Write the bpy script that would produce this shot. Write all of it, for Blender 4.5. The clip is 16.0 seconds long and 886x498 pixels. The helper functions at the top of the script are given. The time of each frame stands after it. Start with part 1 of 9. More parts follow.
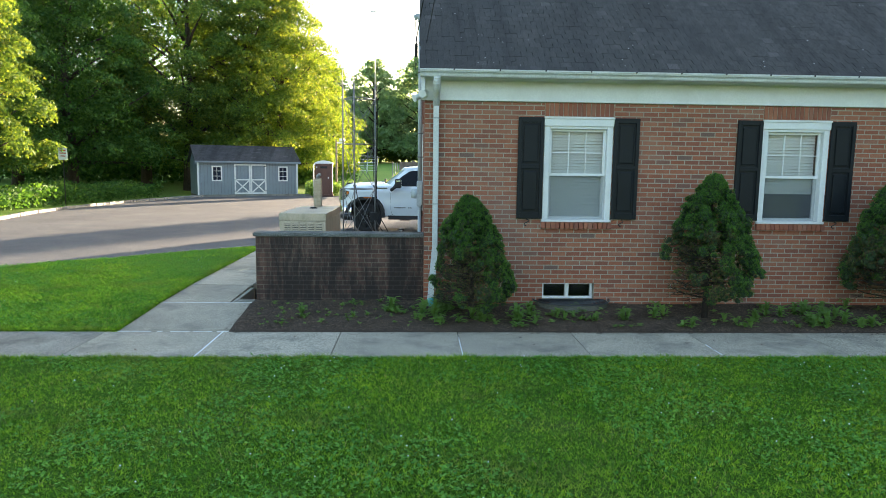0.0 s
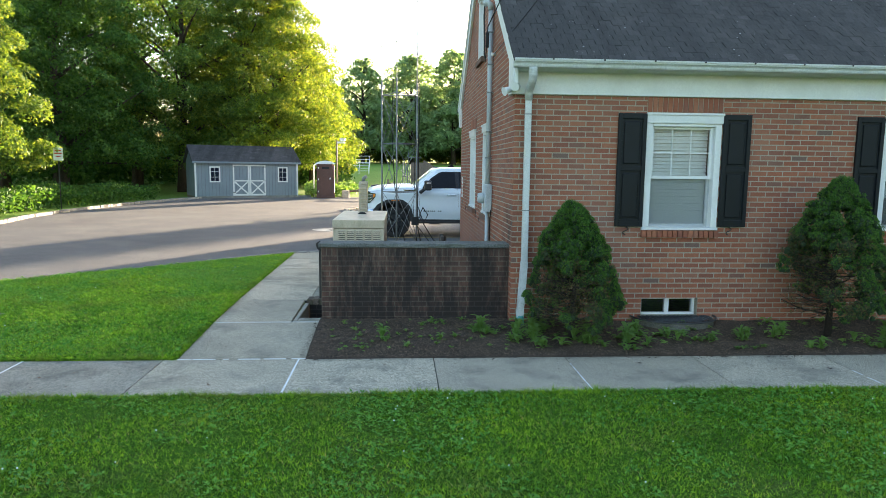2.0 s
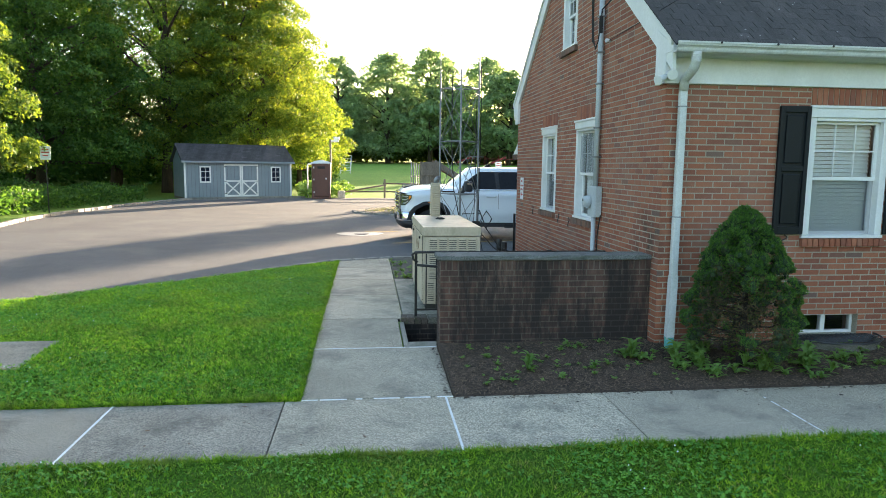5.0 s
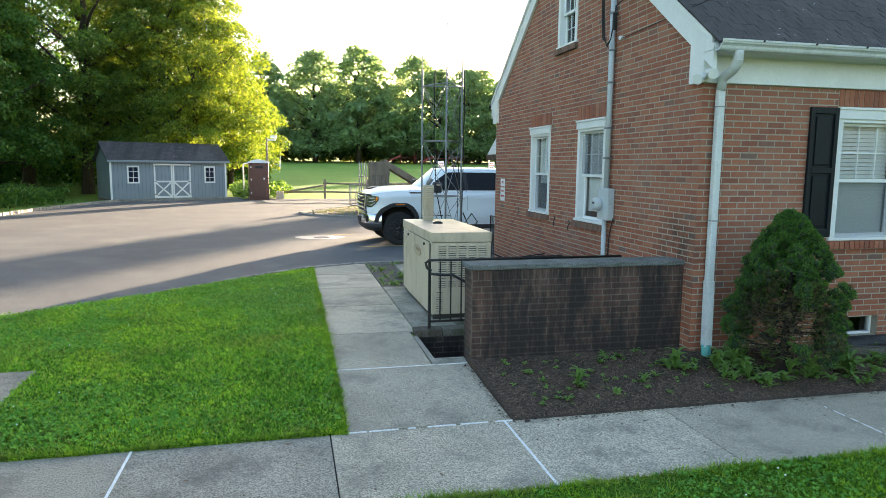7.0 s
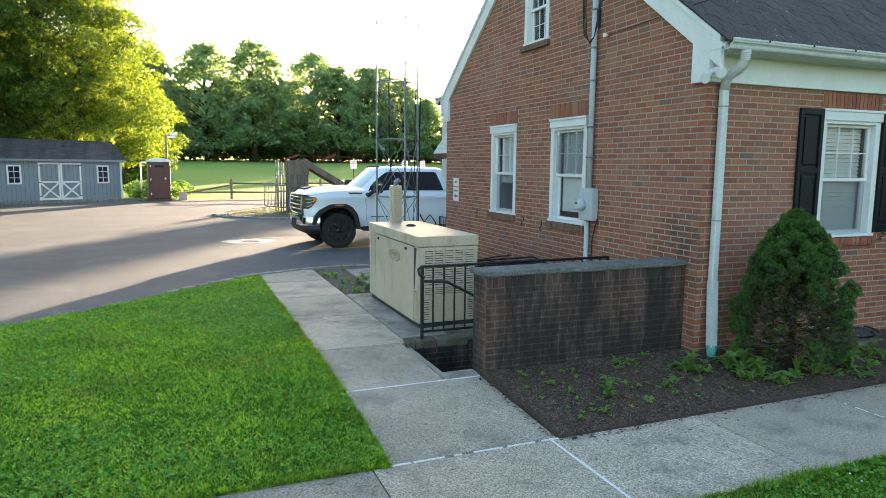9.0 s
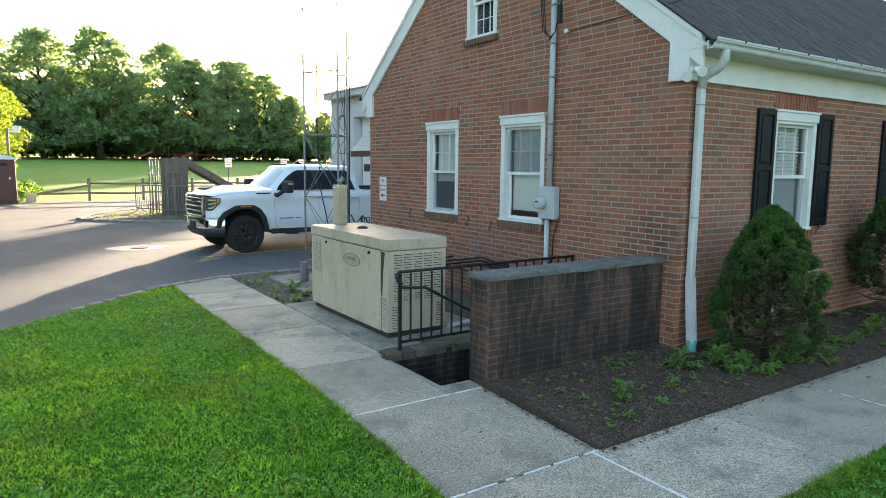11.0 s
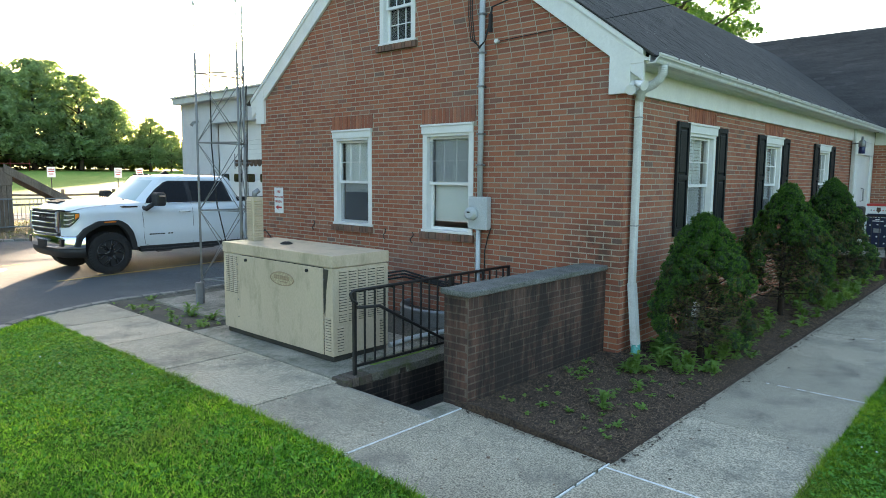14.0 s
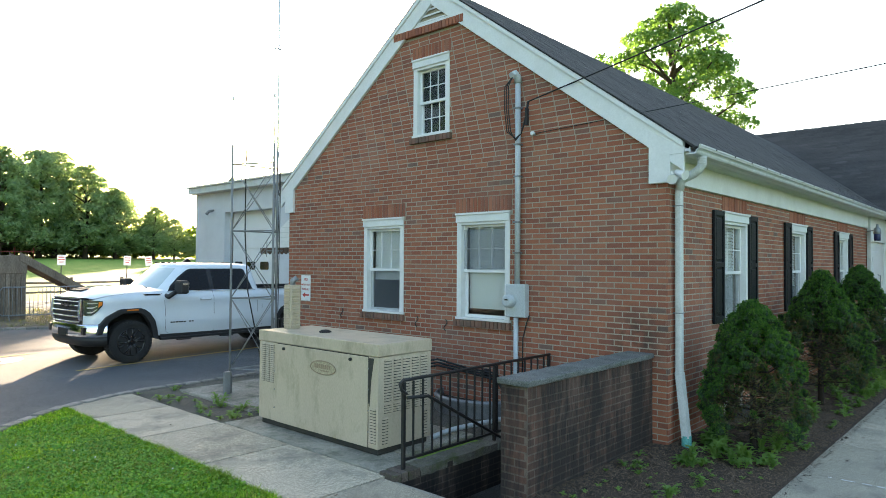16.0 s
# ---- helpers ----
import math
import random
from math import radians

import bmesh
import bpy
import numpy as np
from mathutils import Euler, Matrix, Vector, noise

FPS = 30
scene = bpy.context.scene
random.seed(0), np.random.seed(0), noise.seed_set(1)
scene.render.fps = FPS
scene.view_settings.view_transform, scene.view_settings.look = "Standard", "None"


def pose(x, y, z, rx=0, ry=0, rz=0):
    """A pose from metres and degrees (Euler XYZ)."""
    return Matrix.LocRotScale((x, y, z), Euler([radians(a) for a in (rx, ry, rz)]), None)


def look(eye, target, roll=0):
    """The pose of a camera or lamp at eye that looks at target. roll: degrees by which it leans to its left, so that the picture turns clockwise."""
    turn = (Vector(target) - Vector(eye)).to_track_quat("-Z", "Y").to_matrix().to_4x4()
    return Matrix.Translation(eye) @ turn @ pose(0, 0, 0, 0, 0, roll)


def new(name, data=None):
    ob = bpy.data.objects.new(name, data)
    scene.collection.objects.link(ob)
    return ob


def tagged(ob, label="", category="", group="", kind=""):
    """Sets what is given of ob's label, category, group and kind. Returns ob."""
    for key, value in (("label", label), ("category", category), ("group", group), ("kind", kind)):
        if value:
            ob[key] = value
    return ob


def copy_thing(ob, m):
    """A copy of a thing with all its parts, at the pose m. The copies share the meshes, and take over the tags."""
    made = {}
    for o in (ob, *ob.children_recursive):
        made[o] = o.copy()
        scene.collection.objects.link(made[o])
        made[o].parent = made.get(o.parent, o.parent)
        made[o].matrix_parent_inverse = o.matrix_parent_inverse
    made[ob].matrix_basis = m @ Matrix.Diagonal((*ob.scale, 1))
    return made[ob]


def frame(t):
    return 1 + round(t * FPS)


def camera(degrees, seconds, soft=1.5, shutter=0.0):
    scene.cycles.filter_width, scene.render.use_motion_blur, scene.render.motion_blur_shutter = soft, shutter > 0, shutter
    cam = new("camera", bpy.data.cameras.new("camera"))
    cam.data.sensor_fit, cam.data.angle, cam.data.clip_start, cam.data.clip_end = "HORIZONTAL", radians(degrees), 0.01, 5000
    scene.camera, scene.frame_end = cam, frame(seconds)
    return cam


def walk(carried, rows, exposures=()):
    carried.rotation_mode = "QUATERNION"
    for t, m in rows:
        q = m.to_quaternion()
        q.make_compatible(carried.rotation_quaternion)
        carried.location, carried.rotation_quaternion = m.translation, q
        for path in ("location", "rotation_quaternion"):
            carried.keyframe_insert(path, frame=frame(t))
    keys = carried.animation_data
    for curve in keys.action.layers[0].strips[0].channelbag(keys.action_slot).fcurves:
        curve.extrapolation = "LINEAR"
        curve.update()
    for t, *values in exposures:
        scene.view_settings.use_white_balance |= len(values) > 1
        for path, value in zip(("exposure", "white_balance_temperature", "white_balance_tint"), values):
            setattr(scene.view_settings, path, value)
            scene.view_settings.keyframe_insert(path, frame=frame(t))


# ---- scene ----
cam = camera(67.9, 16.0, soft=0.55)
METRES, EYE, TILT, LEAN, TURN = 9.556, 2.15, 0.0, 0.0, -2.4
ROWS = [
    (0.0, 0.0, 0.0, 0.0, 0.09, -7.12, -0.72),
    (0.5, -0.0349, 0.0271, 0.0005, -0.01, -7.11, -0.71),
    (1.0, -0.071, 0.0547, 0.0009, -0.01, -7.11, -0.7),
    (1.5, -0.1087, 0.0825, 0.0012, -0.08, -7.11, -0.67),
    (2.0, -0.1437, 0.1101, 0.0012, -1.38, -7.11, -0.65),
    (2.5, -0.1764, 0.1361, 0.001, -3.01, -7.1, -0.64),
    (3.0, -0.2078, 0.1604, 0.001, -3.67, -7.11, -0.64),
    (3.5, -0.2388, 0.1827, 0.0012, -3.68, -7.13, -0.63),
    (4.0, -0.2718, 0.2029, 0.0004, -3.67, -7.13, -0.64),
    (4.5, -0.3054, 0.2216, -0.0002, -3.67, -7.13, -0.63),
    (7.0, -0.4474, 0.3116, 0.0027, -10.63, -7.16, -0.59),
    (7.5, -0.4701, 0.3291, 0.0033, -12.26, -7.17, -0.57),
    (8.0, -0.4949, 0.3481, 0.0037, -13.33, -7.18, -0.56),
    (8.5, -0.5214, 0.3685, 0.0038, -15.84, -7.19, -0.53),
    (9.0, -0.5486, 0.3912, 0.0032, -19.62, -7.2, -0.54),
    (11.5, -0.6627, 0.5161, 0.0004, -36.84, -7.19, -0.59),
    (12.0, -0.6766, 0.5365, 0.0001, -43.21, -7.17, -0.6),
    (12.5, -0.6897, 0.5556, -0.0, -45.34, -7.15, -0.54),
    (13.0, -0.7019, 0.5727, 0.0001, -45.44, -7.15, -0.52),
    (13.5, -0.7123, 0.5865, 0.0005, -45.45, -7.18, -0.5),
    (14.0, -0.7225, 0.5994, 0.0012, -45.46, -6.3, -0.45),
    (14.5, -0.7322, 0.6108, 0.0013, -45.49, -4.3, -0.42),
    (15.0, -0.7416, 0.6212, 0.0017, -45.52, -2.35, -0.39),
    (15.5, -0.7507, 0.6305, 0.0014, -45.55, -0.46, -0.37),
    (16.0, -0.7581, 0.6388, 0.0012, -45.58, 1.28, -0.36),
]
EXPOSURES = [(0.0, 2.97, 6120, 11), (9.0, 2.95, 6120, 11), (12.0, 2.92, 6120, 11), (16.0, 2.98, 6200, 11)]
walk(cam, [(t, pose(0, 0, EYE, TILT, LEAN, TURN) @ pose(METRES * x, METRES * y, METRES * z, 90 + pitch, roll, yaw)) for t, x, y, z, yaw, pitch, roll in ROWS],
     exposures=EXPOSURES)

# ---- light ----
SUN_AZ, SUN_EL = 32.5, 6.9  # degrees clockwise from +y, and above the horizon
world = bpy.data.worlds.new("sky")
scene.world = world
world.use_nodes = True
wn = world.node_tree
sky = wn.nodes.new("ShaderNodeTexSky")
sky.sky_type, sky.sun_disc = "NISHITA", False
sky.sun_elevation, sky.sun_rotation = radians(SUN_EL), radians(SUN_AZ)
sky.air_density, sky.dust_density, sky.ozone_density = 1.0, 2.5, 1.0
wn.nodes["Background"].inputs["Strength"].default_value = 0.11
wn.links.new(sky.outputs[0], wn.nodes["Background"].inputs["Color"])
sun_data = bpy.data.lights.new("sun", "SUN")
sun_data.energy, sun_data.angle, sun_data.color = 5.0, radians(0.6), (1.0, 0.76, 0.50)
sun = new("sun", sun_data)
sun_to = Vector((math.sin(radians(SUN_AZ)) * math.cos(radians(SUN_EL)), math.cos(radians(SUN_AZ)) * math.cos(radians(SUN_EL)), math.sin(radians(SUN_EL))))
sun.matrix_world = look(sun_to * 60, (0, 0, 0))

# ---- materials ----
def shader(name):
    m = bpy.data.materials.new(name)
    m.use_nodes = True
    nt = m.node_tree
    return m, nt, nt.nodes["Principled BSDF"]


def node(nt, kind, inputs=(), **props):
    n = nt.nodes.new(kind)
    for k, v in props.items():
        if k == "operation": n.operation = v
        elif k == "blend_type": n.blend_type = v
        elif k == "data_type": n.data_type = v
        elif k == "feature": n.feature = v
        elif k == "wave_type": n.wave_type = v
        elif k == "bands_direction": n.bands_direction = v
    for k, v in dict(inputs).items():
        if hasattr(v, "is_output"): nt.links.new(v, n.inputs[k])
        else: n.inputs[k].default_value = v
    return n


def coords(nt, stretch=(1, 1, 1)):
    """Object coordinates, shifted by a chance amount for each object."""
    tc, oi = node(nt, "ShaderNodeTexCoord"), node(nt, "ShaderNodeObjectInfo")
    shift = node(nt, "ShaderNodeVectorMath", {0: oi.outputs["Random"], 1: (37.0, 23.0, 51.0)}, operation="MULTIPLY")
    both = node(nt, "ShaderNodeVectorMath", {0: tc.outputs["Object"], 1: shift.outputs[0]}, operation="ADD")
    return node(nt, "ShaderNodeVectorMath", {0: both.outputs[0], 1: stretch}, operation="MULTIPLY").outputs[0]


def ramp(nt, fac, stops, constant=False):
    r = nt.nodes.new("ShaderNodeValToRGB")
    e = r.color_ramp.elements
    if constant: r.color_ramp.interpolation = "CONSTANT"
    while len(e) < len(stops): e.new(0.5)
    for el, (p, c) in zip(e, stops):
        el.position, el.color = p, (*c, 1) if len(c) == 3 else c
    nt.links.new(fac, r.inputs[0])
    return r.outputs[0]


def noise_tex(nt, vec, scale, detail=4.0, rough=0.6):
    return node(nt, "ShaderNodeTexNoise", {"Vector": vec, "Scale": scale, "Detail": detail, "Roughness": rough}).outputs[0]


def mixc(nt, fac, a, b, how="MIX"):
    m = node(nt, "ShaderNodeMix", {}, data_type="RGBA", blend_type=how)
    for i, v in ((0, fac), (6, a), (7, b)):
        if hasattr(v, "is_output"): nt.links.new(v, m.inputs[i])
        else: m.inputs[i].default_value = (*v, 1) if isinstance(v, tuple) and len(v) == 3 else v
    return m.outputs[2]


def bump_to(nt, bs, height, strength, dist=0.01):
    b = node(nt, "ShaderNodeBump", {"Height": height, "Strength": strength, "Distance": dist})
    nt.links.new(b.outputs[0], bs.inputs["Normal"])


def surface(name, c1, c2, scale=3.0, fine=60.0, rough=0.8, bump=0.3, metal=0.0, grain=0.25, stain=None, stain_amount=0.5, stain_scale=1.5,
            stretch=(1, 1, 1), vary=0.0, coat=0.0, dist=0.01, spec=None, speck=0.0):
    """Two tones by a broad noise, a fine grain over them, stains of one more colour, and dark specks."""
    m, nt, bs = shader(name)
    v = coords(nt, stretch)
    big, small = noise_tex(nt, v, scale), noise_tex(nt, v, fine, 3.0)
    col = mixc(nt, ramp(nt, big, [(0.3, (0, 0, 0)), (0.7, (1, 1, 1))]), c1, c2)
    g = ramp(nt, small, [(0.36, (1 - grain,) * 3), (0.64, (1 + grain * 0.55,) * 3)])
    col = mixc(nt, 1.0, col, g, "MULTIPLY")
    if vary:
        oi = node(nt, "ShaderNodeObjectInfo")
        vr = ramp(nt, oi.outputs["Random"], [(0.0, (1 - vary,) * 3), (1.0, (1 + vary * 0.6,) * 3)])
        col = mixc(nt, 1.0, col, vr, "MULTIPLY")
    if stain:
        s = noise_tex(nt, v, stain_scale, 6.0, 0.7)
        col = mixc(nt, ramp(nt, s, [(0.5, (0, 0, 0)), (0.68, (stain_amount,) * 3)]), col, stain)
    if speck:
        pit = noise_tex(nt, v, 34.0, 5.0, 0.75)
        col = mixc(nt, 1.0, col, ramp(nt, pit, [(0.33, (1 - speck,) * 3), (0.47, (1.0,) * 3), (0.7, (1 + speck * 0.35,) * 3)]), "MULTIPLY")
    nt.links.new(col, bs.inputs["Base Color"])
    nt.links.new(ramp(nt, big, [(0.0, (max(rough - 0.12, 0.03),) * 3), (1.0, (min(rough + 0.1, 1),) * 3)]), bs.inputs["Roughness"])
    bs.inputs["Metallic"].default_value = metal
    if spec is not None: bs.inputs["Specular IOR Level"].default_value = spec
    if coat: bs.inputs["Coat Weight"].default_value = coat
    if bump: bump_to(nt, bs, small, bump, dist)
    return m


BRICK_TONES = [(0.0, (0.30, 0.102, 0.056)), (0.2, (0.335, 0.119, 0.065)), (0.42, (0.275, 0.095, 0.056)), (0.6, (0.36, 0.138, 0.077)), (0.76, (0.31, 0.132, 0.084)), (0.86, (0.245, 0.09, 0.057)),
               (0.968, (0.215, 0.10, 0.072)), (0.99, (0.175, 0.105, 0.084))]
OLD_TONES = [(0.0, (0.106, 0.056, 0.042)), (0.3, (0.09, 0.048, 0.037)), (0.55, (0.126, 0.063, 0.046)), (0.8, (0.08, 0.045, 0.036))]


def brick_mat(name, tones, islands, soot=None, soot_most=0.92):
    m, nt, bs = shader(name)
    tc = node(nt, "ShaderNodeTexCoord")
    geo = node(nt, "ShaderNodeNewGeometry")
    pick = geo.outputs["Random Per Island"] if islands else node(nt, "ShaderNodeObjectInfo").outputs["Random"]
    col = ramp(nt, pick, tones, constant=True)
    v = geo.outputs["Position"]
    big, mid, small = noise_tex(nt, v, 0.9), noise_tex(nt, v, 14.0), noise_tex(nt, v, 150.0, 3.0)
    col = mixc(nt, 1.0, col, ramp(nt, mid, [(0.25, (0.86, 0.86, 0.87)), (0.75, (1.1, 1.08, 1.07))]), "MULTIPLY")
    col = mixc(nt, 1.0, col, ramp(nt, small, [(0.3, (0.8,) * 3), (0.7, (1.12,) * 3)]), "MULTIPLY")
    col = mixc(nt, ramp(nt, big, [(0.5, (0, 0, 0)), (0.75, (0.3,) * 3)]), col, (0.30, 0.22, 0.18))
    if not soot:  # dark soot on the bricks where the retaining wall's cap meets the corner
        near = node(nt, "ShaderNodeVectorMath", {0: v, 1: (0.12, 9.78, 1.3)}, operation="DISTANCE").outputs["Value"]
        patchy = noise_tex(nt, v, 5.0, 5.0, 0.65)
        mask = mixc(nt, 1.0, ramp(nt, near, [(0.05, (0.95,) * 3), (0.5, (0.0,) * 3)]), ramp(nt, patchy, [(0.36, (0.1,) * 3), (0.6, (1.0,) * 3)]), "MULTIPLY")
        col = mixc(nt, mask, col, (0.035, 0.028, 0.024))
    if soot:
        s = noise_tex(nt, node(nt, "ShaderNodeVectorMath", {0: v, 1: (2.6, 2.6, 0.55)}, operation="MULTIPLY").outputs[0], 1.5, 6.0, 0.7)
        col = mixc(nt, ramp(nt, s, [(0.37, (0.0,) * 3), (0.54, (soot_most,) * 3)]), col, soot)
    nt.links.new(col, bs.inputs["Base Color"])
    bs.inputs["Roughness"].default_value = 0.88
    bump_to(nt, bs, small, 0.35, 0.004)
    return m


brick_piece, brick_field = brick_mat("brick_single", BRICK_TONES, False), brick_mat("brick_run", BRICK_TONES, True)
old_piece, old_field = brick_mat("old_brick_single", OLD_TONES, False, (0.014, 0.011, 0.0105)), brick_mat("old_brick_run", OLD_TONES, True, (0.014, 0.011, 0.0105))
sill_brick = brick_mat("weathered_sill_brick", [(0.0, (0.19, 0.105, 0.075)), (0.35, (0.15, 0.095, 0.07)), (0.7, (0.21, 0.115, 0.08))], True)
mortar = surface("mortar", (0.42, 0.375, 0.295), (0.335, 0.30, 0.235), 2.0, 180.0, 0.95, 0.4, grain=0.3)
old_mortar = brick_mat("old_mortar", [(0.0, (0.15, 0.115, 0.09)), (1.0, (0.14, 0.106, 0.083))], False, (0.02, 0.0165, 0.015), 0.85)
cap_stone = surface("cap_stone", (0.19, 0.195, 0.185), (0.11, 0.115, 0.11), 4.0, 70.0, 0.9, 0.7, grain=0.4, stain=(0.05, 0.07, 0.04), stain_amount=0.5, stain_scale=3.0)
concrete = surface("concrete", (0.60, 0.53, 0.405), (0.45, 0.398, 0.305), 1.3, 85.0, 0.92, 1.0, grain=0.6, stain=(0.19, 0.175, 0.145), stain_amount=0.8, stain_scale=1.7, vary=0.16, dist=0.008, speck=0.27)
worn_concrete = surface("worn_concrete", (0.42, 0.375, 0.30), (0.27, 0.245, 0.20), 0.9, 85.0, 0.92, 1.0, grain=0.6, stain=(0.13, 0.12, 0.10), stain_amount=0.8, stain_scale=1.5, vary=0.16, dist=0.008, speck=0.27)
old_concrete = surface("old_concrete", (0.44, 0.405, 0.335), (0.26, 0.245, 0.20), 2.0, 130.0, 0.93, 0.6, grain=0.4, stain=(0.05, 0.07, 0.03), stain_amount=0.7, stain_scale=2.5, speck=0.4)
# stairwell shade put into near-black concrete; also fills the dark slab joints
pit_concrete = surface("pit_shade_and_joint", (0.07, 0.066, 0.058), (0.04, 0.038, 0.033), 2.5, 90.0, 0.9, 0.6, grain=0.45, stain=(0.03, 0.045, 0.015), stain_amount=0.6, stain_scale=3.0)
sealant = surface("sealant", (0.86, 0.86, 0.85), (0.76, 0.76, 0.75), 6.0, 90.0, 0.7, 0.2)
asphalt = surface("asphalt", (0.140, 0.141, 0.143), (0.106, 0.109, 0.113), 0.35, 70.0, 0.95, 0.5, grain=0.5, stain=(0.165, 0.16, 0.152), stain_amount=0.6, stain_scale=0.8, dist=0.006, spec=0.2)
line_yellow = surface("worn_yellow_line", (0.50, 0.34, 0.07), (0.30, 0.22, 0.08), 7.0, 120.0, 0.85, 0.2, grain=0.4)
line_white = surface("worn_white_patch", (0.5, 0.5, 0.47), (0.3, 0.3, 0.29), 5.0, 120.0, 0.85, 0.2, grain=0.4)
turf = surface("turf", (0.068, 0.15, 0.018), (0.09, 0.18, 0.025), 0.7, 45.0, 0.95, 0.9, grain=0.6, stain=(0.11, 0.10, 0.045), stain_amount=0.35, stain_scale=1.3, dist=0.03, spec=0.0)
field_turf = surface("field_turf", (0.18, 0.30, 0.055), (0.235, 0.34, 0.07), 0.12, 12.0, 0.95, 0.12, grain=0.3, dist=0.02, spec=0.1)
mulch_mat = surface("mulch", (0.108, 0.070, 0.047), (0.048, 0.033, 0.023), 3.0, 55.0, 0.96, 1.0, grain=0.65, stain=(0.085, 0.06, 0.042), stain_amount=0.5, stain_scale=9.0, dist=0.03)
chip_mat = surface("mulch_chip", (0.29, 0.20, 0.13), (0.08, 0.053, 0.035), 60.0, 200.0, 0.95, 0.3, grain=0.5)
soil = surface("gritty_soil", (0.16, 0.145, 0.115), (0.09, 0.083, 0.068), 3.0, 90.0, 0.95, 0.9, grain=0.55, stain=(0.05, 0.08, 0.025), stain_amount=0.4, stain_scale=4.0, dist=0.02)
white_paint = surface("white_paint", (0.77, 0.78, 0.77), (0.70, 0.71, 0.70), 1.6, 40.0, 0.5, 0.06, grain=0.05, stain=(0.55, 0.56, 0.53), stain_amount=0.35, stain_scale=2.5)
gutter_paint = surface("gutter_paint", (0.66, 0.68, 0.68), (0.56, 0.58, 0.57), 3.0, 60.0, 0.4, 0.06, grain=0.1, stain=(0.35, 0.36, 0.33), stain_amount=0.45, stain_scale=5.0)
vinyl = surface("white_vinyl", (0.78, 0.79, 0.79), (0.72, 0.73, 0.73), 2.0, 30.0, 0.38, 0.03, grain=0.04)
black_vinyl = surface("black_shutter_vinyl", (0.008, 0.011, 0.014), (0.012, 0.015, 0.019), 3.0, 90.0, 0.45, 0.12, grain=0.2, spec=0.22)
iron = surface("black_iron", (0.012, 0.012, 0.013), (0.025, 0.024, 0.024), 9.0, 120.0, 0.45, 0.2, grain=0.3, stain=(0.05, 0.028, 0.015), stain_amount=0.25, stain_scale=14.0)
steel = surface("galvanised_steel", (0.30, 0.315, 0.325), (0.22, 0.23, 0.24), 8.0, 120.0, 0.5, 0.1, metal=0.6, grain=0.2)
grey_conduit = surface("grey_conduit", (0.50, 0.54, 0.56), (0.42, 0.455, 0.475), 4.0, 60.0, 0.5, 0.08, grain=0.12)
teal_plastic = surface("teal_plastic", (0.13, 0.42, 0.37), (0.10, 0.34, 0.30), 8.0, 60.0, 0.5, 0.05)
black_rubber = surface("black_rubber", (0.014, 0.014, 0.015), (0.024, 0.024, 0.024), 9.0, 110.0, 0.8, 0.3, grain=0.3)
blind_mat = surface("white_blind", (0.80, 0.83, 0.85), (0.74, 0.77, 0.79), 2.0, 40.0, 0.6, 0.03, grain=0.05)
room_paint = surface("room_paint", (0.42, 0.40, 0.36), (0.36, 0.34, 0.31), 1.0, 30.0, 0.9, 0.05, grain=0.05)
shingle_tones = [(0.0, (0.040, 0.038, 0.037)), (0.5, (0.048, 0.045, 0.043)), (0.95, (0.056, 0.052, 0.050)), (1.0, (0.08, 0.075, 0.072))]
bark = surface("bark", (0.085, 0.062, 0.045), (0.045, 0.034, 0.026), 5.0, 38.0, 0.95, 1.0, grain=0.5, stretch=(1, 1, 0.25), dist=0.03)
weathered_wood = surface("weathered_wood", (0.25, 0.20, 0.15), (0.15, 0.115, 0.085), 4.0, 60.0, 0.85, 0.5, grain=0.35, stretch=(1, 1, 0.2), vary=0.2)
brown_wood = surface("brown_wood", (0.11, 0.06, 0.037), (0.065, 0.038, 0.025), 4.0, 60.0, 0.7, 0.4, grain=0.3, vary=0.2)


def shingle_mat(name, islands, tint=(1, 1, 1)):
    m, nt, bs = shader(name)
    geo = node(nt, "ShaderNodeNewGeometry")
    pick = geo.outputs["Random Per Island"] if islands else node(nt, "ShaderNodeObjectInfo").outputs["Random"]
    col = ramp(nt, pick, [(p, tuple(a * b for a, b in zip(c, tint))) for p, c in shingle_tones])
    v = geo.outputs["Position"]
    small = noise_tex(nt, v, 220.0, 2.0)
    col = mixc(nt, 1.0, col, ramp(nt, small, [(0.3, (0.6,) * 3), (0.7, (1.4,) * 3)]), "MULTIPLY")
    col = mixc(nt, ramp(nt, noise_tex(nt, v, 0.8, 6.0), [(0.45, (0, 0, 0)), (0.7, (0.5,) * 3)]), col, (0.05, 0.05, 0.052))
    runs = noise_tex(nt, node(nt, "ShaderNodeVectorMath", {0: v, 1: (2.2, 0.22, 0.22)}, operation="MULTIPLY").outputs[0], 1.0, 6.0, 0.7)
    col = mixc(nt, 1.0, col, ramp(nt, runs, [(0.38, (0.62, 0.62, 0.63)), (0.55, (1.0,) * 3), (0.68, (1.25, 1.22, 1.2))]), "MULTIPLY")
    nt.links.new(col, bs.inputs["Base Color"])
    bs.inputs["Roughness"].default_value = 0.9
    bump_to(nt, bs, small, 0.6, 0.004)
    return m


shingle_piece, shingle_field = shingle_mat("shingle_single", False), shingle_mat("shingle_run", True)
shed_shingle = shingle_mat("shed_shingle", True, (1.25, 1.27, 1.42))


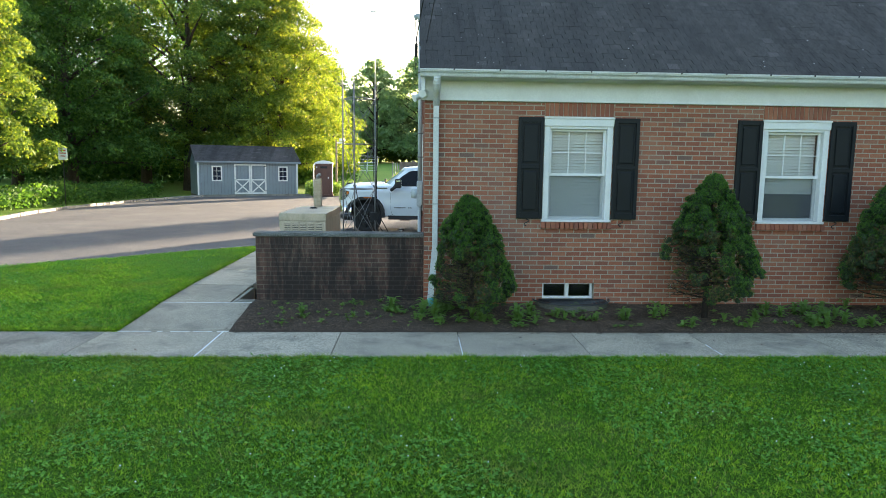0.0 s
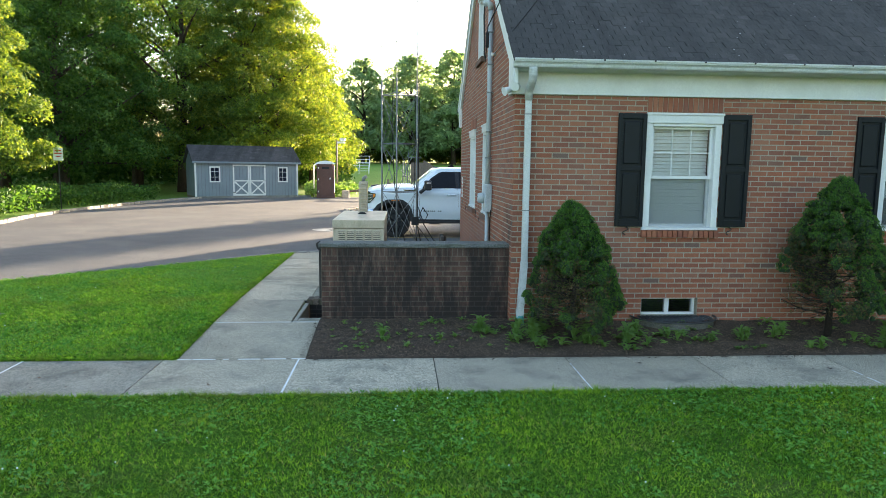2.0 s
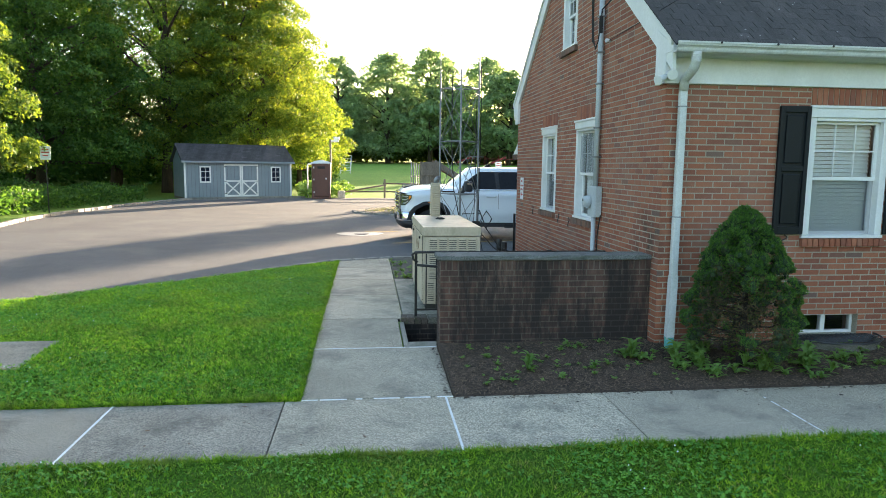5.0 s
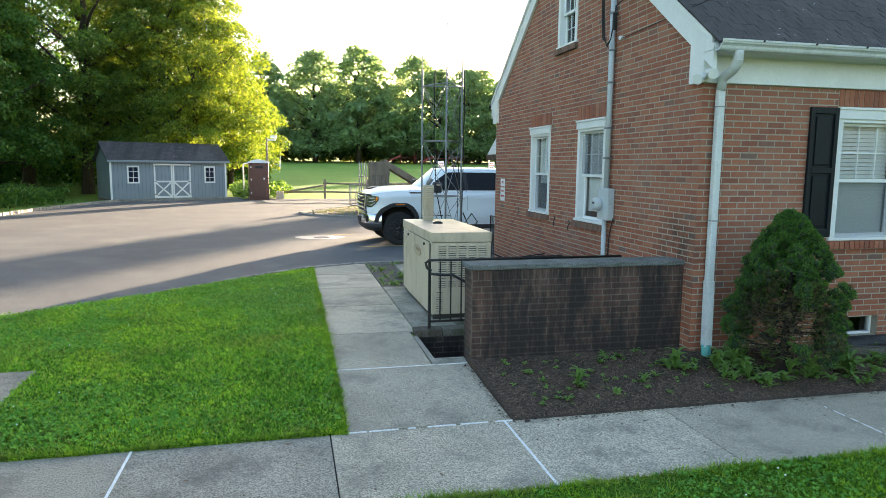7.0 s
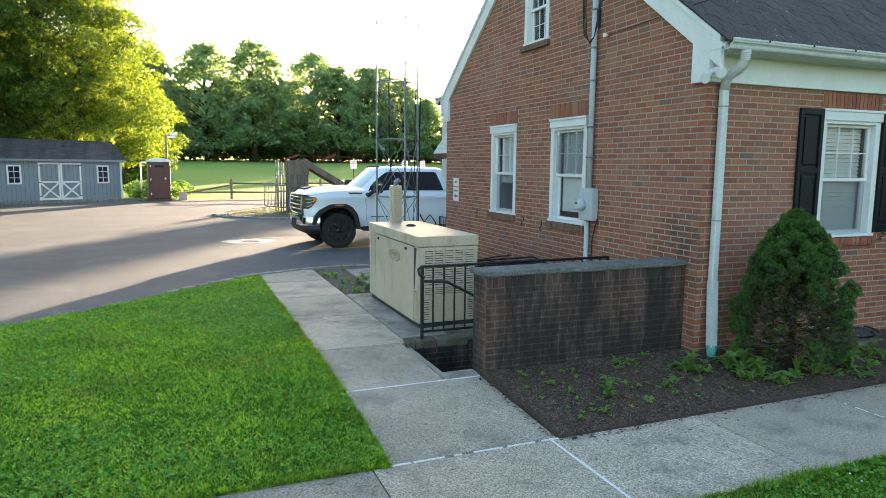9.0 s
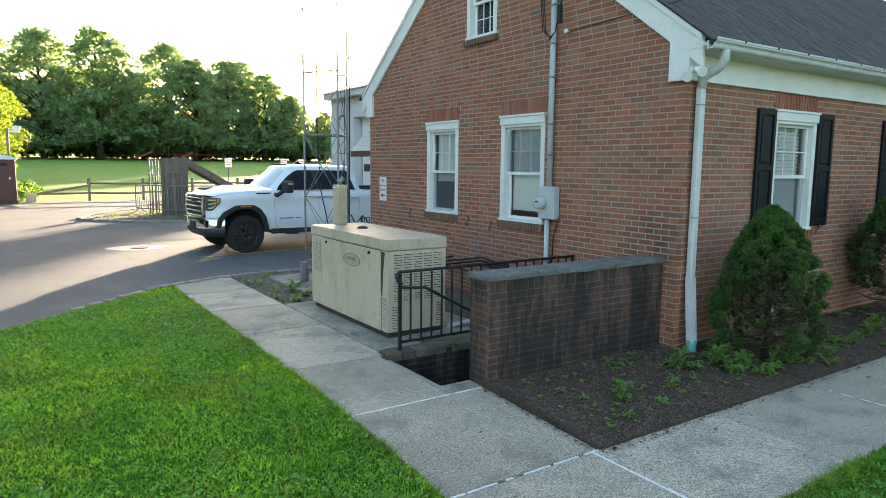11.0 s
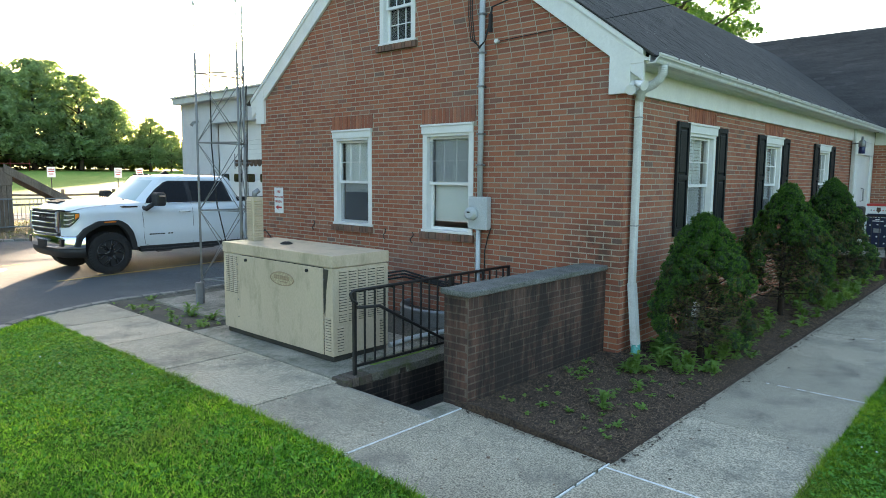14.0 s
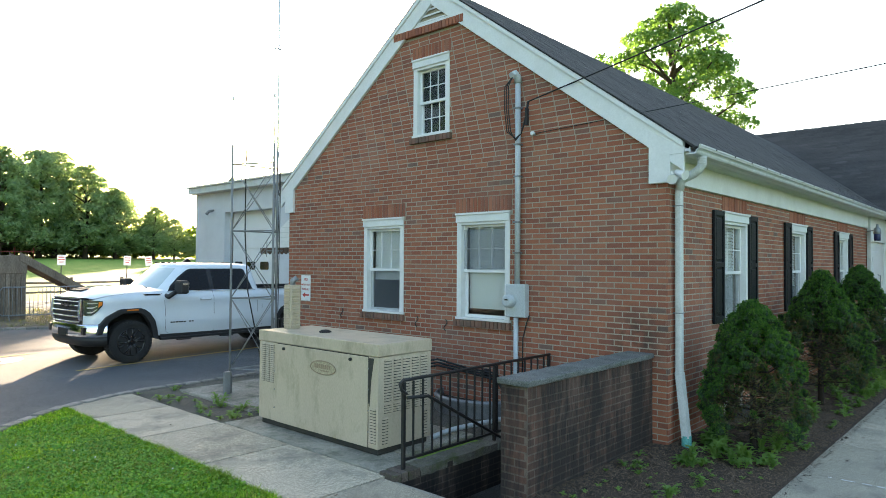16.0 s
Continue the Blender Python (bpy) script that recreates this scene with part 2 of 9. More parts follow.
def leaf_mat(name, tones, clear=0.35, rough=0.55, warm=(1.5, 1.35, 0.5)):
    """Leaves: each its own tone, letting some light through."""
    m, nt, bs = shader(name)
    geo = node(nt, "ShaderNodeNewGeometry")
    col = ramp(nt, geo.outputs["Random Per Island"], tones)
    patch = noise_tex(nt, geo.outputs["Position"], 0.6, 3.0)
    col = mixc(nt, 1.0, col, ramp(nt, patch, [(0.3, (0.75, 0.8, 0.8)), (0.7, (1.2, 1.15, 1.0))]), "MULTIPLY")
    nt.links.new(col, bs.inputs["Base Color"])
    bs.inputs["Roughness"].default_value = rough
    bs.inputs["Specular IOR Level"].default_value = 0.25
    if clear:
        tr = node(nt, "ShaderNodeBsdfTranslucent", {"Color": mixc(nt, 1.0, col, warm, "MULTIPLY")})
        mx = node(nt, "ShaderNodeMixShader", {0: clear, 1: bs.outputs[0], 2: tr.outputs[0]})
        nt.links.new(mx.outputs[0], nt.nodes["Material Output"].inputs[0])
    return m


def grass_mat(name, tones, clear):
    """Blades that drift between lush, plain and dry over the lawn."""
    m, nt, bs = shader(name)
    geo = node(nt, "ShaderNodeNewGeometry")
    v = geo.outputs["Position"]
    col = ramp(nt, geo.outputs["Random Per Island"], tones)
    lush, dry = noise_tex(nt, v, 1.1, 5.0, 0.65), noise_tex(nt, node(nt, "ShaderNodeVectorMath", {0: v, 1: (11.0, 5.0, 0.0)}, operation="ADD").outputs[0], 0.8, 6.0, 0.7)
    col = mixc(nt, 1.0, col, ramp(nt, lush, [(0.38, (0.66, 0.78, 0.75)), (0.5, (1.0, 1.0, 1.0)), (0.64, (1.32, 1.2, 0.95))]), "MULTIPLY")
    fine = noise_tex(nt, v, 17.0, 4.0, 0.7)
    col = mixc(nt, 1.0, col, ramp(nt, fine, [(0.36, (0.36, 0.5, 0.5)), (0.5, (1.0, 1.0, 1.0)), (0.64, (1.65, 1.42, 1.1))]), "MULTIPLY")
    col = mixc(nt, ramp(nt, dry, [(0.52, (0, 0, 0)), (0.66, (0.5,) * 3)]), col, (0.24, 0.25, 0.075))
    nt.links.new(col, bs.inputs["Base Color"])
    bs.inputs["Roughness"].default_value = 0.5
    bs.inputs["Specular IOR Level"].default_value = 0.1
    tr = node(nt, "ShaderNodeBsdfTranslucent", {"Color": mixc(nt, 1.0, col, (1.4, 1.35, 0.6), "MULTIPLY")})
    mx = node(nt, "ShaderNodeMixShader", {0: clear, 1: bs.outputs[0], 2: tr.outputs[0]})
    nt.links.new(mx.outputs[0], nt.nodes["Material Output"].inputs[0])
    return m


blade_light = grass_mat("side_lawn_blade", [(0.0, (0.115, 0.27, 0.022)), (0.5, (0.225, 0.445, 0.04)), (0.86, (0.36, 0.58, 0.065)), (0.95, (0.36, 0.36, 0.11)), (1.0, (0.45, 0.40, 0.18))], 0.4)
blade_mat = grass_mat("grass_blade", [(0.0, (0.098, 0.215, 0.019)), (0.5, (0.185, 0.345, 0.029)), (0.9, (0.245, 0.415, 0.04)), (0.965, (0.26, 0.30, 0.08)), (1.0, (0.36, 0.33, 0.14))], 0.4)
clover_mat = leaf_mat("clover_leaf", [(0.0, (0.065, 0.215, 0.028)), (1.0, (0.19, 0.41, 0.06))], 0.3)
clover_light = leaf_mat("side_clover_leaf", [(0.0, (0.075, 0.235, 0.028)), (0.6, (0.15, 0.37, 0.045)), (1.0, (0.28, 0.52, 0.065))], 0.35)
spruce_mat = leaf_mat("spruce_needle", [(0.0, (0.036, 0.10, 0.024)), (0.6, (0.07, 0.168, 0.034)), (1.0, (0.15, 0.265, 0.052))], 0.25)
spruce_dead = leaf_mat("dry_needle", [(0.0, (0.075, 0.055, 0.032)), (0.6, (0.12, 0.09, 0.048)), (1.0, (0.09, 0.13, 0.04))], 0.1)
leaf_dark = leaf_mat("dark_leaf", [(0.0, (0.042, 0.105, 0.026)), (0.6, (0.078, 0.17, 0.038)), (1.0, (0.135, 0.245, 0.05))], 0.45, warm=(1.4, 1.35, 0.6))
# sunlight put into the colour: brighter, yellower copies of the dark leaf
leaf_sunlit = leaf_mat("sunlit_leaf", [(0.0, (0.075, 0.155, 0.032)), (0.6, (0.13, 0.225, 0.042)), (1.0, (0.215, 0.31, 0.058))], 0.52, warm=(2.0, 1.47, 0.5))
leaf_mid = leaf_mat("middling_leaf", [(0.0, (0.06, 0.138, 0.032)), (0.6, (0.108, 0.20, 0.042)), (1.0, (0.18, 0.275, 0.055))], 0.46, warm=(1.95, 1.45, 0.5))
leaf_fresh = leaf_mat("fresh_leaf", [(0.0, (0.10, 0.19, 0.055)), (0.6, (0.15, 0.255, 0.07)), (1.0, (0.20, 0.31, 0.095))], 0.5, warm=(1.2, 1.3, 0.7))
# haze over the far trees is put into these paler, bluer leaf tones
leaf_hazed = leaf_mat("hazed_leaf", [(0.0, (0.20, 0.295, 0.178)), (0.6, (0.27, 0.38, 0.22)), (1.0, (0.35, 0.455, 0.28))], 0.62, warm=(1.35, 1.3, 0.85))
weed_mat = leaf_mat("weed_leaf", [(0.0, (0.12, 0.22, 0.06)), (0.6, (0.205, 0.345, 0.095)), (1.0, (0.30, 0.45, 0.145))], 0.35)


def glass_mat(name, tint=(1, 1, 1), gloss_tint=(1, 1, 1)):
    m, nt, bs = shader(name)
    clear = node(nt, "ShaderNodeBsdfTransparent", {"Color": (*tint, 1)})
    gloss = node(nt, "ShaderNodeBsdfGlossy", {"Color": (*gloss_tint, 1), "Roughness": 0.015})
    fr = node(nt, "ShaderNodeFresnel", {"IOR": 1.5})
    mx = node(nt, "ShaderNodeMixShader", {0: fr.outputs[0], 1: clear.outputs[0], 2: gloss.outputs[0]})
    nt.links.new(mx.outputs[0], nt.nodes["Material Output"].inputs[0])
    return m


pane_glass = glass_mat("window_glass", (0.92, 0.94, 0.93))
tinted_glass = glass_mat("tinted_glass", (0.05, 0.055, 0.065))


def screen_mat():
    """Fine grey insect mesh: part lets the light through, part is grey wire."""
    m, nt, bs = shader("insect_mesh")
    bs.inputs["Base Color"].default_value = (0.16, 0.18, 0.21, 1)
    bs.inputs["Roughness"].default_value = 0.7
    mx = node(nt, "ShaderNodeMixShader", {0: 0.36, 1: node(nt, "ShaderNodeBsdfTransparent").outputs[0], 2: bs.outputs[0]})
    nt.links.new(mx.outputs[0], nt.nodes["Material Output"].inputs[0])
    return m


insect_mesh = screen_mat()
tower_steel = surface("pale_galvanised_steel", (0.25, 0.255, 0.26), (0.19, 0.195, 0.20), 8.0, 120.0, 0.55, 0.08, metal=0.1, grain=0.15)
twig_bark = surface("twig_bark", (0.034, 0.024, 0.018), (0.018, 0.014, 0.011), 8.0, 70.0, 0.95, 0.6, grain=0.4)
# shaded copy of the needle green, for the inside of the shrubs
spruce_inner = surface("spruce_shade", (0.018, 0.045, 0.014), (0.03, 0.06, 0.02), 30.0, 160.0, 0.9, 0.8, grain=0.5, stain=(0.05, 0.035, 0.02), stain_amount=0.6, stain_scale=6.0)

# ---- mesh helpers ----
rng = np.random.default_rng(7)


def box(bm, x0, x1, y0, y1, z0, z1, bevel=0.0):
    vs = [bm.verts.new((x, y, z)) for z in (z0, z1) for y in (y0, y1) for x in (x0, x1)]
    fs = [bm.faces.new([vs[i] for i in f]) for f in ((0, 2, 3, 1), (4, 5, 7, 6), (0, 1, 5, 4), (2, 6, 7, 3), (0, 4, 6, 2), (1, 3, 7, 5))]
    if bevel:
        bmesh.ops.bevel(bm, geom=list({e for f in fs for e in f.edges}), offset=bevel, segments=2, affect="EDGES", profile=0.5)
    return vs


def prism(bm, outline, d0, d1, axis="y", bevel=0.0):
    """A flat outline of (a, b) pushed from d0 to d1 along the axis. axis y: (x, z); x: (y, z); z: (x, y)."""
    def at(a, b, d):
        return (a, d, b) if axis == "y" else (d, a, b) if axis == "x" else (a, b, d)
    lo, hi = [bm.verts.new(at(a, b, d0)) for a, b in outline], [bm.verts.new(at(a, b, d1)) for a, b in outline]
    fs = [bm.faces.new(lo), bm.faces.new(hi[::-1])]
    n = len(outline)
    fs += [bm.faces.new((lo[i], lo[(i + 1) % n], hi[(i + 1) % n], hi[i])) for i in range(n)]
    bmesh.ops.recalc_face_normals(bm, faces=fs)
    if bevel:
        bmesh.ops.bevel(bm, geom=list({e for f in fs[:2] for e in f.edges}), offset=bevel, segments=2, affect="EDGES", profile=0.5)
    return fs


def tube(bm, points, r, seg=8, r_end=None, ends=True):
    """A round tube along points, its radius running from r to r_end."""
    pts = [Vector(p) for p in points]
    rings, side = [], None
    for i, p in enumerate(pts):
        way = (pts[min(i + 1, len(pts) - 1)] - pts[max(i - 1, 0)]).normalized()
        if side is None:
            side = way.orthogonal().normalized()
        side = (side - way * side.dot(way)).normalized()
        up = way.cross(side)
        rr = r if r_end is None else r + (r_end - r) * i / max(len(pts) - 1, 1)
        rings.append([bm.verts.new(p + (side * math.cos(a) + up * math.sin(a)) * rr) for a in (2 * math.pi * k / seg for k in range(seg))])
    for a, b in zip(rings, rings[1:]):
        for k in range(seg):
            bm.faces.new((a[k], a[(k + 1) % seg], b[(k + 1) % seg], b[k])).smooth = True
    if ends:
        bm.faces.new(rings[0][::-1]), bm.faces.new(rings[-1])


def lathe(bm, profile, seg=24, axis="z", centre=(0, 0, 0)):
    """Turns a profile of (radius, height) about an axis through the centre."""
    c, rings = Vector(centre), []
    for r, h in profile:
        ring = []
        for k in range(seg):
            a = 2 * math.pi * k / seg
            p = (r * math.cos(a), r * math.sin(a), h) if axis == "z" else (r * math.cos(a), h, r * math.sin(a)) if axis == "y" else (h, r * math.cos(a), r * math.sin(a))
            ring.append(bm.verts.new(c + Vector(p)))
        rings.append(ring)
    for a, b in zip(rings, rings[1:]):
        for k in range(seg):
            bm.faces.new((a[k], a[(k + 1) % seg], b[(k + 1) % seg], b[k])).smooth = True
    bm.faces.new(rings[0][::-1]), bm.faces.new(rings[-1])


def arc(cx, cz, r, a0, a1, n=10):
    return [(cx + r * math.cos(radians(a0 + (a1 - a0) * i / n)), cz + r * math.sin(radians(a0 + (a1 - a0) * i / n))) for i in range(n + 1)]


def mesh_from(name, bm, mat, turn=True):
    if turn: bmesh.ops.recalc_face_normals(bm, faces=bm.faces[:])
    me = bpy.data.meshes.new(name)
    bm.to_mesh(me)
    bm.free()
    me.materials.append(mat)
    return me


def part(name, bm, mat, parent=None, label="", m=None, turn=True):
    ob = new(name, mesh_from(name, bm, mat, turn))
    if m is not None: ob.matrix_basis = m
    if parent is not None: ob.parent = parent
    return tagged(ob, label)


def piece(name, me, parent, m):
    ob = new(name, me)
    ob.matrix_basis = m
    ob.parent = parent
    return ob


def thing(name, m, label, category, group="", kind=""):
    ob = new(name)
    ob.empty_display_size = 0.2
    ob.matrix_basis = m
    return tagged(ob, label, category, group, kind)


def solid(name, bm, mat, label, category, group="", kind="", m=None):
    return tagged(part(name, bm, mat, None, label, m), "", category, group, kind)


def raw_mesh(name, verts, faces, mat, smooth=False):
    """A mesh from arrays: verts (n, 3), faces (m, k) with one k."""
    me = bpy.data.meshes.new(name)
    verts, faces = np.asarray(verts, dtype=np.float32), np.asarray(faces, dtype=np.int32)
    k = faces.shape[1]
    me.vertices.add(len(verts))
    me.vertices.foreach_set("co", verts.ravel())
    me.loops.add(faces.size)
    me.loops.foreach_set("vertex_index", faces.ravel())
    me.polygons.add(len(faces))
    me.polygons.foreach_set("loop_start", np.arange(0, faces.size, k, dtype=np.int32))
    me.polygons.foreach_set("use_smooth", np.full(len(faces), smooth, dtype=bool))
    me.update(calc_edges=True)
    me.materials.append(mat)
    return me


def slabs_mesh(name, rects, depth, mat, to_world, back=-0.02):
    """Many flat blocks: rects (u0, u1, v0, v1), each standing out by its depth from a plane."""
    r, d = np.asarray(rects, dtype=float), np.asarray(depth, dtype=float)
    n = len(r)
    c = 0.0018
    uvd = np.zeros((n, 8, 3))
    for i, (a, b) in enumerate(((0, 2), (1, 2), (1, 3), (0, 3))):
        uvd[:, i, 0], uvd[:, i, 1], uvd[:, i, 2] = r[:, a], r[:, b], back
        uvd[:, i + 4, 0], uvd[:, i + 4, 1] = r[:, a] + (c if a == 0 else -c), r[:, b] + (c if b == 2 else -c)
        uvd[:, i + 4, 2] = d
    quads = np.array([(4, 5, 6, 7), (0, 1, 5, 4), (1, 2, 6, 5), (2, 3, 7, 6), (3, 0, 4, 7)])
    faces = (np.arange(n)[:, None, None] * 8 + quads[None]).reshape(-1, 4)
    m = np.array(to_world)
    flat = uvd.reshape(-1, 3)
    verts = flat @ m[:3, :3].T + m[:3, 3]
    return raw_mesh(name, verts, faces, mat)


COURSE, STRETCHER, JOINT = 0.0671, 0.2105, 0.0105
FIRST = 0.073  # height of the lowest bed joint


def courses(u_range, v0, v1, openings, shift=0.0):
    """Running bond between v0 and v1: blocks (u0, u1, v0, v1). u_range(v) gives a course's ends; openings are left free."""
    out, k = [], 0
    v = v0
    while v < v1 - 0.02:
        lo, hi = v + JOINT / 2, min(v + COURSE, v1) - JOINT / 2
        a, b = u_range((lo + hi) / 2)
        u = a - ((k % 2) * STRETCHER / 2 + shift) % STRETCHER
        cuts = [(o[0], o[1]) for o in openings if o[2] < hi - 0.004 and o[3] > lo + 0.004]
        while u < b:
            spans = [(max(u, a) + JOINT / 2, min(u + STRETCHER, b) - JOINT / 2)]
            for c0, c1 in cuts:
                spans = [s for s0, s1 in spans for s in ((s0, min(s1, c0 - 0.002)), (max(s0, c1 + 0.002), s1)) if s[1] - s[0] > 0.0]
            out += [(s0, s1, lo, hi) for s0, s1 in spans if s1 - s0 > 0.018]
            u += STRETCHER
        v, k = v + COURSE, k + 1
    return out


def lay_bricks(parent, rects, to_world, near, piece_mat, field_mat, out=0.0022, rough=0.0012, name="brick", limit=300):
    """The whole bricks of the nearest stretch as pieces, the rest joined."""
    full = [i for i, r in enumerate(rects) if near(r) and abs(r[1] - r[0] - (STRETCHER - JOINT)) < 0.002]
    full = full[:limit]
    chosen = set(full)
    w, h = STRETCHER - JOINT, COURSE - JOINT
    shared = [slabs_mesh(name, [(-w / 2, w / 2, -h / 2, h / 2)], [out + dd], piece_mat, Matrix.Identity(4)) for dd in (-0.001, 0.0, 0.0012)]
    for i in full:
        r = rects[i]
        at = to_world @ Matrix.Translation(((r[0] + r[1]) / 2, (r[2] + r[3]) / 2, 0)) @ Matrix.Rotation(rng.normal(0, 0.006), 4, "Z")
        piece(name, shared[int(rng.integers(3))], parent, at)
    rest = [r for i, r in enumerate(rects) if i not in chosen]
    if rest:
        ob = new(name + "_run", slabs_mesh(name + "_run", rest, out + rng.uniform(-rough, rough, len(rest)), field_mat, to_world))
        ob.parent = parent
        ob["kind"] = "stuff"


# plane frames: u along the wall, v up, d out of it
FRONT_Y, GABLE_X, BACK_Y, RIDGE_Y = 9.44, 0.12, 16.62, 13.04
front_frame = Matrix(((1, 0, 0, 0), (0, 0, -1, FRONT_Y), (0, 1, 0, 0), (0, 0, 0, 1)))
gable_frame = Matrix(((0, 0, -1, GABLE_X), (-1, 0, 0, 0), (0, 1, 0, 0), (0, 0, 0, 1)))  # u = -y


def ground_z(x, y):
    """The lie of the land: level walk, a rise to the house and lot, the playing field climbing beyond."""
    z = np.interp(y, (-60, 6.0, 8.2, 9.8, 11.2, 44.0, 60.0, 152.0, 300.0), (0.0, 0.05, 0.05, 0.13, 0.155, 0.16, 0.45, 2.8, 6.0))
    return z

# ---- ground ----
PIT = (-2.36, GABLE_X + 0.0, 9.92, 10.86)  # the cellar stairwell: x0, x1, y0, y1


def ground_sheet():
    xs = sorted({*np.linspace(-400, -40, 10).round(2), *np.linspace(-40, -10, 13).round(2), *np.linspace(-10, 10, 27).round(2), *np.linspace(10, 60, 15).round(2), *np.linspace(80, 400, 9).round(2), PIT[0] - 0.30, PIT[0] + 0.02, PIT[1]})
    ys = sorted({*np.linspace(-200, -10, 8).round(2), *np.linspace(-9, 20, 34).round(2), *np.linspace(22, 110, 40).round(2), *np.linspace(130, 600, 9).round(2), PIT[2], PIT[3]})
    vs = np.array([(x, y, ground_z(x, y) - 0.045) for y in ys for x in xs])
    n = len(xs)
    fs = [(j * n + i, j * n + i + 1, (j + 1) * n + i + 1, (j + 1) * n + i) for j in range(len(ys) - 1) for i in range(n - 1)
          if not (xs[i] >= PIT[0] - 0.301 and xs[i + 1] <= PIT[1] + 0.001 and ys[j] >= PIT[2] and ys[j + 1] <= PIT[3])]
    ob = new("ground", raw_mesh("ground", vs, fs, field_turf))
    tagged(ob, "mown green turf ground reaching to the tree line", "ground", kind="structure")


ground_sheet()


def sheet(name, outline, z_of, mat, label, category, step=0.5, thick=0.08, m=None, kind="structure", parent=None):
    """A flat outline cut into a grid that follows the land, with a skirt."""
    bm = bmesh.new()
    f = bm.faces.new([bm.verts.new((x, y, 0)) for x, y in outline])
    xs, ys = [p[0] for p in outline], [p[1] for p in outline]
    for axis, lo, hi in ((0, min(xs), max(xs)), (1, min(ys), max(ys))):
        k = math.ceil(lo / step) * step
        while k < hi:
            co = (k, 0, 0) if axis == 0 else (0, k, 0)
            no = (1, 0, 0) if axis == 0 else (0, 1, 0)
            bmesh.ops.bisect_plane(bm, geom=bm.verts[:] + bm.edges[:] + bm.faces[:], plane_co=co, plane_no=no)
            k += step
    rim = [e for e in bm.edges if len(e.link_faces) == 1]
    for v in bm.verts: v.co.z = z_of(v.co.x, v.co.y)
    low = bmesh.ops.extrude_edge_only(bm, edges=rim)["geom"]
    for v in low:
        if isinstance(v, bmesh.types.BMVert): v.co.z -= thick
    bmesh.ops.recalc_face_normals(bm, faces=bm.faces[:])
    return tagged(part(name, bm, mat, parent, label), "", category, kind=kind)


lot_z = 0.165
LOT = [(-2.3, 16.8), (-3.0, 16.62), (-3.75, 16.3), (-4.8, 15.35), (-6.3, 13.95), (-8.2, 12.45), (-12.0, 9.9), (-20, 5.5), (-40, -4), (-40, 6), (-24, 13), (-16.5, 18.5), (-14.1, 22.5),
       (-14.72, 26.0), (-14.82, 29.5), (-14.45, 34.0), (-13.6, 38.2), (-12.9, 40.5), (-10.0, 41.9), (-7.4, 43.1), (-5.0, 43.6), (6.0, 43.6), (30, 43.6), (30, 16.8), (0.5, 16.8)]
sheet("road", LOT, lambda x, y: lot_z + 0.004 * math.sin(x * 0.7) * math.sin(y * 0.5), asphalt, "grey worn asphalt parking lot with tan sunlit patches", "parking lot", 1.0)

WALK_Y0, WALK_Y1 = 7.04, 8.22
SIDE_X0, SIDE_X1 = -3.74, -2.34


def slab_bm(x0, x1, y0, y1, thick=0.1, g=0.0055):
    bm = bmesh.new()
    top = 0.0
    box(bm, x0 + g, x1 - g, y0 + g, y1 - g, -thick, top, 0.003)
    for v in bm.verts: v.co.z += float(ground_z(v.co.x, v.co.y))
    return bm


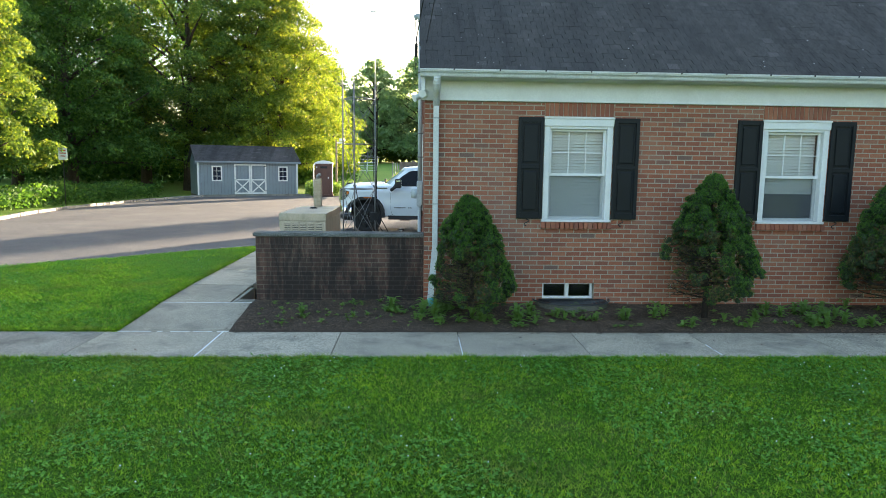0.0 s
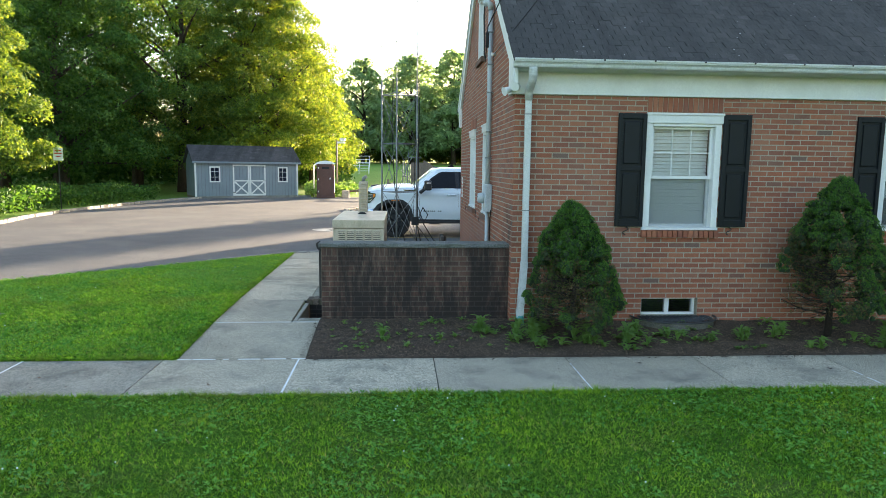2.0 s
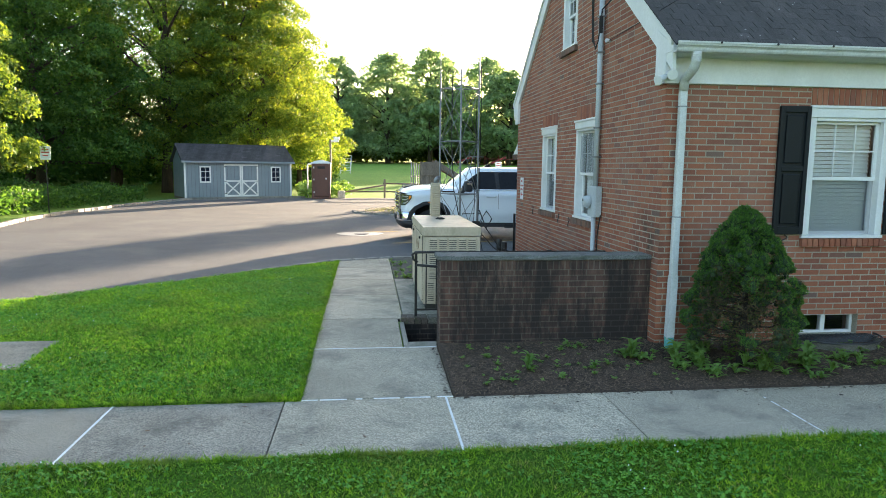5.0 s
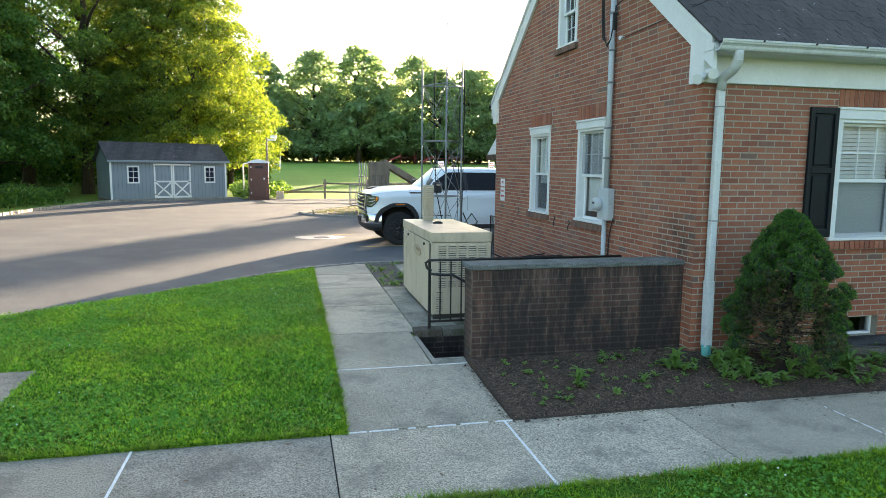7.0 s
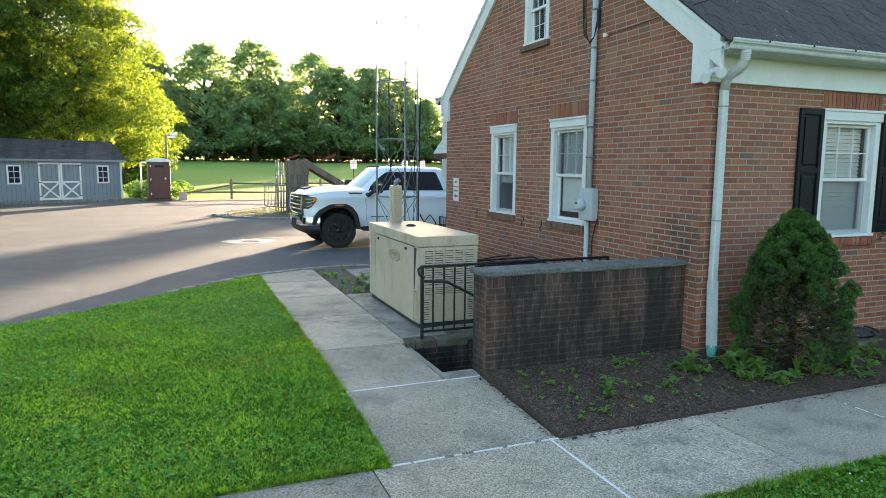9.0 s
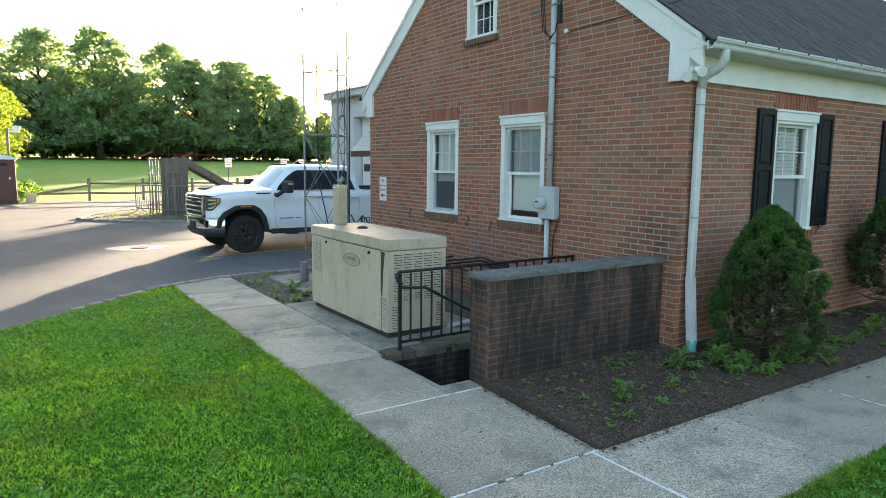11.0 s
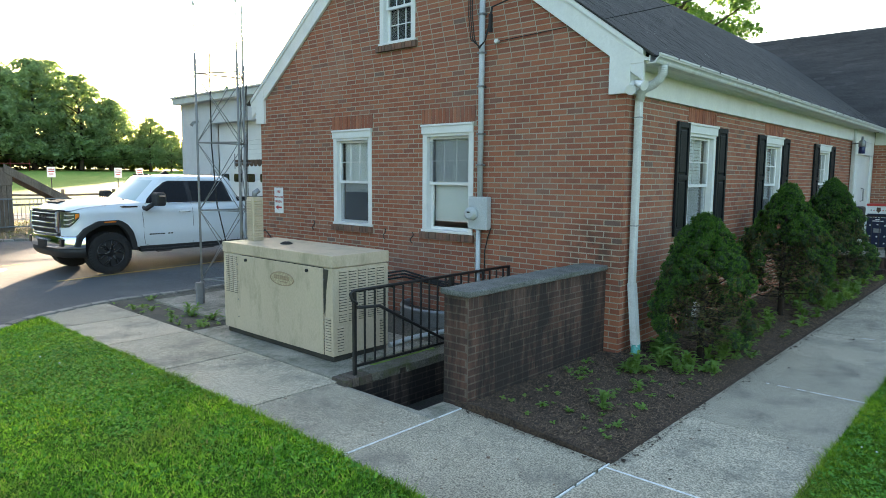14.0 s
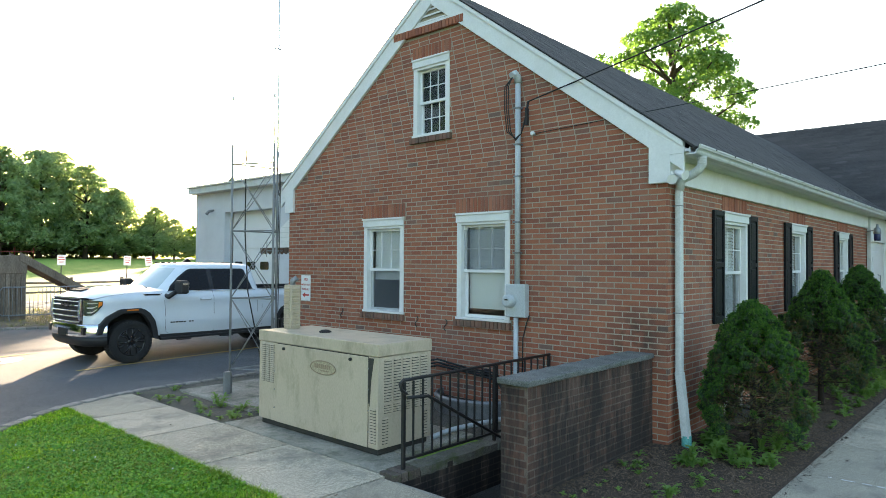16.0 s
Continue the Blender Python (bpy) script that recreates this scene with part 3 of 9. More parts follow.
def walks():
    path = thing("pavement", pose(0, 0, 0), "pale grey concrete footpath in cast slabs with light joints", "footpath", kind="structure")
    joints = [-14.2, -12.7, -11.25, -9.75, -8.28, -6.8, -5.33, -3.87, -2.42, -0.94, 0.54, 2.0, 3.52, 5.02, 6.5, 8.0, 9.5, 11.0, 12.6]
    for a, b in zip(joints, joints[1:]):
        part("slab", slab_bm(a, b, WALK_Y0, WALK_Y1), worn_concrete if b < -3.8 else concrete, path)
    side = thing("pavement_side", pose(0, 0, 0), "pale grey concrete side path beside the generator", "footpath", kind="structure")
    for a, b in zip([8.235, 9.66, 10.98, 12.58, 14.02, 15.4], [9.66, 10.98, 12.58, 14.02, 15.4, 16.66]):
        part("slab", slab_bm(SIDE_X0, SIDE_X1 - (0.0 if a < 9.6 else 0.385 if a < 10.9 else 0.32), a, b, g=0.0135), concrete, side)
    bm = bmesh.new()
    box(bm, joints[0], joints[-1], WALK_Y0 + 0.01, WALK_Y1 - 0.01, -0.08, 0.03)
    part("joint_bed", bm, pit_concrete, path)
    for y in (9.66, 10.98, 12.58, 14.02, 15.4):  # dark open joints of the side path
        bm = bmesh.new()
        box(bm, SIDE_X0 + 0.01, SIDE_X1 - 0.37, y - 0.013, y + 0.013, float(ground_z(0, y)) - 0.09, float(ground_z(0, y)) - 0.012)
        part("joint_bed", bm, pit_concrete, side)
    for x, spans in ((-5.33, ((0.02, 1.18),)), (-2.42, ((0.02, 1.18),)), (0.54, ((0.02, 0.30), (0.33, 0.52), (0.56, 0.64), (0.70, 0.82), (0.9, 0.93))), (3.52, ((0.02, 0.1), (0.14, 0.36), (0.44, 0.6)))):
        for a, b in spans:  # pale sealant strips, whole or broken, in every other joint
            bm = bmesh.new()
            k = 0.010 if x < 0 else 0.0065
            box(bm, x - k, x + k, WALK_Y0 + a, WALK_Y0 + b, 0.0, 0.0525)
            part("joint_strip", bm, sealant, path)
    for a, b in ((0.0, 0.16), (0.18, 0.42), (0.5, 0.56), (0.66, 0.9), (0.94, 1.18), (1.24, 1.4)):
        bm = bmesh.new()
        box(bm, SIDE_X0 + a, SIDE_X0 + b, 8.2205, 8.2335, 0.0, 0.0545)
        part("joint_strip", bm, sealant, side)
    bm = bmesh.new()
    box(bm, SIDE_X0, -2.36, 9.6545, 9.6655, 0.0, 0.125)
    part("joint_strip", bm, sealant, side)


walks()
# the old concrete strip along the generator and its pad, and the far slab on the lawn
bm = bmesh.new()
box(bm, -2.66, -2.1, 10.9, 13.95, 0.0, 0.165, 0.01)
box(bm, -2.095, -0.98, 11.3, 13.95, 0.0, 0.175, 0.01)
solid("generator_pad", bm, old_concrete, "stained weathered concrete pad under the generator", "concrete pad", kind="structure")
bm = slab_bm(-11.2, -6.58, 9.17, 10.12)
for v in bm.verts: v.co.z += 0.018
solid("pavement_far", bm, worn_concrete, "pale concrete path slab crossing the lawn", "footpath", kind="structure")
sheet("soil_strip", [(-2.66, 13.97), (0.1, 13.97), (0.1, 16.78), (-2.66, 16.78)], lambda x, y: 0.15 + 0.012 * noise.noise((x * 3, y * 3, 0)), soil, "gritty grey soil strip with small weeds", "soil", 0.25)
sheet("soil_yard", [(-0.975, 10.98), (0.11, 10.98), (0.11, 13.96), (-0.975, 13.96)], lambda x, y: 0.15 + 0.012 * noise.noise((x * 3, y * 3, 4)), soil, "damp gritty soil between generator and house wall", "soil", 0.25)
bm = bmesh.new()
box(bm, -2.1, -0.6, 14.3, 16.3, 0.05, 0.185, 0.012)
solid("tower_pad", bm, old_concrete, "grey concrete footing slab under the radio tower", "concrete pad", kind="structure")


def bed_z(x, y):
    t = min(max((y - 8.22) / 0.3, 0), 1)
    rise = 0.056 + 0.10 * min(max((y - 8.22) / 1.2, 0), 1)
    return rise + 0.02 * t + 0.018 * t * (noise.noise((x * 2.3, y * 2.3, 1)) + 0.6 * noise.noise((x * 9, y * 9, 2)))


sheet("mulch_bed", [(-2.348, 8.211), (12.0, 8.211), (12.0, 9.46), (0.1, 9.46), (0.1, 9.9), (-2.348, 9.75)], bed_z, mulch_mat, "dark brown shredded-bark mulch bed along the house", "mulch bed", 0.12)
LAWN_FRONT = [(-30, -12), (30, -12), (30, 7.035), (-30, 7.035)]
LAWN_LEFT = [(-11.5, 8.225), (-3.745, 8.225), (-3.745, 16.25), (-4.8, 15.33), (-6.3, 13.93), (-8.2, 12.43), (-11.5, 10.2)]
lawn_z = lambda x, y: float(ground_z(x, y)) + 0.012 + 0.012 * noise.noise((x * 0.9, y * 0.9, 3))
sheet("lawn", LAWN_FRONT, lawn_z, turf, "mown green lawn with clover and dry patches", "lawn", 0.5)
sheet("lawn", LAWN_LEFT, lawn_z, turf, "mown green lawn between paths and parking lot", "lawn", 0.5)

# ---- brick house ----
EAVE_Y, EAVE_Z, PITCH = 9.12, 3.46, 0.742
RIDGE_Z = EAVE_Z + PITCH * (RIDGE_Y - EAVE_Y)
HOUSE_X1 = 11.72
house = thing("house", pose(0, 0, 0), "red brick house with white trim, black shutters and dark shingle roof", "house")
FW = [(1.82, 2.81), (4.99, 5.98), (8.52, 9.51)]  # front windows along x
GW = [(-12.53, -11.6), (-14.53, -13.61)]         # gable windows, u = -y
WIN_Z0, WIN_Z1 = 1.38, 2.88
ATTIC = (-13.42, -12.69, 4.06, 5.25)
CELLAR = (1.86, 2.62, 0.24, 0.48)
ROOF_LINE = lambda u: 3.62 + PITCH * (min(-u - 9.64, BACK_Y - 0.2 + u))  # top of the gable's brick at u = -y


def wall_columns(bm, u0, u1, v0, top, openings, frame_m, thick=0.24, breaks=()):
    """Wall slab with openings, in upright strips; top is a function of u."""
    us = sorted({u0, u1, *breaks, *(o[0] for o in openings), *(o[1] for o in openings)})
    for a, b in zip(us, us[1:]):
        mid = (a + b) / 2
        levels, low = [], v0
        for o in sorted((o for o in openings if o[0] < mid < o[1]), key=lambda o: o[2]):
            levels.append((low, low, o[2], o[2]))
            low = o[3]
        levels += [(low, low, top(b), top(a))]
        for p, q, r, s in levels:
            if max(r - p, s - q) < 0.004: continue
            front = [bm.verts.new(frame_m @ Vector(c)) for c in ((a, p, 0), (b, q, 0), (b, r, 0), (a, s, 0))]
            rear = [bm.verts.new(frame_m @ Vector(c)) for c in ((a, p, -thick), (b, q, -thick), (b, r, -thick), (a, s, -thick))]
            bm.faces.new(front), bm.faces.new(rear[::-1])
            for i in range(4):
                j = (i + 1) % 4
                bm.faces.new((front[i], front[j], rear[j], rear[i]))
    bmesh.ops.remove_doubles(bm, verts=bm.verts[:], dist=0.0005)


front_holes = [(a, b, WIN_Z0, WIN_Z1) for a, b in FW] + [CELLAR]
gable_holes = [(a, b, WIN_Z0, WIN_Z1) for a, b in GW] + [ATTIC]
bm = bmesh.new()
wall_columns(bm, GABLE_X + 0.001, HOUSE_X1, -0.3, lambda u: 3.3, front_holes, front_frame)
front_wall = part("front_wall", bm, mortar, house, "red brick front wall with pale mortar joints")
bm = bmesh.new()
wall_columns(bm, -BACK_Y, -FRONT_Y - 0.2405, -2.2, lambda u: max(ROOF_LINE(u), 3.1) + 0.1, gable_holes, gable_frame, breaks=(-RIDGE_Y, -9.64, -16.42))
gable_wall = part("gable_wall", bm, mortar, house, "red brick gable wall with pale mortar joints")
bm = bmesh.new()
box(bm, GABLE_X + 0.25, HOUSE_X1, BACK_Y - 0.24, BACK_Y, -0.3, 3.3)
part("rear_wall", bm, room_paint, house)
bm = bmesh.new()
box(bm, HOUSE_X1, HOUSE_X1 + 0.2, FRONT_Y + 0.25, BACK_Y, -0.3, 3.3)
part("inner_wall", bm, room_paint, house)
bm = bmesh.new()
box(bm, GABLE_X + 0.24, HOUSE_X1, FRONT_Y + 0.24, BACK_Y - 0.24, 0.62, 0.7)
box(bm, GABLE_X + 0.24, HOUSE_X1, FRONT_Y + 0.24, BACK_Y - 0.24, 3.31, 3.36)
box(bm, 3.9, 4.0, FRONT_Y + 0.24, BACK_Y - 0.24, 0.71, 3.3)
box(bm, 7.2, 7.3, FRONT_Y + 0.24, BACK_Y - 0.24, 0.71, 3.3)
part("inner_floor", bm, room_paint, house)

# soldier lintels, rowlock sills and the vent's ledge, as spans left free in the courses
lintels_f = [(a + 0.0, b, WIN_Z1 + 0.0, 3.075) for a, b in FW]
lintels_g = [(a - 0.03, b + 0.03, WIN_Z1, FIRST + 45 * COURSE) for a, b in GW] + [(ATTIC[0] - 0.03, ATTIC[1] + 0.03, ATTIC[3], FIRST + 80 * COURSE)]
sills_f = [(a - 0.02, b + 0.02, FIRST + 18 * COURSE, WIN_Z0) for a, b in FW]
sills_g = [(a - 0.03, b + 0.03, FIRST + 18 * COURSE, WIN_Z0) for a, b in GW] + [(ATTIC[0] - 0.05, ATTIC[1] + 0.05, FIRST + 58 * COURSE, ATTIC[2])]
ledge = (-13.82, -12.4, 5.60, 5.72)


def bricks_on_end(parent, spans, frame_m, out, mat=None):
    for a, b, v0, v1 in spans:
        n = max(round((b - a) / COURSE), 1)
        w = (b - a) / n
        rects = [(a + i * w + 0.004, a + (i + 1) * w - 0.004, v0 + 0.004, v1 - 0.004) for i in range(n)]
        ob = new("lintel_bricks", slabs_mesh("lintel_bricks", rects, out + rng.uniform(-0.002, 0.002, n), mat or brick_field, frame_m))
        ob.parent = parent


bricks_on_end(front_wall, lintels_f, front_frame, 0.007)
bricks_on_end(front_wall, sills_f, front_frame, 0.055)
bricks_on_end(gable_wall, lintels_g, gable_frame, 0.007)
bricks_on_end(gable_wall, sills_g, gable_frame, 0.055, sill_brick)
bricks_on_end(gable_wall, [ledge], gable_frame, 0.06)


def blinds(bm, x0, x1, z0, z1, y, tilt=0.98, step=0.046):
    z = z1
    while z > z0:
        a, b = 0.025 * math.cos(tilt), 0.025 * math.sin(tilt)
        v = [bm.verts.new(p) for p in ((x0, y - a, z - b), (x1, y - a, z - b), (x1, y + a, z + b), (x0, y + a, z + b))]
        bm.faces.new(v)
        z -= step


def window(m, w, h, label, upper_grid=True, lower_grid=False, shade=(1.0, 0.0), cols=3, head=True, wide=0.083, screen=True, tilt=1.05):
    """A double-hung sash window; local x runs to the right, -y faces out, origin at the lower left corner of the opening."""
    bm = bmesh.new()
    deep = 0.035
    box(bm, wide, w - wide, -0.012, 0.13, h - wide - (0.09 if head else 0), h, 0.006)
    win = part("window", bm, white_paint, house, label, m)

    def casing(name, *size):
        bm = bmesh.new()
        box(bm, *size, 0.006)
        part(name, bm, white_paint, win)
    casing("jamb", 0, wide, -0.012, 0.13, 0.034, h), casing("jamb", w - wide, w, -0.012, 0.13, 0.034, h)
    casing("sill", -0.012, w + 0.012, -0.03, 0.14, 0.0, 0.034)
    if head:
        casing("head_board", -0.006, w + 0.006, -0.034, -0.0125, h - 0.135, h - 0.03)
        casing("crown", -0.012, w + 0.012, -0.05, -0.0125, h - 0.034, h - 0.004)
    zt = h - wide - (0.09 if head else 0)
    zm = 0.034 + (zt - 0.034) * 0.5
    x0, x1 = wide, w - wide
    for name, a, b, y, grid in (("upper_sash", zm - 0.02, zt, 0.05, upper_grid), ("lower_sash", 0.034, zm + 0.02, 0.085, lower_grid)):
        bm = bmesh.new()
        s = 0.042
        box(bm, x0, x0 + s, y, y + 0.032, a, b, 0.004), box(bm, x1 - s, x1, y, y + 0.032, a, b, 0.004)
        box(bm, x0 + s, x1 - s, y, y + 0.032, a, a + s, 0.004), box(bm, x0 + s, x1 - s, y, y + 0.032, b - s * 0.8, b, 0.004)
        part(name, bm, vinyl, win)
        if grid:
            for i in range(1, cols):
                bm = bmesh.new()
                xx = x0 + s + (x1 - x0 - 2 * s) * i / cols
                box(bm, xx - 0.0065, xx + 0.0065, y + 0.006, y + 0.018, a + s, b - s * 0.8)
                part("muntin", bm, vinyl, win)
            bm = bmesh.new()
            zz = (a + b) / 2
            box(bm, x0 + s, x1 - s, y + 0.0075, y + 0.0165, zz - 0.0065, zz + 0.0065)
            part("muntin", bm, vinyl, win)
        bm = bmesh.new()
        bm.faces.new([bm.verts.new(p) for p in ((x0 + s, y + 0.02, a + s), (x1 - s, y + 0.02, a + s), (x1 - s, y + 0.02, b - s * 0.8), (x0 + s, y + 0.02, b - s * 0.8))])
        pane = part("pane", bm, pane_glass, win, turn=False)
        pane.visible_shadow = False
    if screen:
        bm = bmesh.new()
        yy, za, zb = {"full": (0.125, 0.04, zt), "upper": (0.04, zm + 0.03, zt - 0.06)}.get(screen, (0.07, 0.04, zm))
        bm.faces.new([bm.verts.new(p) for p in ((x0 + 0.01, yy, za), (x1 - 0.01, yy, za), (x1 - 0.01, yy, zb), (x0 + 0.01, yy, zb))])
        part("insect_screen", bm, insect_mesh, win, "grey insect screen; at the attic it stands for reflection", turn=False)
    if shade:
        bm = bmesh.new()
        blinds(bm, x0 + 0.02, x1 - 0.02, 0.05 + (zt - 0.05) * shade[1], 0.05 + (zt - 0.05) * shade[0], 0.16, tilt)
        part("blind", bm, blind_mat, win, "white slatted blind")
    return win


for i, (a, b) in enumerate(FW):
    window(pose(a, FRONT_Y - 0.0, WIN_Z0), b - a, WIN_Z1 - WIN_Z0, "white sash window with lowered slatted blind and brick sill" if i == 0 else "white sash window with half-raised blind and brick sill",
           shade=((1.0, 0.0), (1.0, 0.28), (1.0, 0.4))[i])
for i, (a, b) in enumerate(GW):
    window(gable_frame @ pose(a, WIN_Z0, 0, -90), b - a, WIN_Z1 - WIN_Z0, "white sash window in the gable wall, blind raised" if i else "white sash window in the gable wall behind the meter",
           upper_grid=True, shade=((1.0, 0.07), (1.0, 0.38))[i], screen=("upper", True)[i], tilt=1.32)
# full screen added here; its grey stands for reflection in the attic panes
window(gable_frame @ pose(ATTIC[0], ATTIC[2], 0, -90), ATTIC[1] - ATTIC[0], ATTIC[3] - ATTIC[2], "white attic sash window with many small panes", True, True, None, screen="full")


def cellar_window():
    w, h = CELLAR[1] - CELLAR[0], CELLAR[3] - CELLAR[2]
    bm = bmesh.new()
    for x0, x1, z0, z1 in ((0, 0.035, 0, h), (w - 0.035, w, 0, h), (0.035, w - 0.035, 0, 0.03), (0.035, w - 0.035, h - 0.03, h), (w / 2 - 0.03, w / 2 + 0.03, 0.03, h - 0.03)):
        box(bm, x0, x1, 0.03, 0.09, z0, z1, 0.004)
    win = part("window", bm, vinyl, house, "low white cellar window with two panes", pose(CELLAR[0], FRONT_Y + 0.05, CELLAR[2]))
    for x0, x1 in ((0.035, w / 2 - 0.03), (w / 2 + 0.03, w - 0.035)):
        bm = bmesh.new()
        bm.faces.new([bm.verts.new(p) for p in ((x0, 0.06, 0.03), (x1, 0.06, 0.03), (x1, 0.06, h - 0.03), (x0, 0.06, h - 0.03))])
        part("pane", bm, pane_glass, win, turn=False)


cellar_window()


def shutter(x0):
    w, h = 0.365, 1.44
    bm = bmesh.new()
    st = 0.05
    for a, b, c, d in ((0, st, 0, h), (w - st, w, 0, h), (st, w - st, 0, 0.09), (st, w - st, h - 0.07, h), (st, w - st, h * 0.5 - 0.005, h * 0.5 + 0.055)):
        box(bm, a, b, -0.034, 0, c, d, 0.004)
    sh = part("shutter", bm, black_vinyl, house, "black two-panel window shutter", pose(x0, FRONT_Y - 0.009, 1.425))
    for z0, z1 in ((0.09, h * 0.5 - 0.005), (h * 0.5 + 0.055, h - 0.07)):
        bm = bmesh.new()
        box(bm, st, w - st, -0.012, 0, z0, z1)
        box(bm, st + 0.03, w - st - 0.03, -0.028, -0.01, z0 + 0.03, z1 - 0.03, 0.012)
        part("panel", bm, black_vinyl, sh)
    bm = bmesh.new()
    pts = [(w * 0.4 + 0.035 * math.sin(k / 12 * 2 * math.pi), -0.03, -0.005 - 0.10 * k / 12) for k in range(13)]
    tube(bm, pts, 0.007, 6)
    part("hook", bm, iron, sh, "black wrought-iron shutter hook")
    return sh


for a, b in FW:
    shutter(a - 0.375), shutter(b + 0.01)

# frieze boards, eave box, rake boards
bm = bmesh.new()
box(bm, GABLE_X - 0.001, HOUSE_X1, FRONT_Y - 0.045, FRONT_Y + 0.02, 3.075, 3.40, 0.006)
part("frieze_board", bm, white_paint, house, "white painted frieze board")
bm = bmesh.new()
box(bm, GABLE_X - 0.05, HOUSE_X1 + 2.6, EAVE_Y + 0.04, FRONT_Y + 0.02, 3.40, 3.43, 0.004)
part("soffit", bm, white_paint, house)
bm = bmesh.new()
prism(bm, [(FRONT_Y - 0.0455, 3.345), (FRONT_Y - 0.06, 3.345), (FRONT_Y - 0.075, 3.358), (FRONT_Y - 0.11, 3.366), (FRONT_Y - 0.14, 3.36), (FRONT_Y - 0.17, 3.372), (EAVE_Y + 0.056, 3.374), (EAVE_Y + 0.056, 3.399), (FRONT_Y - 0.0455, 3.399)], GABLE_X + 0.001, HOUSE_X1 - 0.03, "x", 0.003)
part("crown_moulding", bm, white_paint, house, "white crown moulding under the eave")


def rake(side):
    """The white board along one slope of the gable with its boxed foot."""
    bm = bmesh.new()
    y0 = EAVE_Y if side < 0 else 2 * RIDGE_Y - EAVE_Y
    line = lambda y: EAVE_Z + PITCH * (RIDGE_Y - EAVE_Y - abs(y - RIDGE_Y))
    ya, yb = (y0 + 0.12, RIDGE_Y) if side < 0 else (RIDGE_Y, y0 - 0.12)
    prism(bm, [(ya, line(ya) - 0.03), (yb, line(yb) - 0.03), (yb, line(yb) - 0.36), (ya, line(ya) - 0.36)], GABLE_X - 0.05, GABLE_X - 0.004, "x", 0.005)
    prism(bm, [(ya, line(ya) - 0.025), (yb, line(yb) - 0.025), (yb, line(yb) - 0.10), (ya, line(ya) - 0.10)], GABLE_X - 0.075, GABLE_X - 0.051, "x", 0.004)
    part("rake_board", bm, white_paint, house, "white painted rake board")
    bm = bmesh.new()
    s = side
    f = RIDGE_Y + s * (RIDGE_Y - FRONT_Y)      # wall face
    foot = [(f - s * 0.20, 3.075), (f + s * 0.05, 3.075), (f + s * 0.05, 3.38), (f + s * 0.20, 3.38), (f + s * 0.22, 3.44), (f - s * 0.20, 3.44 + 0.24)]
    prism(bm, foot, GABLE_X - 0.056, GABLE_X - 0.002, "x", 0.005)
    part("eave_return", bm, white_paint, house, "white boxed eave return")


rake(-1), rake(1)


def gable_vent():
    bm = bmesh.new()
    zb, half = 5.725, 0.6
    zt = zb + half * PITCH
    prism(bm, [(RIDGE_Y - half - 0.05, zb), (RIDGE_Y + half + 0.05, zb), (RIDGE_Y, zt + 0.04)], GABLE_X + 0.05, GABLE_X + 0.06, "x")
    v = part("gable_vent", bm, black_rubber, house, "white louvred gable vent")
    bm = bmesh.new()
    box(bm, GABLE_X - 0.03, GABLE_X + 0.02, RIDGE_Y - half, RIDGE_Y + half, zb, zb + 0.045, 0.004)
    part("frame", bm, white_paint, v)
    z = zb + 0.075
    while z < zt - 0.05:
        bm = bmesh.new()
        hh = (zt - z) / PITCH
        prism(bm, [(GABLE_X - 0.03, z - 0.028), (GABLE_X + 0.045, z + 0.004), (GABLE_X + 0.045, z + 0.01), (GABLE_X - 0.03, z - 0.004)], RIDGE_Y - hh, RIDGE_Y + hh, "y")
        part("slat", bm, white_paint, v)
        z += 0.082


gable_vent()


def roof_deck():
    bm = bmesh.new()
    e2 = 2 * RIDGE_Y - EAVE_Y
    prism(bm, [(EAVE_Y, EAVE_Z - 0.035), (RIDGE_Y, RIDGE_Z - 0.035), (e2, EAVE_Z - 0.035), (e2, EAVE_Z - 0.02), (RIDGE_Y, RIDGE_Z - 0.015), (EAVE_Y, EAVE_Z - 0.02)], GABLE_X - 0.075, 18.4, "x")
    return part("roof", bm, shingle_field, house, "dark grey asphalt shingle roof, streaked and worn")


roof = roof_deck()
slope_len = math.hypot(RIDGE_Y - EAVE_Y, RIDGE_Z - EAVE_Z)
ang = math.atan(PITCH)
roof_frame = Matrix(((1, 0, 0, 0), (0, math.cos(ang), -math.sin(ang), EAVE_Y), (0, math.sin(ang), math.cos(ang), EAVE_Z - 0.018), (0, 0, 0, 1)))


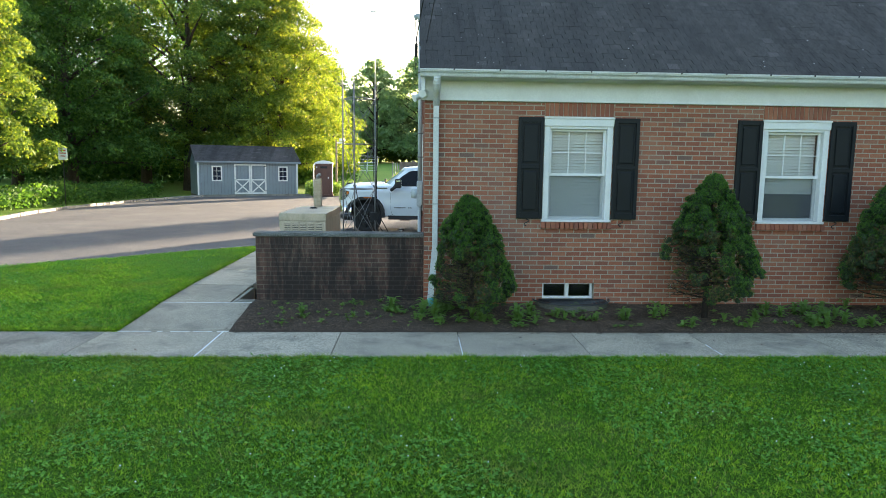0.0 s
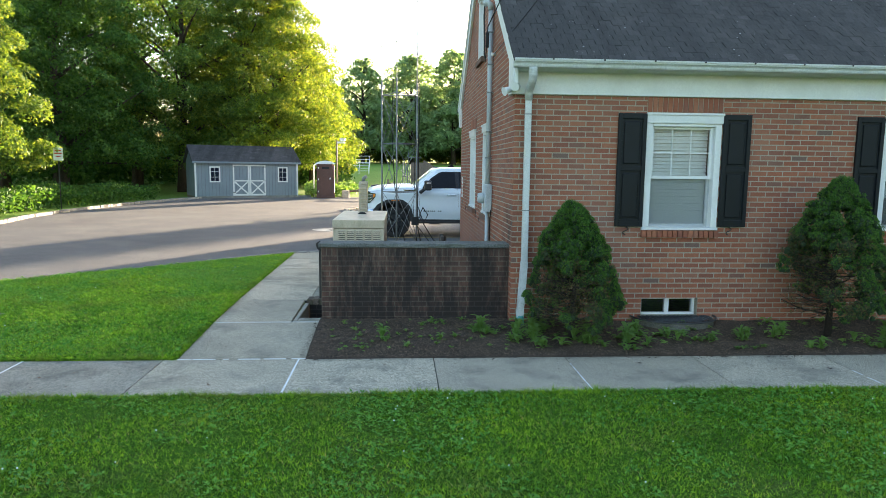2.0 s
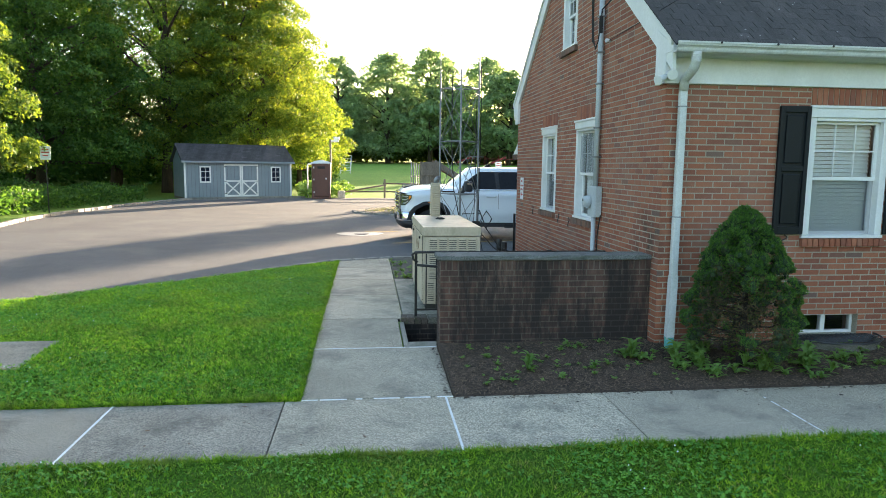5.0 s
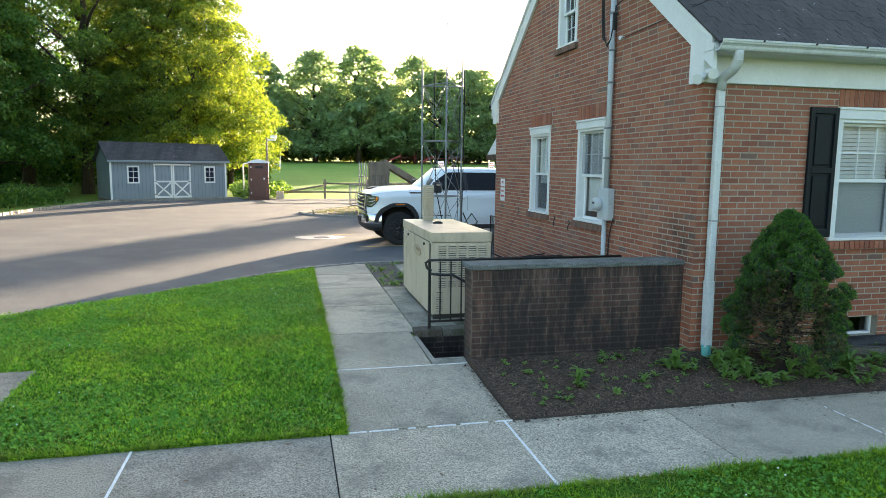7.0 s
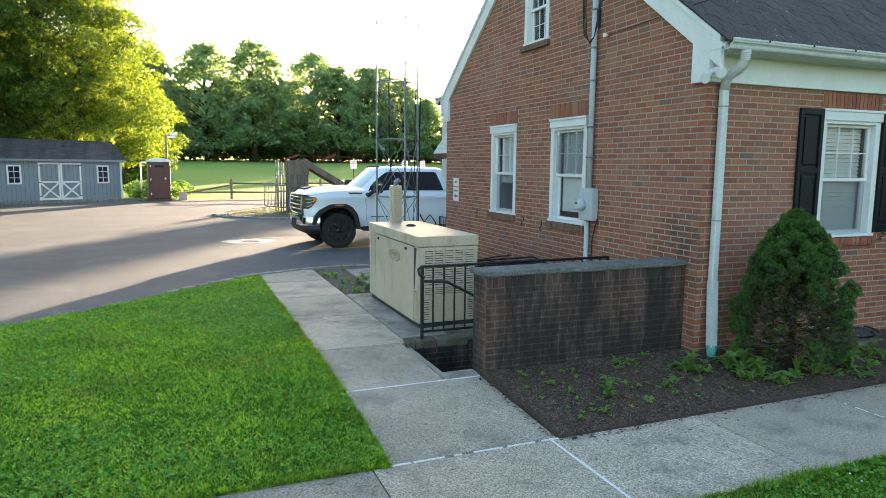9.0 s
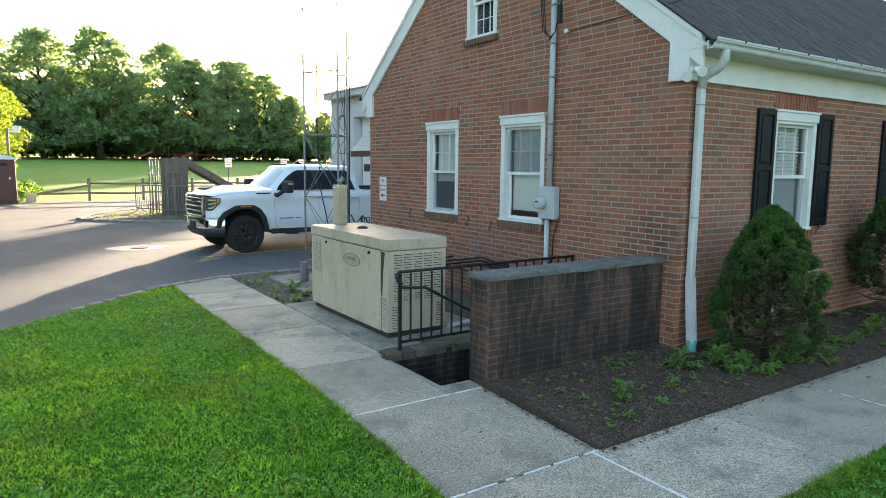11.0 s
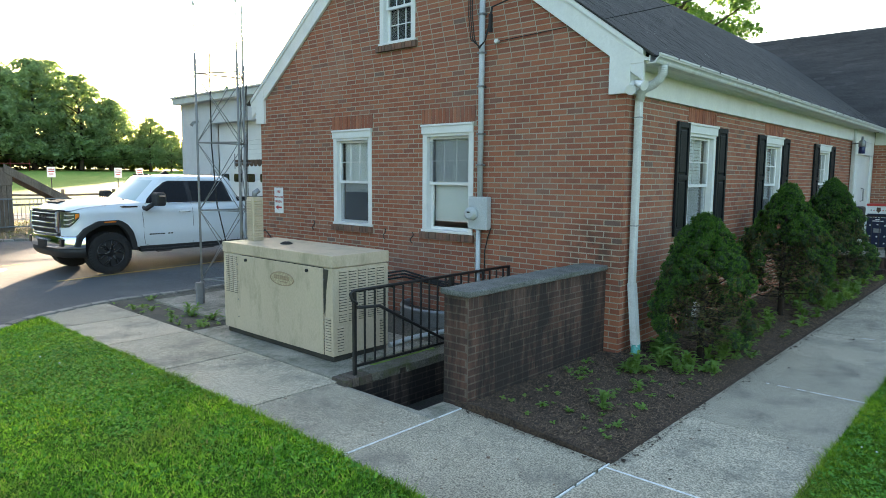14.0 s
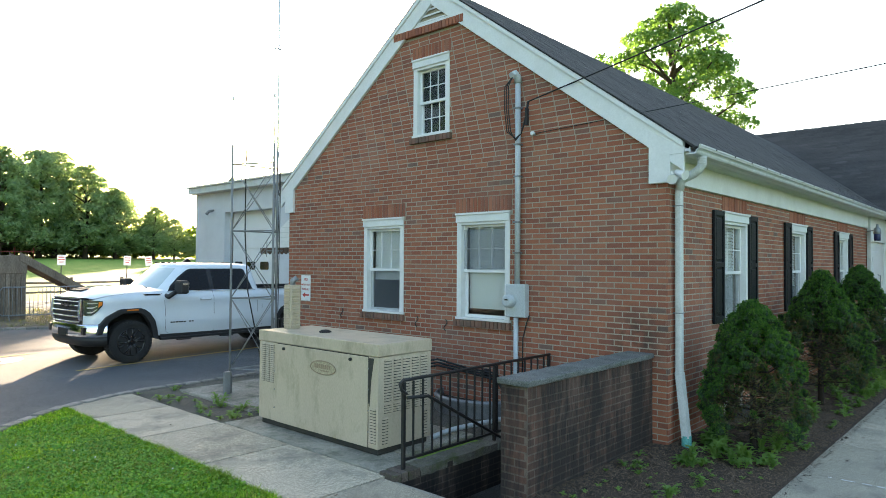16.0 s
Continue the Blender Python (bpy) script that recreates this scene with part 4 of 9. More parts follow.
def gutter():
    """An ogee gutter along the front eave, with its outlet and downspout at the corner."""
    bm = bmesh.new()
    prof = [(EAVE_Y + 0.05, 3.357), (EAVE_Y - 0.012, 3.357), (EAVE_Y - 0.026, 3.362), (EAVE_Y - 0.036, 3.378), (EAVE_Y - 0.04, 3.398), (EAVE_Y - 0.052, 3.412), (EAVE_Y - 0.066, 3.42), (EAVE_Y - 0.07, 3.438), (EAVE_Y - 0.078, 3.44), (EAVE_Y - 0.078, 3.458),
            (EAVE_Y - 0.062, 3.458), (EAVE_Y - 0.058, 3.425), (EAVE_Y - 0.03, 3.405), (EAVE_Y - 0.01, 3.37), (EAVE_Y + 0.04, 3.37), (EAVE_Y + 0.04, 3.44), (EAVE_Y + 0.05, 3.44)]
    prism(bm, prof, GABLE_X - 0.08, 14.0, "x")
    g = part("gutter", bm, gutter_paint, house, "white metal eave gutter with nail heads")
    x = 0.5
    while x < 11:
        bm = bmesh.new()
        lathe(bm, [(0.011, -0.008), (0.011, 0.0)], 8, "y", (x, EAVE_Y - 0.078, 3.448))
        part("nail_head", bm, black_rubber, g)
        x += 0.62
    bm = bmesh.new()
    xs = 0.275
    path = [(xs, EAVE_Y + 0.0, 3.36), (xs, EAVE_Y + 0.0, 3.27), (xs, EAVE_Y + 0.03, 3.22), (xs, EAVE_Y + 0.09, 3.175), (xs, FRONT_Y - 0.12, 3.13), (xs, FRONT_Y - 0.085, 3.09), (xs, FRONT_Y - 0.07, 3.0)]
    tube(bm, path, 0.05, 12)
    for k in range(5):  # crimps of the elbow
        lathe(bm, [(0.053, -0.004), (0.053, 0.004)], 12, "z", (xs, EAVE_Y + 0.0, 3.26 + k * 0.018))
    d = part("downspout", bm, gutter_paint, house, "white metal downspout with a bent top and teal drain foot")
    bm = bmesh.new()
    box(bm, xs - 0.04, xs + 0.04, FRONT_Y - 0.102, FRONT_Y - 0.03, 0.95, 3.02, 0.012)
    vs = box(bm, xs - 0.043, xs + 0.043, FRONT_Y - 0.106, FRONT_Y - 0.028, 0.27, 0.97, 0.0)
    for v in vs[:4]:
        v.co.y -= 0.10
        v.co.x -= 0.06
    part("pipe", bm, gutter_paint, d)
    bm = bmesh.new()
    lathe(bm, [(0.05, 0.1), (0.054, 0.29)], 14, "z", (xs - 0.055, FRONT_Y - 0.165, 0))
    part("drain_foot", bm, teal_plastic, d, "teal plastic drain foot")
    for z in (2.82, 1.62):
        bm = bmesh.new()
        box(bm, xs - 0.043, xs + 0.043, FRONT_Y - 0.105, FRONT_Y - 0.01, z, z + 0.012)
        part("strap", bm, steel, d)
    # the far downspout at the entry
    bm = bmesh.new()
    box(bm, HOUSE_X1 - 0.14, HOUSE_X1 - 0.05, FRONT_Y - 0.10, FRONT_Y - 0.02, 0.2, 3.35, 0.01)
    part("downspout", bm, gutter_paint, house)


gutter()


def spotlight():
    """The twin floodlight under the corner of the eave."""
    th = thing("floodlight", pose(GABLE_X + 0.01, FRONT_Y - 0.05, 3.16, 0, 0, 50), "white twin floodlight fixed under the eave corner", "floodlight")
    bm = bmesh.new()
    lathe(bm, [(0.05, -0.03), (0.05, 0.0)], 14, "x")
    part("base", bm, white_paint, th)
    for dy, dz in ((-0.05, 0.02), (0.07, -0.03)):
        bm = bmesh.new()
        tube(bm, [(-0.02, 0, 0), (-0.07, dy * 0.6, dz)], 0.012, 8)
        part("arm", bm, white_paint, th)
        bm = bmesh.new()
        d = Vector((-0.8, dy * 6, -0.35)).normalized()
        c = Vector((-0.07, dy * 0.6, dz))
        tube(bm, [c - d * 0.03, c + d * 0.02, c + d * 0.09, c + d * 0.11], 0.028, 12, 0.055)
        part("lamp_head", bm, vinyl, th)


spotlight()

# ---- wing, entry and garage ----
WING_X, WING_EAVE, WING_RIDGE_X, WING_RIDGE_Z = 14.3, 3.47, 18.5, 6.9


def wing():
    th = thing("house_wing", pose(0, 0, 0), "taller brick wing with dark shingle roof and white entry", "house")
    bm = bmesh.new()
    box(bm, WING_X, WING_X + 0.25, 1.0, FRONT_Y - 0.001, -0.3, 3.3)
    wall = part("side_wall", bm, mortar, th, "red brick side wall of the wing")
    m = Matrix(((0, 0, -1, WING_X), (-1, 0, 0, 0), (0, 1, 0, 0), (0, 0, 0, 1)))
    rects = courses(lambda v: (-FRONT_Y + 0.02, -6.0), 0.25, 3.1, [])
    lay_bricks(wall, rects, m, lambda r: -9.4 < r[0] < -8.2 and 0.9 < r[2] < 3.0, brick_piece, brick_field)
    bm = bmesh.new()
    box(bm, WING_X + 0.26, 23.0, 1.0, 1.25, -0.3, 3.3)
    part("front_wall", bm, mortar, th)
    bm = bmesh.new()
    e0, e1 = WING_X - 0.3, 2 * WING_RIDGE_X - WING_X + 0.3
    k = (WING_RIDGE_Z - WING_EAVE) / (WING_RIDGE_X - e0)
    prism(bm, [(e0, WING_EAVE), (WING_RIDGE_X, WING_RIDGE_Z), (e1, WING_EAVE), (e1, WING_EAVE - 0.08), (WING_RIDGE_X, WING_RIDGE_Z - 0.1), (e0, WING_EAVE - 0.08)], 0.6, 17.5, "y")
    rf = part("roof", bm, shingle_field, th, "dark grey shingle roof")
    a = math.atan(k)
    m = Matrix(((0, math.cos(a), -math.sin(a), e0), (-1, 0, 0, 0), (0, math.sin(a), math.cos(a), WING_EAVE), (0, 0, 0, 1)))
    ln = math.hypot(WING_RIDGE_X - e0, WING_RIDGE_Z - WING_EAVE)
    rects, v, j = [], 0.0, 0
    while v < ln:
        u = -14.0 - (j % 3) * 0.1
        while u < -6.0:
            rects.append((u + 0.003, u + 0.302, v, v + 0.15))
            u += 0.305
        v, j = v + 0.14, j + 1
    sh = new("shingle_run", slabs_mesh("shingle_run", rects, 0.006 + rng.uniform(0, 0.003, len(rects)), shingle_field, m))
    sh.parent, sh["kind"] = rf, "stuff"
    bm = bmesh.new()
    box(bm, e0 - 0.11, e0 - 0.0, 0.6, 9.1, WING_EAVE - 0.11, WING_EAVE + 0.0, 0.015)
    part("gutter", bm, gutter_paint, th, "white metal gutter")
    bm = bmesh.new()
    box(bm, WING_X - 0.03, WING_X - 0.002, 1.0, FRONT_Y - 0.05, 3.08, 3.4, 0.004)
    box(bm, e0 + 0.0, WING_X - 0.031, 0.6, 9.1, 3.37, 3.39)
    part("frieze_board", bm, white_paint, th)
    bm = bmesh.new()  # white panelled entry between house and wing
    box(bm, HOUSE_X1 + 0.001, WING_X - 0.001, FRONT_Y + 0.02, FRONT_Y + 0.2, 0.0, 3.46)
    entry = part("entry_wall", bm, white_paint, th, "white painted entry wall")
    bm = bmesh.new()
    for x0, x1, z0, z1 in ((HOUSE_X1 - 0.02, HOUSE_X1 + 0.14, 0.1, 3.4), (WING_X - 0.2, WING_X - 0.05, 0.3, 3.1), (HOUSE_X1 + 0.145, WING_X - 0.205, 2.78, 3.1), (HOUSE_X1 + 0.145, WING_X - 0.04, 3.105, 3.45)):
        box(bm, x0, x1, FRONT_Y - 0.04, FRONT_Y + 0.018, z0, z1, 0.006)
    part("trim", bm, white_paint, entry)
    bm = bmesh.new()
    box(bm, 12.1, 13.5, FRONT_Y - 0.015, FRONT_Y + 0.018, 0.5, 2.55, 0.01)
    door = part("door", bm, vinyl, th, "white panelled entry door with a vertical handle")
    for z0, z1 in ((0.7, 1.4), (1.55, 2.4)):
        bm = bmesh.new()
        box(bm, 12.3, 13.3, FRONT_Y - 0.03, FRONT_Y - 0.016, z0, z1, 0.006)
        part("panel", bm, vinyl, door)
    bm = bmesh.new()
    tube(bm, [(12.95, FRONT_Y - 0.02, 1.95), (12.95, FRONT_Y - 0.09, 1.93), (12.95, FRONT_Y - 0.09, 1.63), (12.95, FRONT_Y - 0.02, 1.61)], 0.015, 8)
    part("handle", bm, steel, door)
    bm = bmesh.new()
    for y0, y1, z0, z1 in ((7.62, 7.67, 0.95, 2.4), (7.98, 8.03, 0.95, 2.4), (7.67, 7.98, 0.95, 1.02), (7.67, 7.98, 1.62, 1.7), (7.67, 7.98, 2.33, 2.4)):
        box(bm, WING_X - 0.045, WING_X - 0.012, y0, y1, z0, z1, 0.004)
    box(bm, WING_X - 0.03, WING_X - 0.011, 7.66, 7.99, 1.0, 2.36)
    part("shutter", bm, black_vinyl, th, "black panelled shutter")


wing()
bm = bmesh.new()
box(bm, 10.6, 14.2, 7.6, 9.38, 0.0, 0.46, 0.012)
landing = solid("entry_landing", bm, old_concrete, "grey concrete landing with brick steps at the entry", "landing", kind="structure")
bm = bmesh.new()
box(bm, 10.02, 10.59, 7.64, 9.36, 0.0, 0.22)
part("step_core", bm, old_mortar, landing)
for x, z, w in ((10.395, 0.355, 0.2), (10.0, 0.145, 0.19)):
    for k in range(24):
        bm = bmesh.new()
        y = 7.62 + k * 0.0725
        box(bm, x + rng.uniform(-0.004, 0.004), x + w, y, y + 0.062, z - 0.13, z + 0.105 + rng.uniform(-0.003, 0.003), 0.005)
        part("brick", bm, old_piece, landing)


def lantern():
    th = thing("wall_lantern", pose(11.5, FRONT_Y - 0.05, 3.0) @ Matrix.Scale(0.66, 4), "blue and grey cylindrical wall lamp on a bracket", "wall lamp")
    bm = bmesh.new()
    tube(bm, [(0, 0.02, 0.0), (-0.02, -0.2, 0.02), (-0.02, -0.3, 0.0)], 0.018, 8)
    part("bracket", bm, steel, th)
    bm = bmesh.new()
    lathe(bm, [(0.04, 0.25), (0.045, 0.14), (0.11, 0.08), (0.12, -0.1), (0.11, -0.11)], 18, "z", (-0.02, -0.3, 0))
    part("hood", bm, steel, th)
    bm = bmesh.new()
    lathe(bm, [(0.10, -0.11), (0.105, -0.115), (0.105, -0.34), (0.09, -0.35)], 18, "z", (-0.02, -0.3, 0))
    part("shade", bm, surface("navy_enamel", (0.012, 0.022, 0.085), (0.02, 0.03, 0.11), 4.0, 60.0, 0.4, 0.05), th, "navy blue shade")


lantern()

block_paint = surface("painted_block", (0.62, 0.64, 0.66), (0.56, 0.58, 0.60), 1.0, 60.0, 0.75, 0.2, grain=0.12, stain=(0.42, 0.43, 0.44), stain_amount=0.3)


def garage():
    """White block garage behind the house: its long side faces the lot with roll-up doors in deep reveals."""
    X, Y0, Y1, H = 4.6, 17.9, 28.35, 4.55
    th = thing("garage", pose(-6.75, 5.8, 2.15) @ Matrix.Scale(1.12, 4) @ pose(6.75, -5.8, -2.15), "white painted block garage with roll-up doors and flat roof edge", "garage")
    doors = [(23.6, 26.7), (19.6, 22.8)]
    bm = bmesh.new()
    us = sorted({Y0, Y1, *(v for d in doors for v in d)})
    for a, b in zip(us, us[1:]):
        inside = any(d[0] <= a and b <= d[1] for d in doors)
        box(bm, X, X + 0.3, a, b, 3.85 if inside else 0.0, H)
    box(bm, X, 24, Y1 + 0.001, Y1 + 0.3, 0, H)
    box(bm, X, 24, Y0 - 0.3, Y0 - 0.001, 0, H)
    part("wall", bm, block_paint, th, "white painted concrete block wall")
    bm = bmesh.new()
    box(bm, X - 0.30, 24.4, Y0 - 0.6, Y1 + 0.33, H + 0.001, H + 0.2, 0.01)
    box(bm, X - 0.36, 24.4, Y0 - 0.68, Y1 + 0.40, H + 0.201, H + 0.26, 0.01)
    part("roof", bm, gutter_paint, th, "pale metal-edged flat roof")
    for a, b in doors:
        bm = bmesh.new()
        n = 6
        box(bm, X + 0.345, X + 0.38, a + 0.01, b - 0.01, lot_z, 3.86)
        d = part("door", bm, vinyl, th, "white sectional roll-up door")
        for i in range(n):
            bm = bmesh.new()
            z0 = lot_z + (3.85 - lot_z) * i / n
            box(bm, X + 0.32, X + 0.344, a + 0.02, b - 0.02, z0 + 0.006, z0 + (3.85 - lot_z) / n - 0.006, 0.008)
            part("door_panel", bm, vinyl, d)
        for i in range(4):
            bm = bmesh.new()
            yc = a + (b - a) * (i + 0.5) / 4
            out = [(yc - 0.2, 1.93), (yc + 0.2, 1.93), (yc + 0.24, 1.97), (yc + 0.24, 2.15), (yc + 0.2, 2.19), (yc - 0.2, 2.19), (yc - 0.24, 2.15), (yc - 0.24, 1.97)]
            prism(bm, out, X + 0.312, X + 0.318, "x")
            part("pane", bm, surface("dark_pane", (0.012, 0.014, 0.015), (0.02, 0.022, 0.022), 3.0, 30.0, 0.15, 0.0) if i == 0 and a == doors[0][0] else bpy.data.materials["dark_pane"], d)
    bm = bmesh.new()
    tube(bm, [(X - 0.02, 27.4, 3.95), (X - 0.2, 27.4, 3.9), (X - 0.28, 27.4, 3.8)], 0.035, 8, 0.06)
    part("floodlight", bm, steel, th)


garage()


def awning():
    th = thing("awning", pose(0.75, BACK_Y + 0.001, 2.35), "white metal awning with a brown scalloped edge over the rear door", "awning")
    bm = bmesh.new()
    prism(bm, [(0, 0.75), (0, 0.78), (1.2, 0.12), (1.2, 0.09)], -0.45, 1.6, "x")
    part("roof", bm, white_paint, th)
    for x in (-0.46, 1.58):
        bm = bmesh.new()
        prism(bm, [(0, 0.75), (1.2, 0.1), (0, 0.1)], x, x + 0.02, "x")
        part("side", bm, white_paint, th)
    for i in range(9):
        bm = bmesh.new()
        prism(bm, [(i * 0.135, 0.1), (i * 0.135, 0.03)] + arc(i * 0.135 + 0.06, 0.03, 0.06, 180, 360, 6)[1:-1] + [(i * 0.135 + 0.12, 0.03), (i * 0.135 + 0.12, 0.1)], -0.475, -0.462, "x")
        part("scallop", bm, brown_wood, th)
    for i in range(6):
        bm = bmesh.new()
        z = 0.2 + i * 0.09
        box(bm, -0.466, -0.461, 0.02, max(1.2 - (z - 0.1) * 1.2 / 0.65 - 0.05, 0.06), z, z + 0.012)
        part("stripe", bm, gutter_paint, th)


awning()

# ---- retaining wall, stairwell, railing ----
RW = (-2.33, 9.62, 9.9)  # free end x, front y, rear y of the retaining wall


def retaining_wall():
    th = thing("retaining_wall", pose(0, 0, 0), "dark soot-stained brick retaining wall with a grey stone cap", "retaining wall")
    x0, y0, y1 = RW
    bm = bmesh.new()
    box(bm, x0, GABLE_X - 0.001, y0, y1, -2.2, 1.113)
    core = part("core", bm, old_mortar, th)
    bm = bmesh.new()
    box(bm, x0 - 0.035, GABLE_X - 0.002, y0 - 0.035, y1 + 0.035, 1.114, 1.17, 0.014)
    for k in range(1, 48):
        bmesh.ops.bisect_plane(bm, geom=bm.verts[:] + bm.edges[:] + bm.faces[:], plane_co=(x0 - 0.035 + k * 0.05, 0, 0), plane_no=(1, 0, 0))
    bmesh.ops.bisect_plane(bm, geom=bm.verts[:] + bm.edges[:] + bm.faces[:], plane_co=(0, 0, 1.142), plane_no=(0, 0, 1))
    for v in bm.verts:  # rock-faced edges
        rough = noise.noise((v.co.x * 13, v.co.z * 30, v.co.y)) + 0.6 * noise.noise((v.co.x * 37, v.co.z * 60, 3))
        if v.co.y < y0 - 0.012 or v.co.y > y1 + 0.012: v.co.y += (0.008 if v.co.y < y0 else -0.008) + 0.011 * rough
        v.co.z += 0.004 * noise.noise((v.co.x * 4, v.co.y * 9, 0)) + (0.003 * rough if v.co.z > 1.15 else 0)
    part("cap", bm, cap_stone, th, "rough grey stone cap")
    m = Matrix(((1, 0, 0, 0), (0, 0, -1, y0), (0, 1, 0, 0), (0, 0, 0, 1)))
    ends = np.linspace(x0, GABLE_X, 37)  # a course of bricks on edge under the cap
    rowlock = [(a + JOINT / 2, b - JOINT / 2, 1.006, 1.108) for a, b in zip(ends, ends[1:])]
    lay_bricks(core, courses(lambda v: (x0, GABLE_X), 0.02 - COURSE * 0.3, 1.0, []) + rowlock, m, lambda r: r[2] > 0.1, old_piece, old_field)
    m = Matrix(((0, 0, -1, x0), (-1, 0, 0, 0), (0, 1, 0, 0), (0, 0, 0, 1)))
    lay_bricks(core, courses(lambda v: (-y1, -y0), 0.02, 1.10, [], 0.06), m, lambda r: False, old_piece, old_field)
    m = Matrix(((-1, 0, 0, 0), (0, 0, 1, y1), (0, 1, 0, 0), (0, 0, 0, 1)))
    lay_bricks(core, courses(lambda v: (-GABLE_X, -x0), -2.0, 1.10, []), m, lambda r: False, old_piece, old_field)


retaining_wall()


mossy_concrete = surface("mossy_concrete", (0.21, 0.195, 0.16), (0.12, 0.115, 0.095), 5.0, 80.0, 0.93, 0.8, grain=0.5, stain=(0.07, 0.09, 0.02), stain_amount=0.85, stain_scale=4.5)
mossy_brick = surface("mossy_brick", (0.14, 0.105, 0.085), (0.10, 0.085, 0.07), 6.0, 80.0, 0.93, 0.6, grain=0.4, stain=(0.06, 0.085, 0.025), stain_amount=0.8, stain_scale=7.0, vary=0.3)


# the stairwell's deep shade is put into these near-black brick tones
SHADED_TONES = [(0.0, (0.05, 0.032, 0.026)), (0.4, (0.04, 0.027, 0.022)), (0.75, (0.058, 0.036, 0.028))]
shaded_piece, shaded_field = brick_mat("shaded_brick_single", SHADED_TONES, False, (0.012, 0.011, 0.01)), brick_mat("damp_brick_run", SHADED_TONES, True, (0.012, 0.011, 0.01))


def stairwell():
    th = thing("stairwell", pose(0, 0, 0), "narrow dark brick-lined cellar stairwell with concrete steps going down", "stairwell", kind="structure")
    x0, x1, y0, y1 = PIT
    bm = bmesh.new()
    box(bm, x0 - 0.3, GABLE_X - 0.003, y1, y1 + 0.22, -2.2, 0.155)
    kerb = part("far_wall", bm, old_mortar, th, "mossy brick stairwell wall")
    m = Matrix(((1, 0, 0, 0), (0, 0, -1, y1), (0, 1, 0, 0), (0, 0, 0, 1)))
    rects = courses(lambda v: (x0 - 0.3, GABLE_X), -2.05, 0.15, [])
    lay_bricks(kerb, rects, m, lambda r: r[2] > -0.5, shaded_piece, shaded_field)
    bm = bmesh.new()
    a0, a1, k = x0 + 0.02, GABLE_X - 0.004, 26
    for i in range(k):  # cast cap, broken and uneven along its edge
        p = a0 + (a1 - a0) * i / k
        e = rng.uniform(-0.012, 0.012)
        box(bm, p, p + (a1 - a0) / k + 0.002 * (i < k - 1), y1 - 0.014 + e, y1 + 0.21, 0.10 + 0.0001 * i, 0.184 + rng.uniform(-0.004, 0.004))
    part("kerb_cap", bm, mossy_concrete, th, "mossy grey concrete kerb cap")
    for i in range(4):
        bm = bmesh.new()
        a = x0 - 0.33 + 0.0865 * i
        box(bm, a, a + 0.08, y1 - 0.012 + rng.uniform(-0.006, 0.006), y1 + 0.21, 0.10, 0.186 + rng.uniform(-0.004, 0.004), 0.006)
        part("kerb_brick", bm, mossy_brick, th)
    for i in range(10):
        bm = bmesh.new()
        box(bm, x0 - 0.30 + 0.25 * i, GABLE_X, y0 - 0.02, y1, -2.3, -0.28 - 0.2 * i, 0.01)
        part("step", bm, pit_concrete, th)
    bm = bmesh.new()
    box(bm, x0 - 0.36, x0 - 0.302, y0 - 0.27, y1, -0.5, 0.125, 0.008)
    part("nosing", bm, old_concrete, th)
    bm = bmesh.new()
    box(bm, x0 - 0.301, x0 + 0.028, 9.668, 9.898, -0.6, 0.122, 0.008)
    part("kerb_block", bm, old_concrete, th, "stained concrete block beside the stairwell")


stairwell()


def railing():
    """Black iron railing on the far kerb of the stairwell with a sloping handrail going down."""
    y, z0, z1 = 10.94, 0.19, 1.035
    xa, xb = -2.5, 0.06
    th = thing("railing", pose(0, y, 0), "black wrought-iron railing round the cellar stairwell", "railing")
    bm = bmesh.new()
    tube(bm, [(xa + 0.02, -0.02, z1 - 0.13), (xa - 0.035, -0.01, z1 - 0.09), (xa - 0.05, 0, z1 - 0.03), (xa - 0.01, 0, z1), (xa + 0.1, 0, z1), (xb, 0, z1)], 0.017, 8)
    part("top_rail", bm, iron, th)
    bm = bmesh.new()
    box(bm, xa, xb, -0.012, 0.012, z0 + 0.07, z0 + 0.095)
    part("bottom_rail", bm, iron, th)
    for x in (xa, -1.07, xb - 0.02):
        bm = bmesh.new()
        box(bm, x - 0.017, x + 0.017, -0.017, 0.017, z0 - 0.04, z1 - 0.015, 0.003)
        part("post", bm, iron, th)
    n = 19
    for i in range(1, n):
        x = xa + (xb - xa) * i / n
        if abs(x + 1.07) < 0.05: continue
        bm = bmesh.new()
        box(bm, x - 0.008, x + 0.008, -0.008, 0.008, z0 + 0.096, z1 - 0.018)
        part("baluster", bm, iron, th)
    bm = bmesh.new()
    tube(bm, [(xa + 0.0, -0.05, z1 - 0.16), (xa + 0.12, -0.05, z1 - 0.17), (xa + 0.28, -0.06, z1 - 0.18), (-0.9, -0.07, 0.15), (-0.3, -0.07, -0.32)], 0.017, 8)
    part("handrail", bm, iron, th)


railing()

# ---- generator ----
gen_paint = surface("beige_enamel", (0.55, 0.465, 0.345), (0.50, 0.42, 0.31), 1.3, 70.0, 0.5, 0.06, grain=0.07, stain=(0.17, 0.15, 0.075), stain_amount=0.42, stain_scale=3.4, stretch=(1, 1, 0.5))
gen_dark = surface("generator_base", (0.05, 0.047, 0.04), (0.03, 0.028, 0.025), 4.0, 60.0, 0.7, 0.2, stain=(0.09, 0.085, 0.05), stain_amount=0.4)


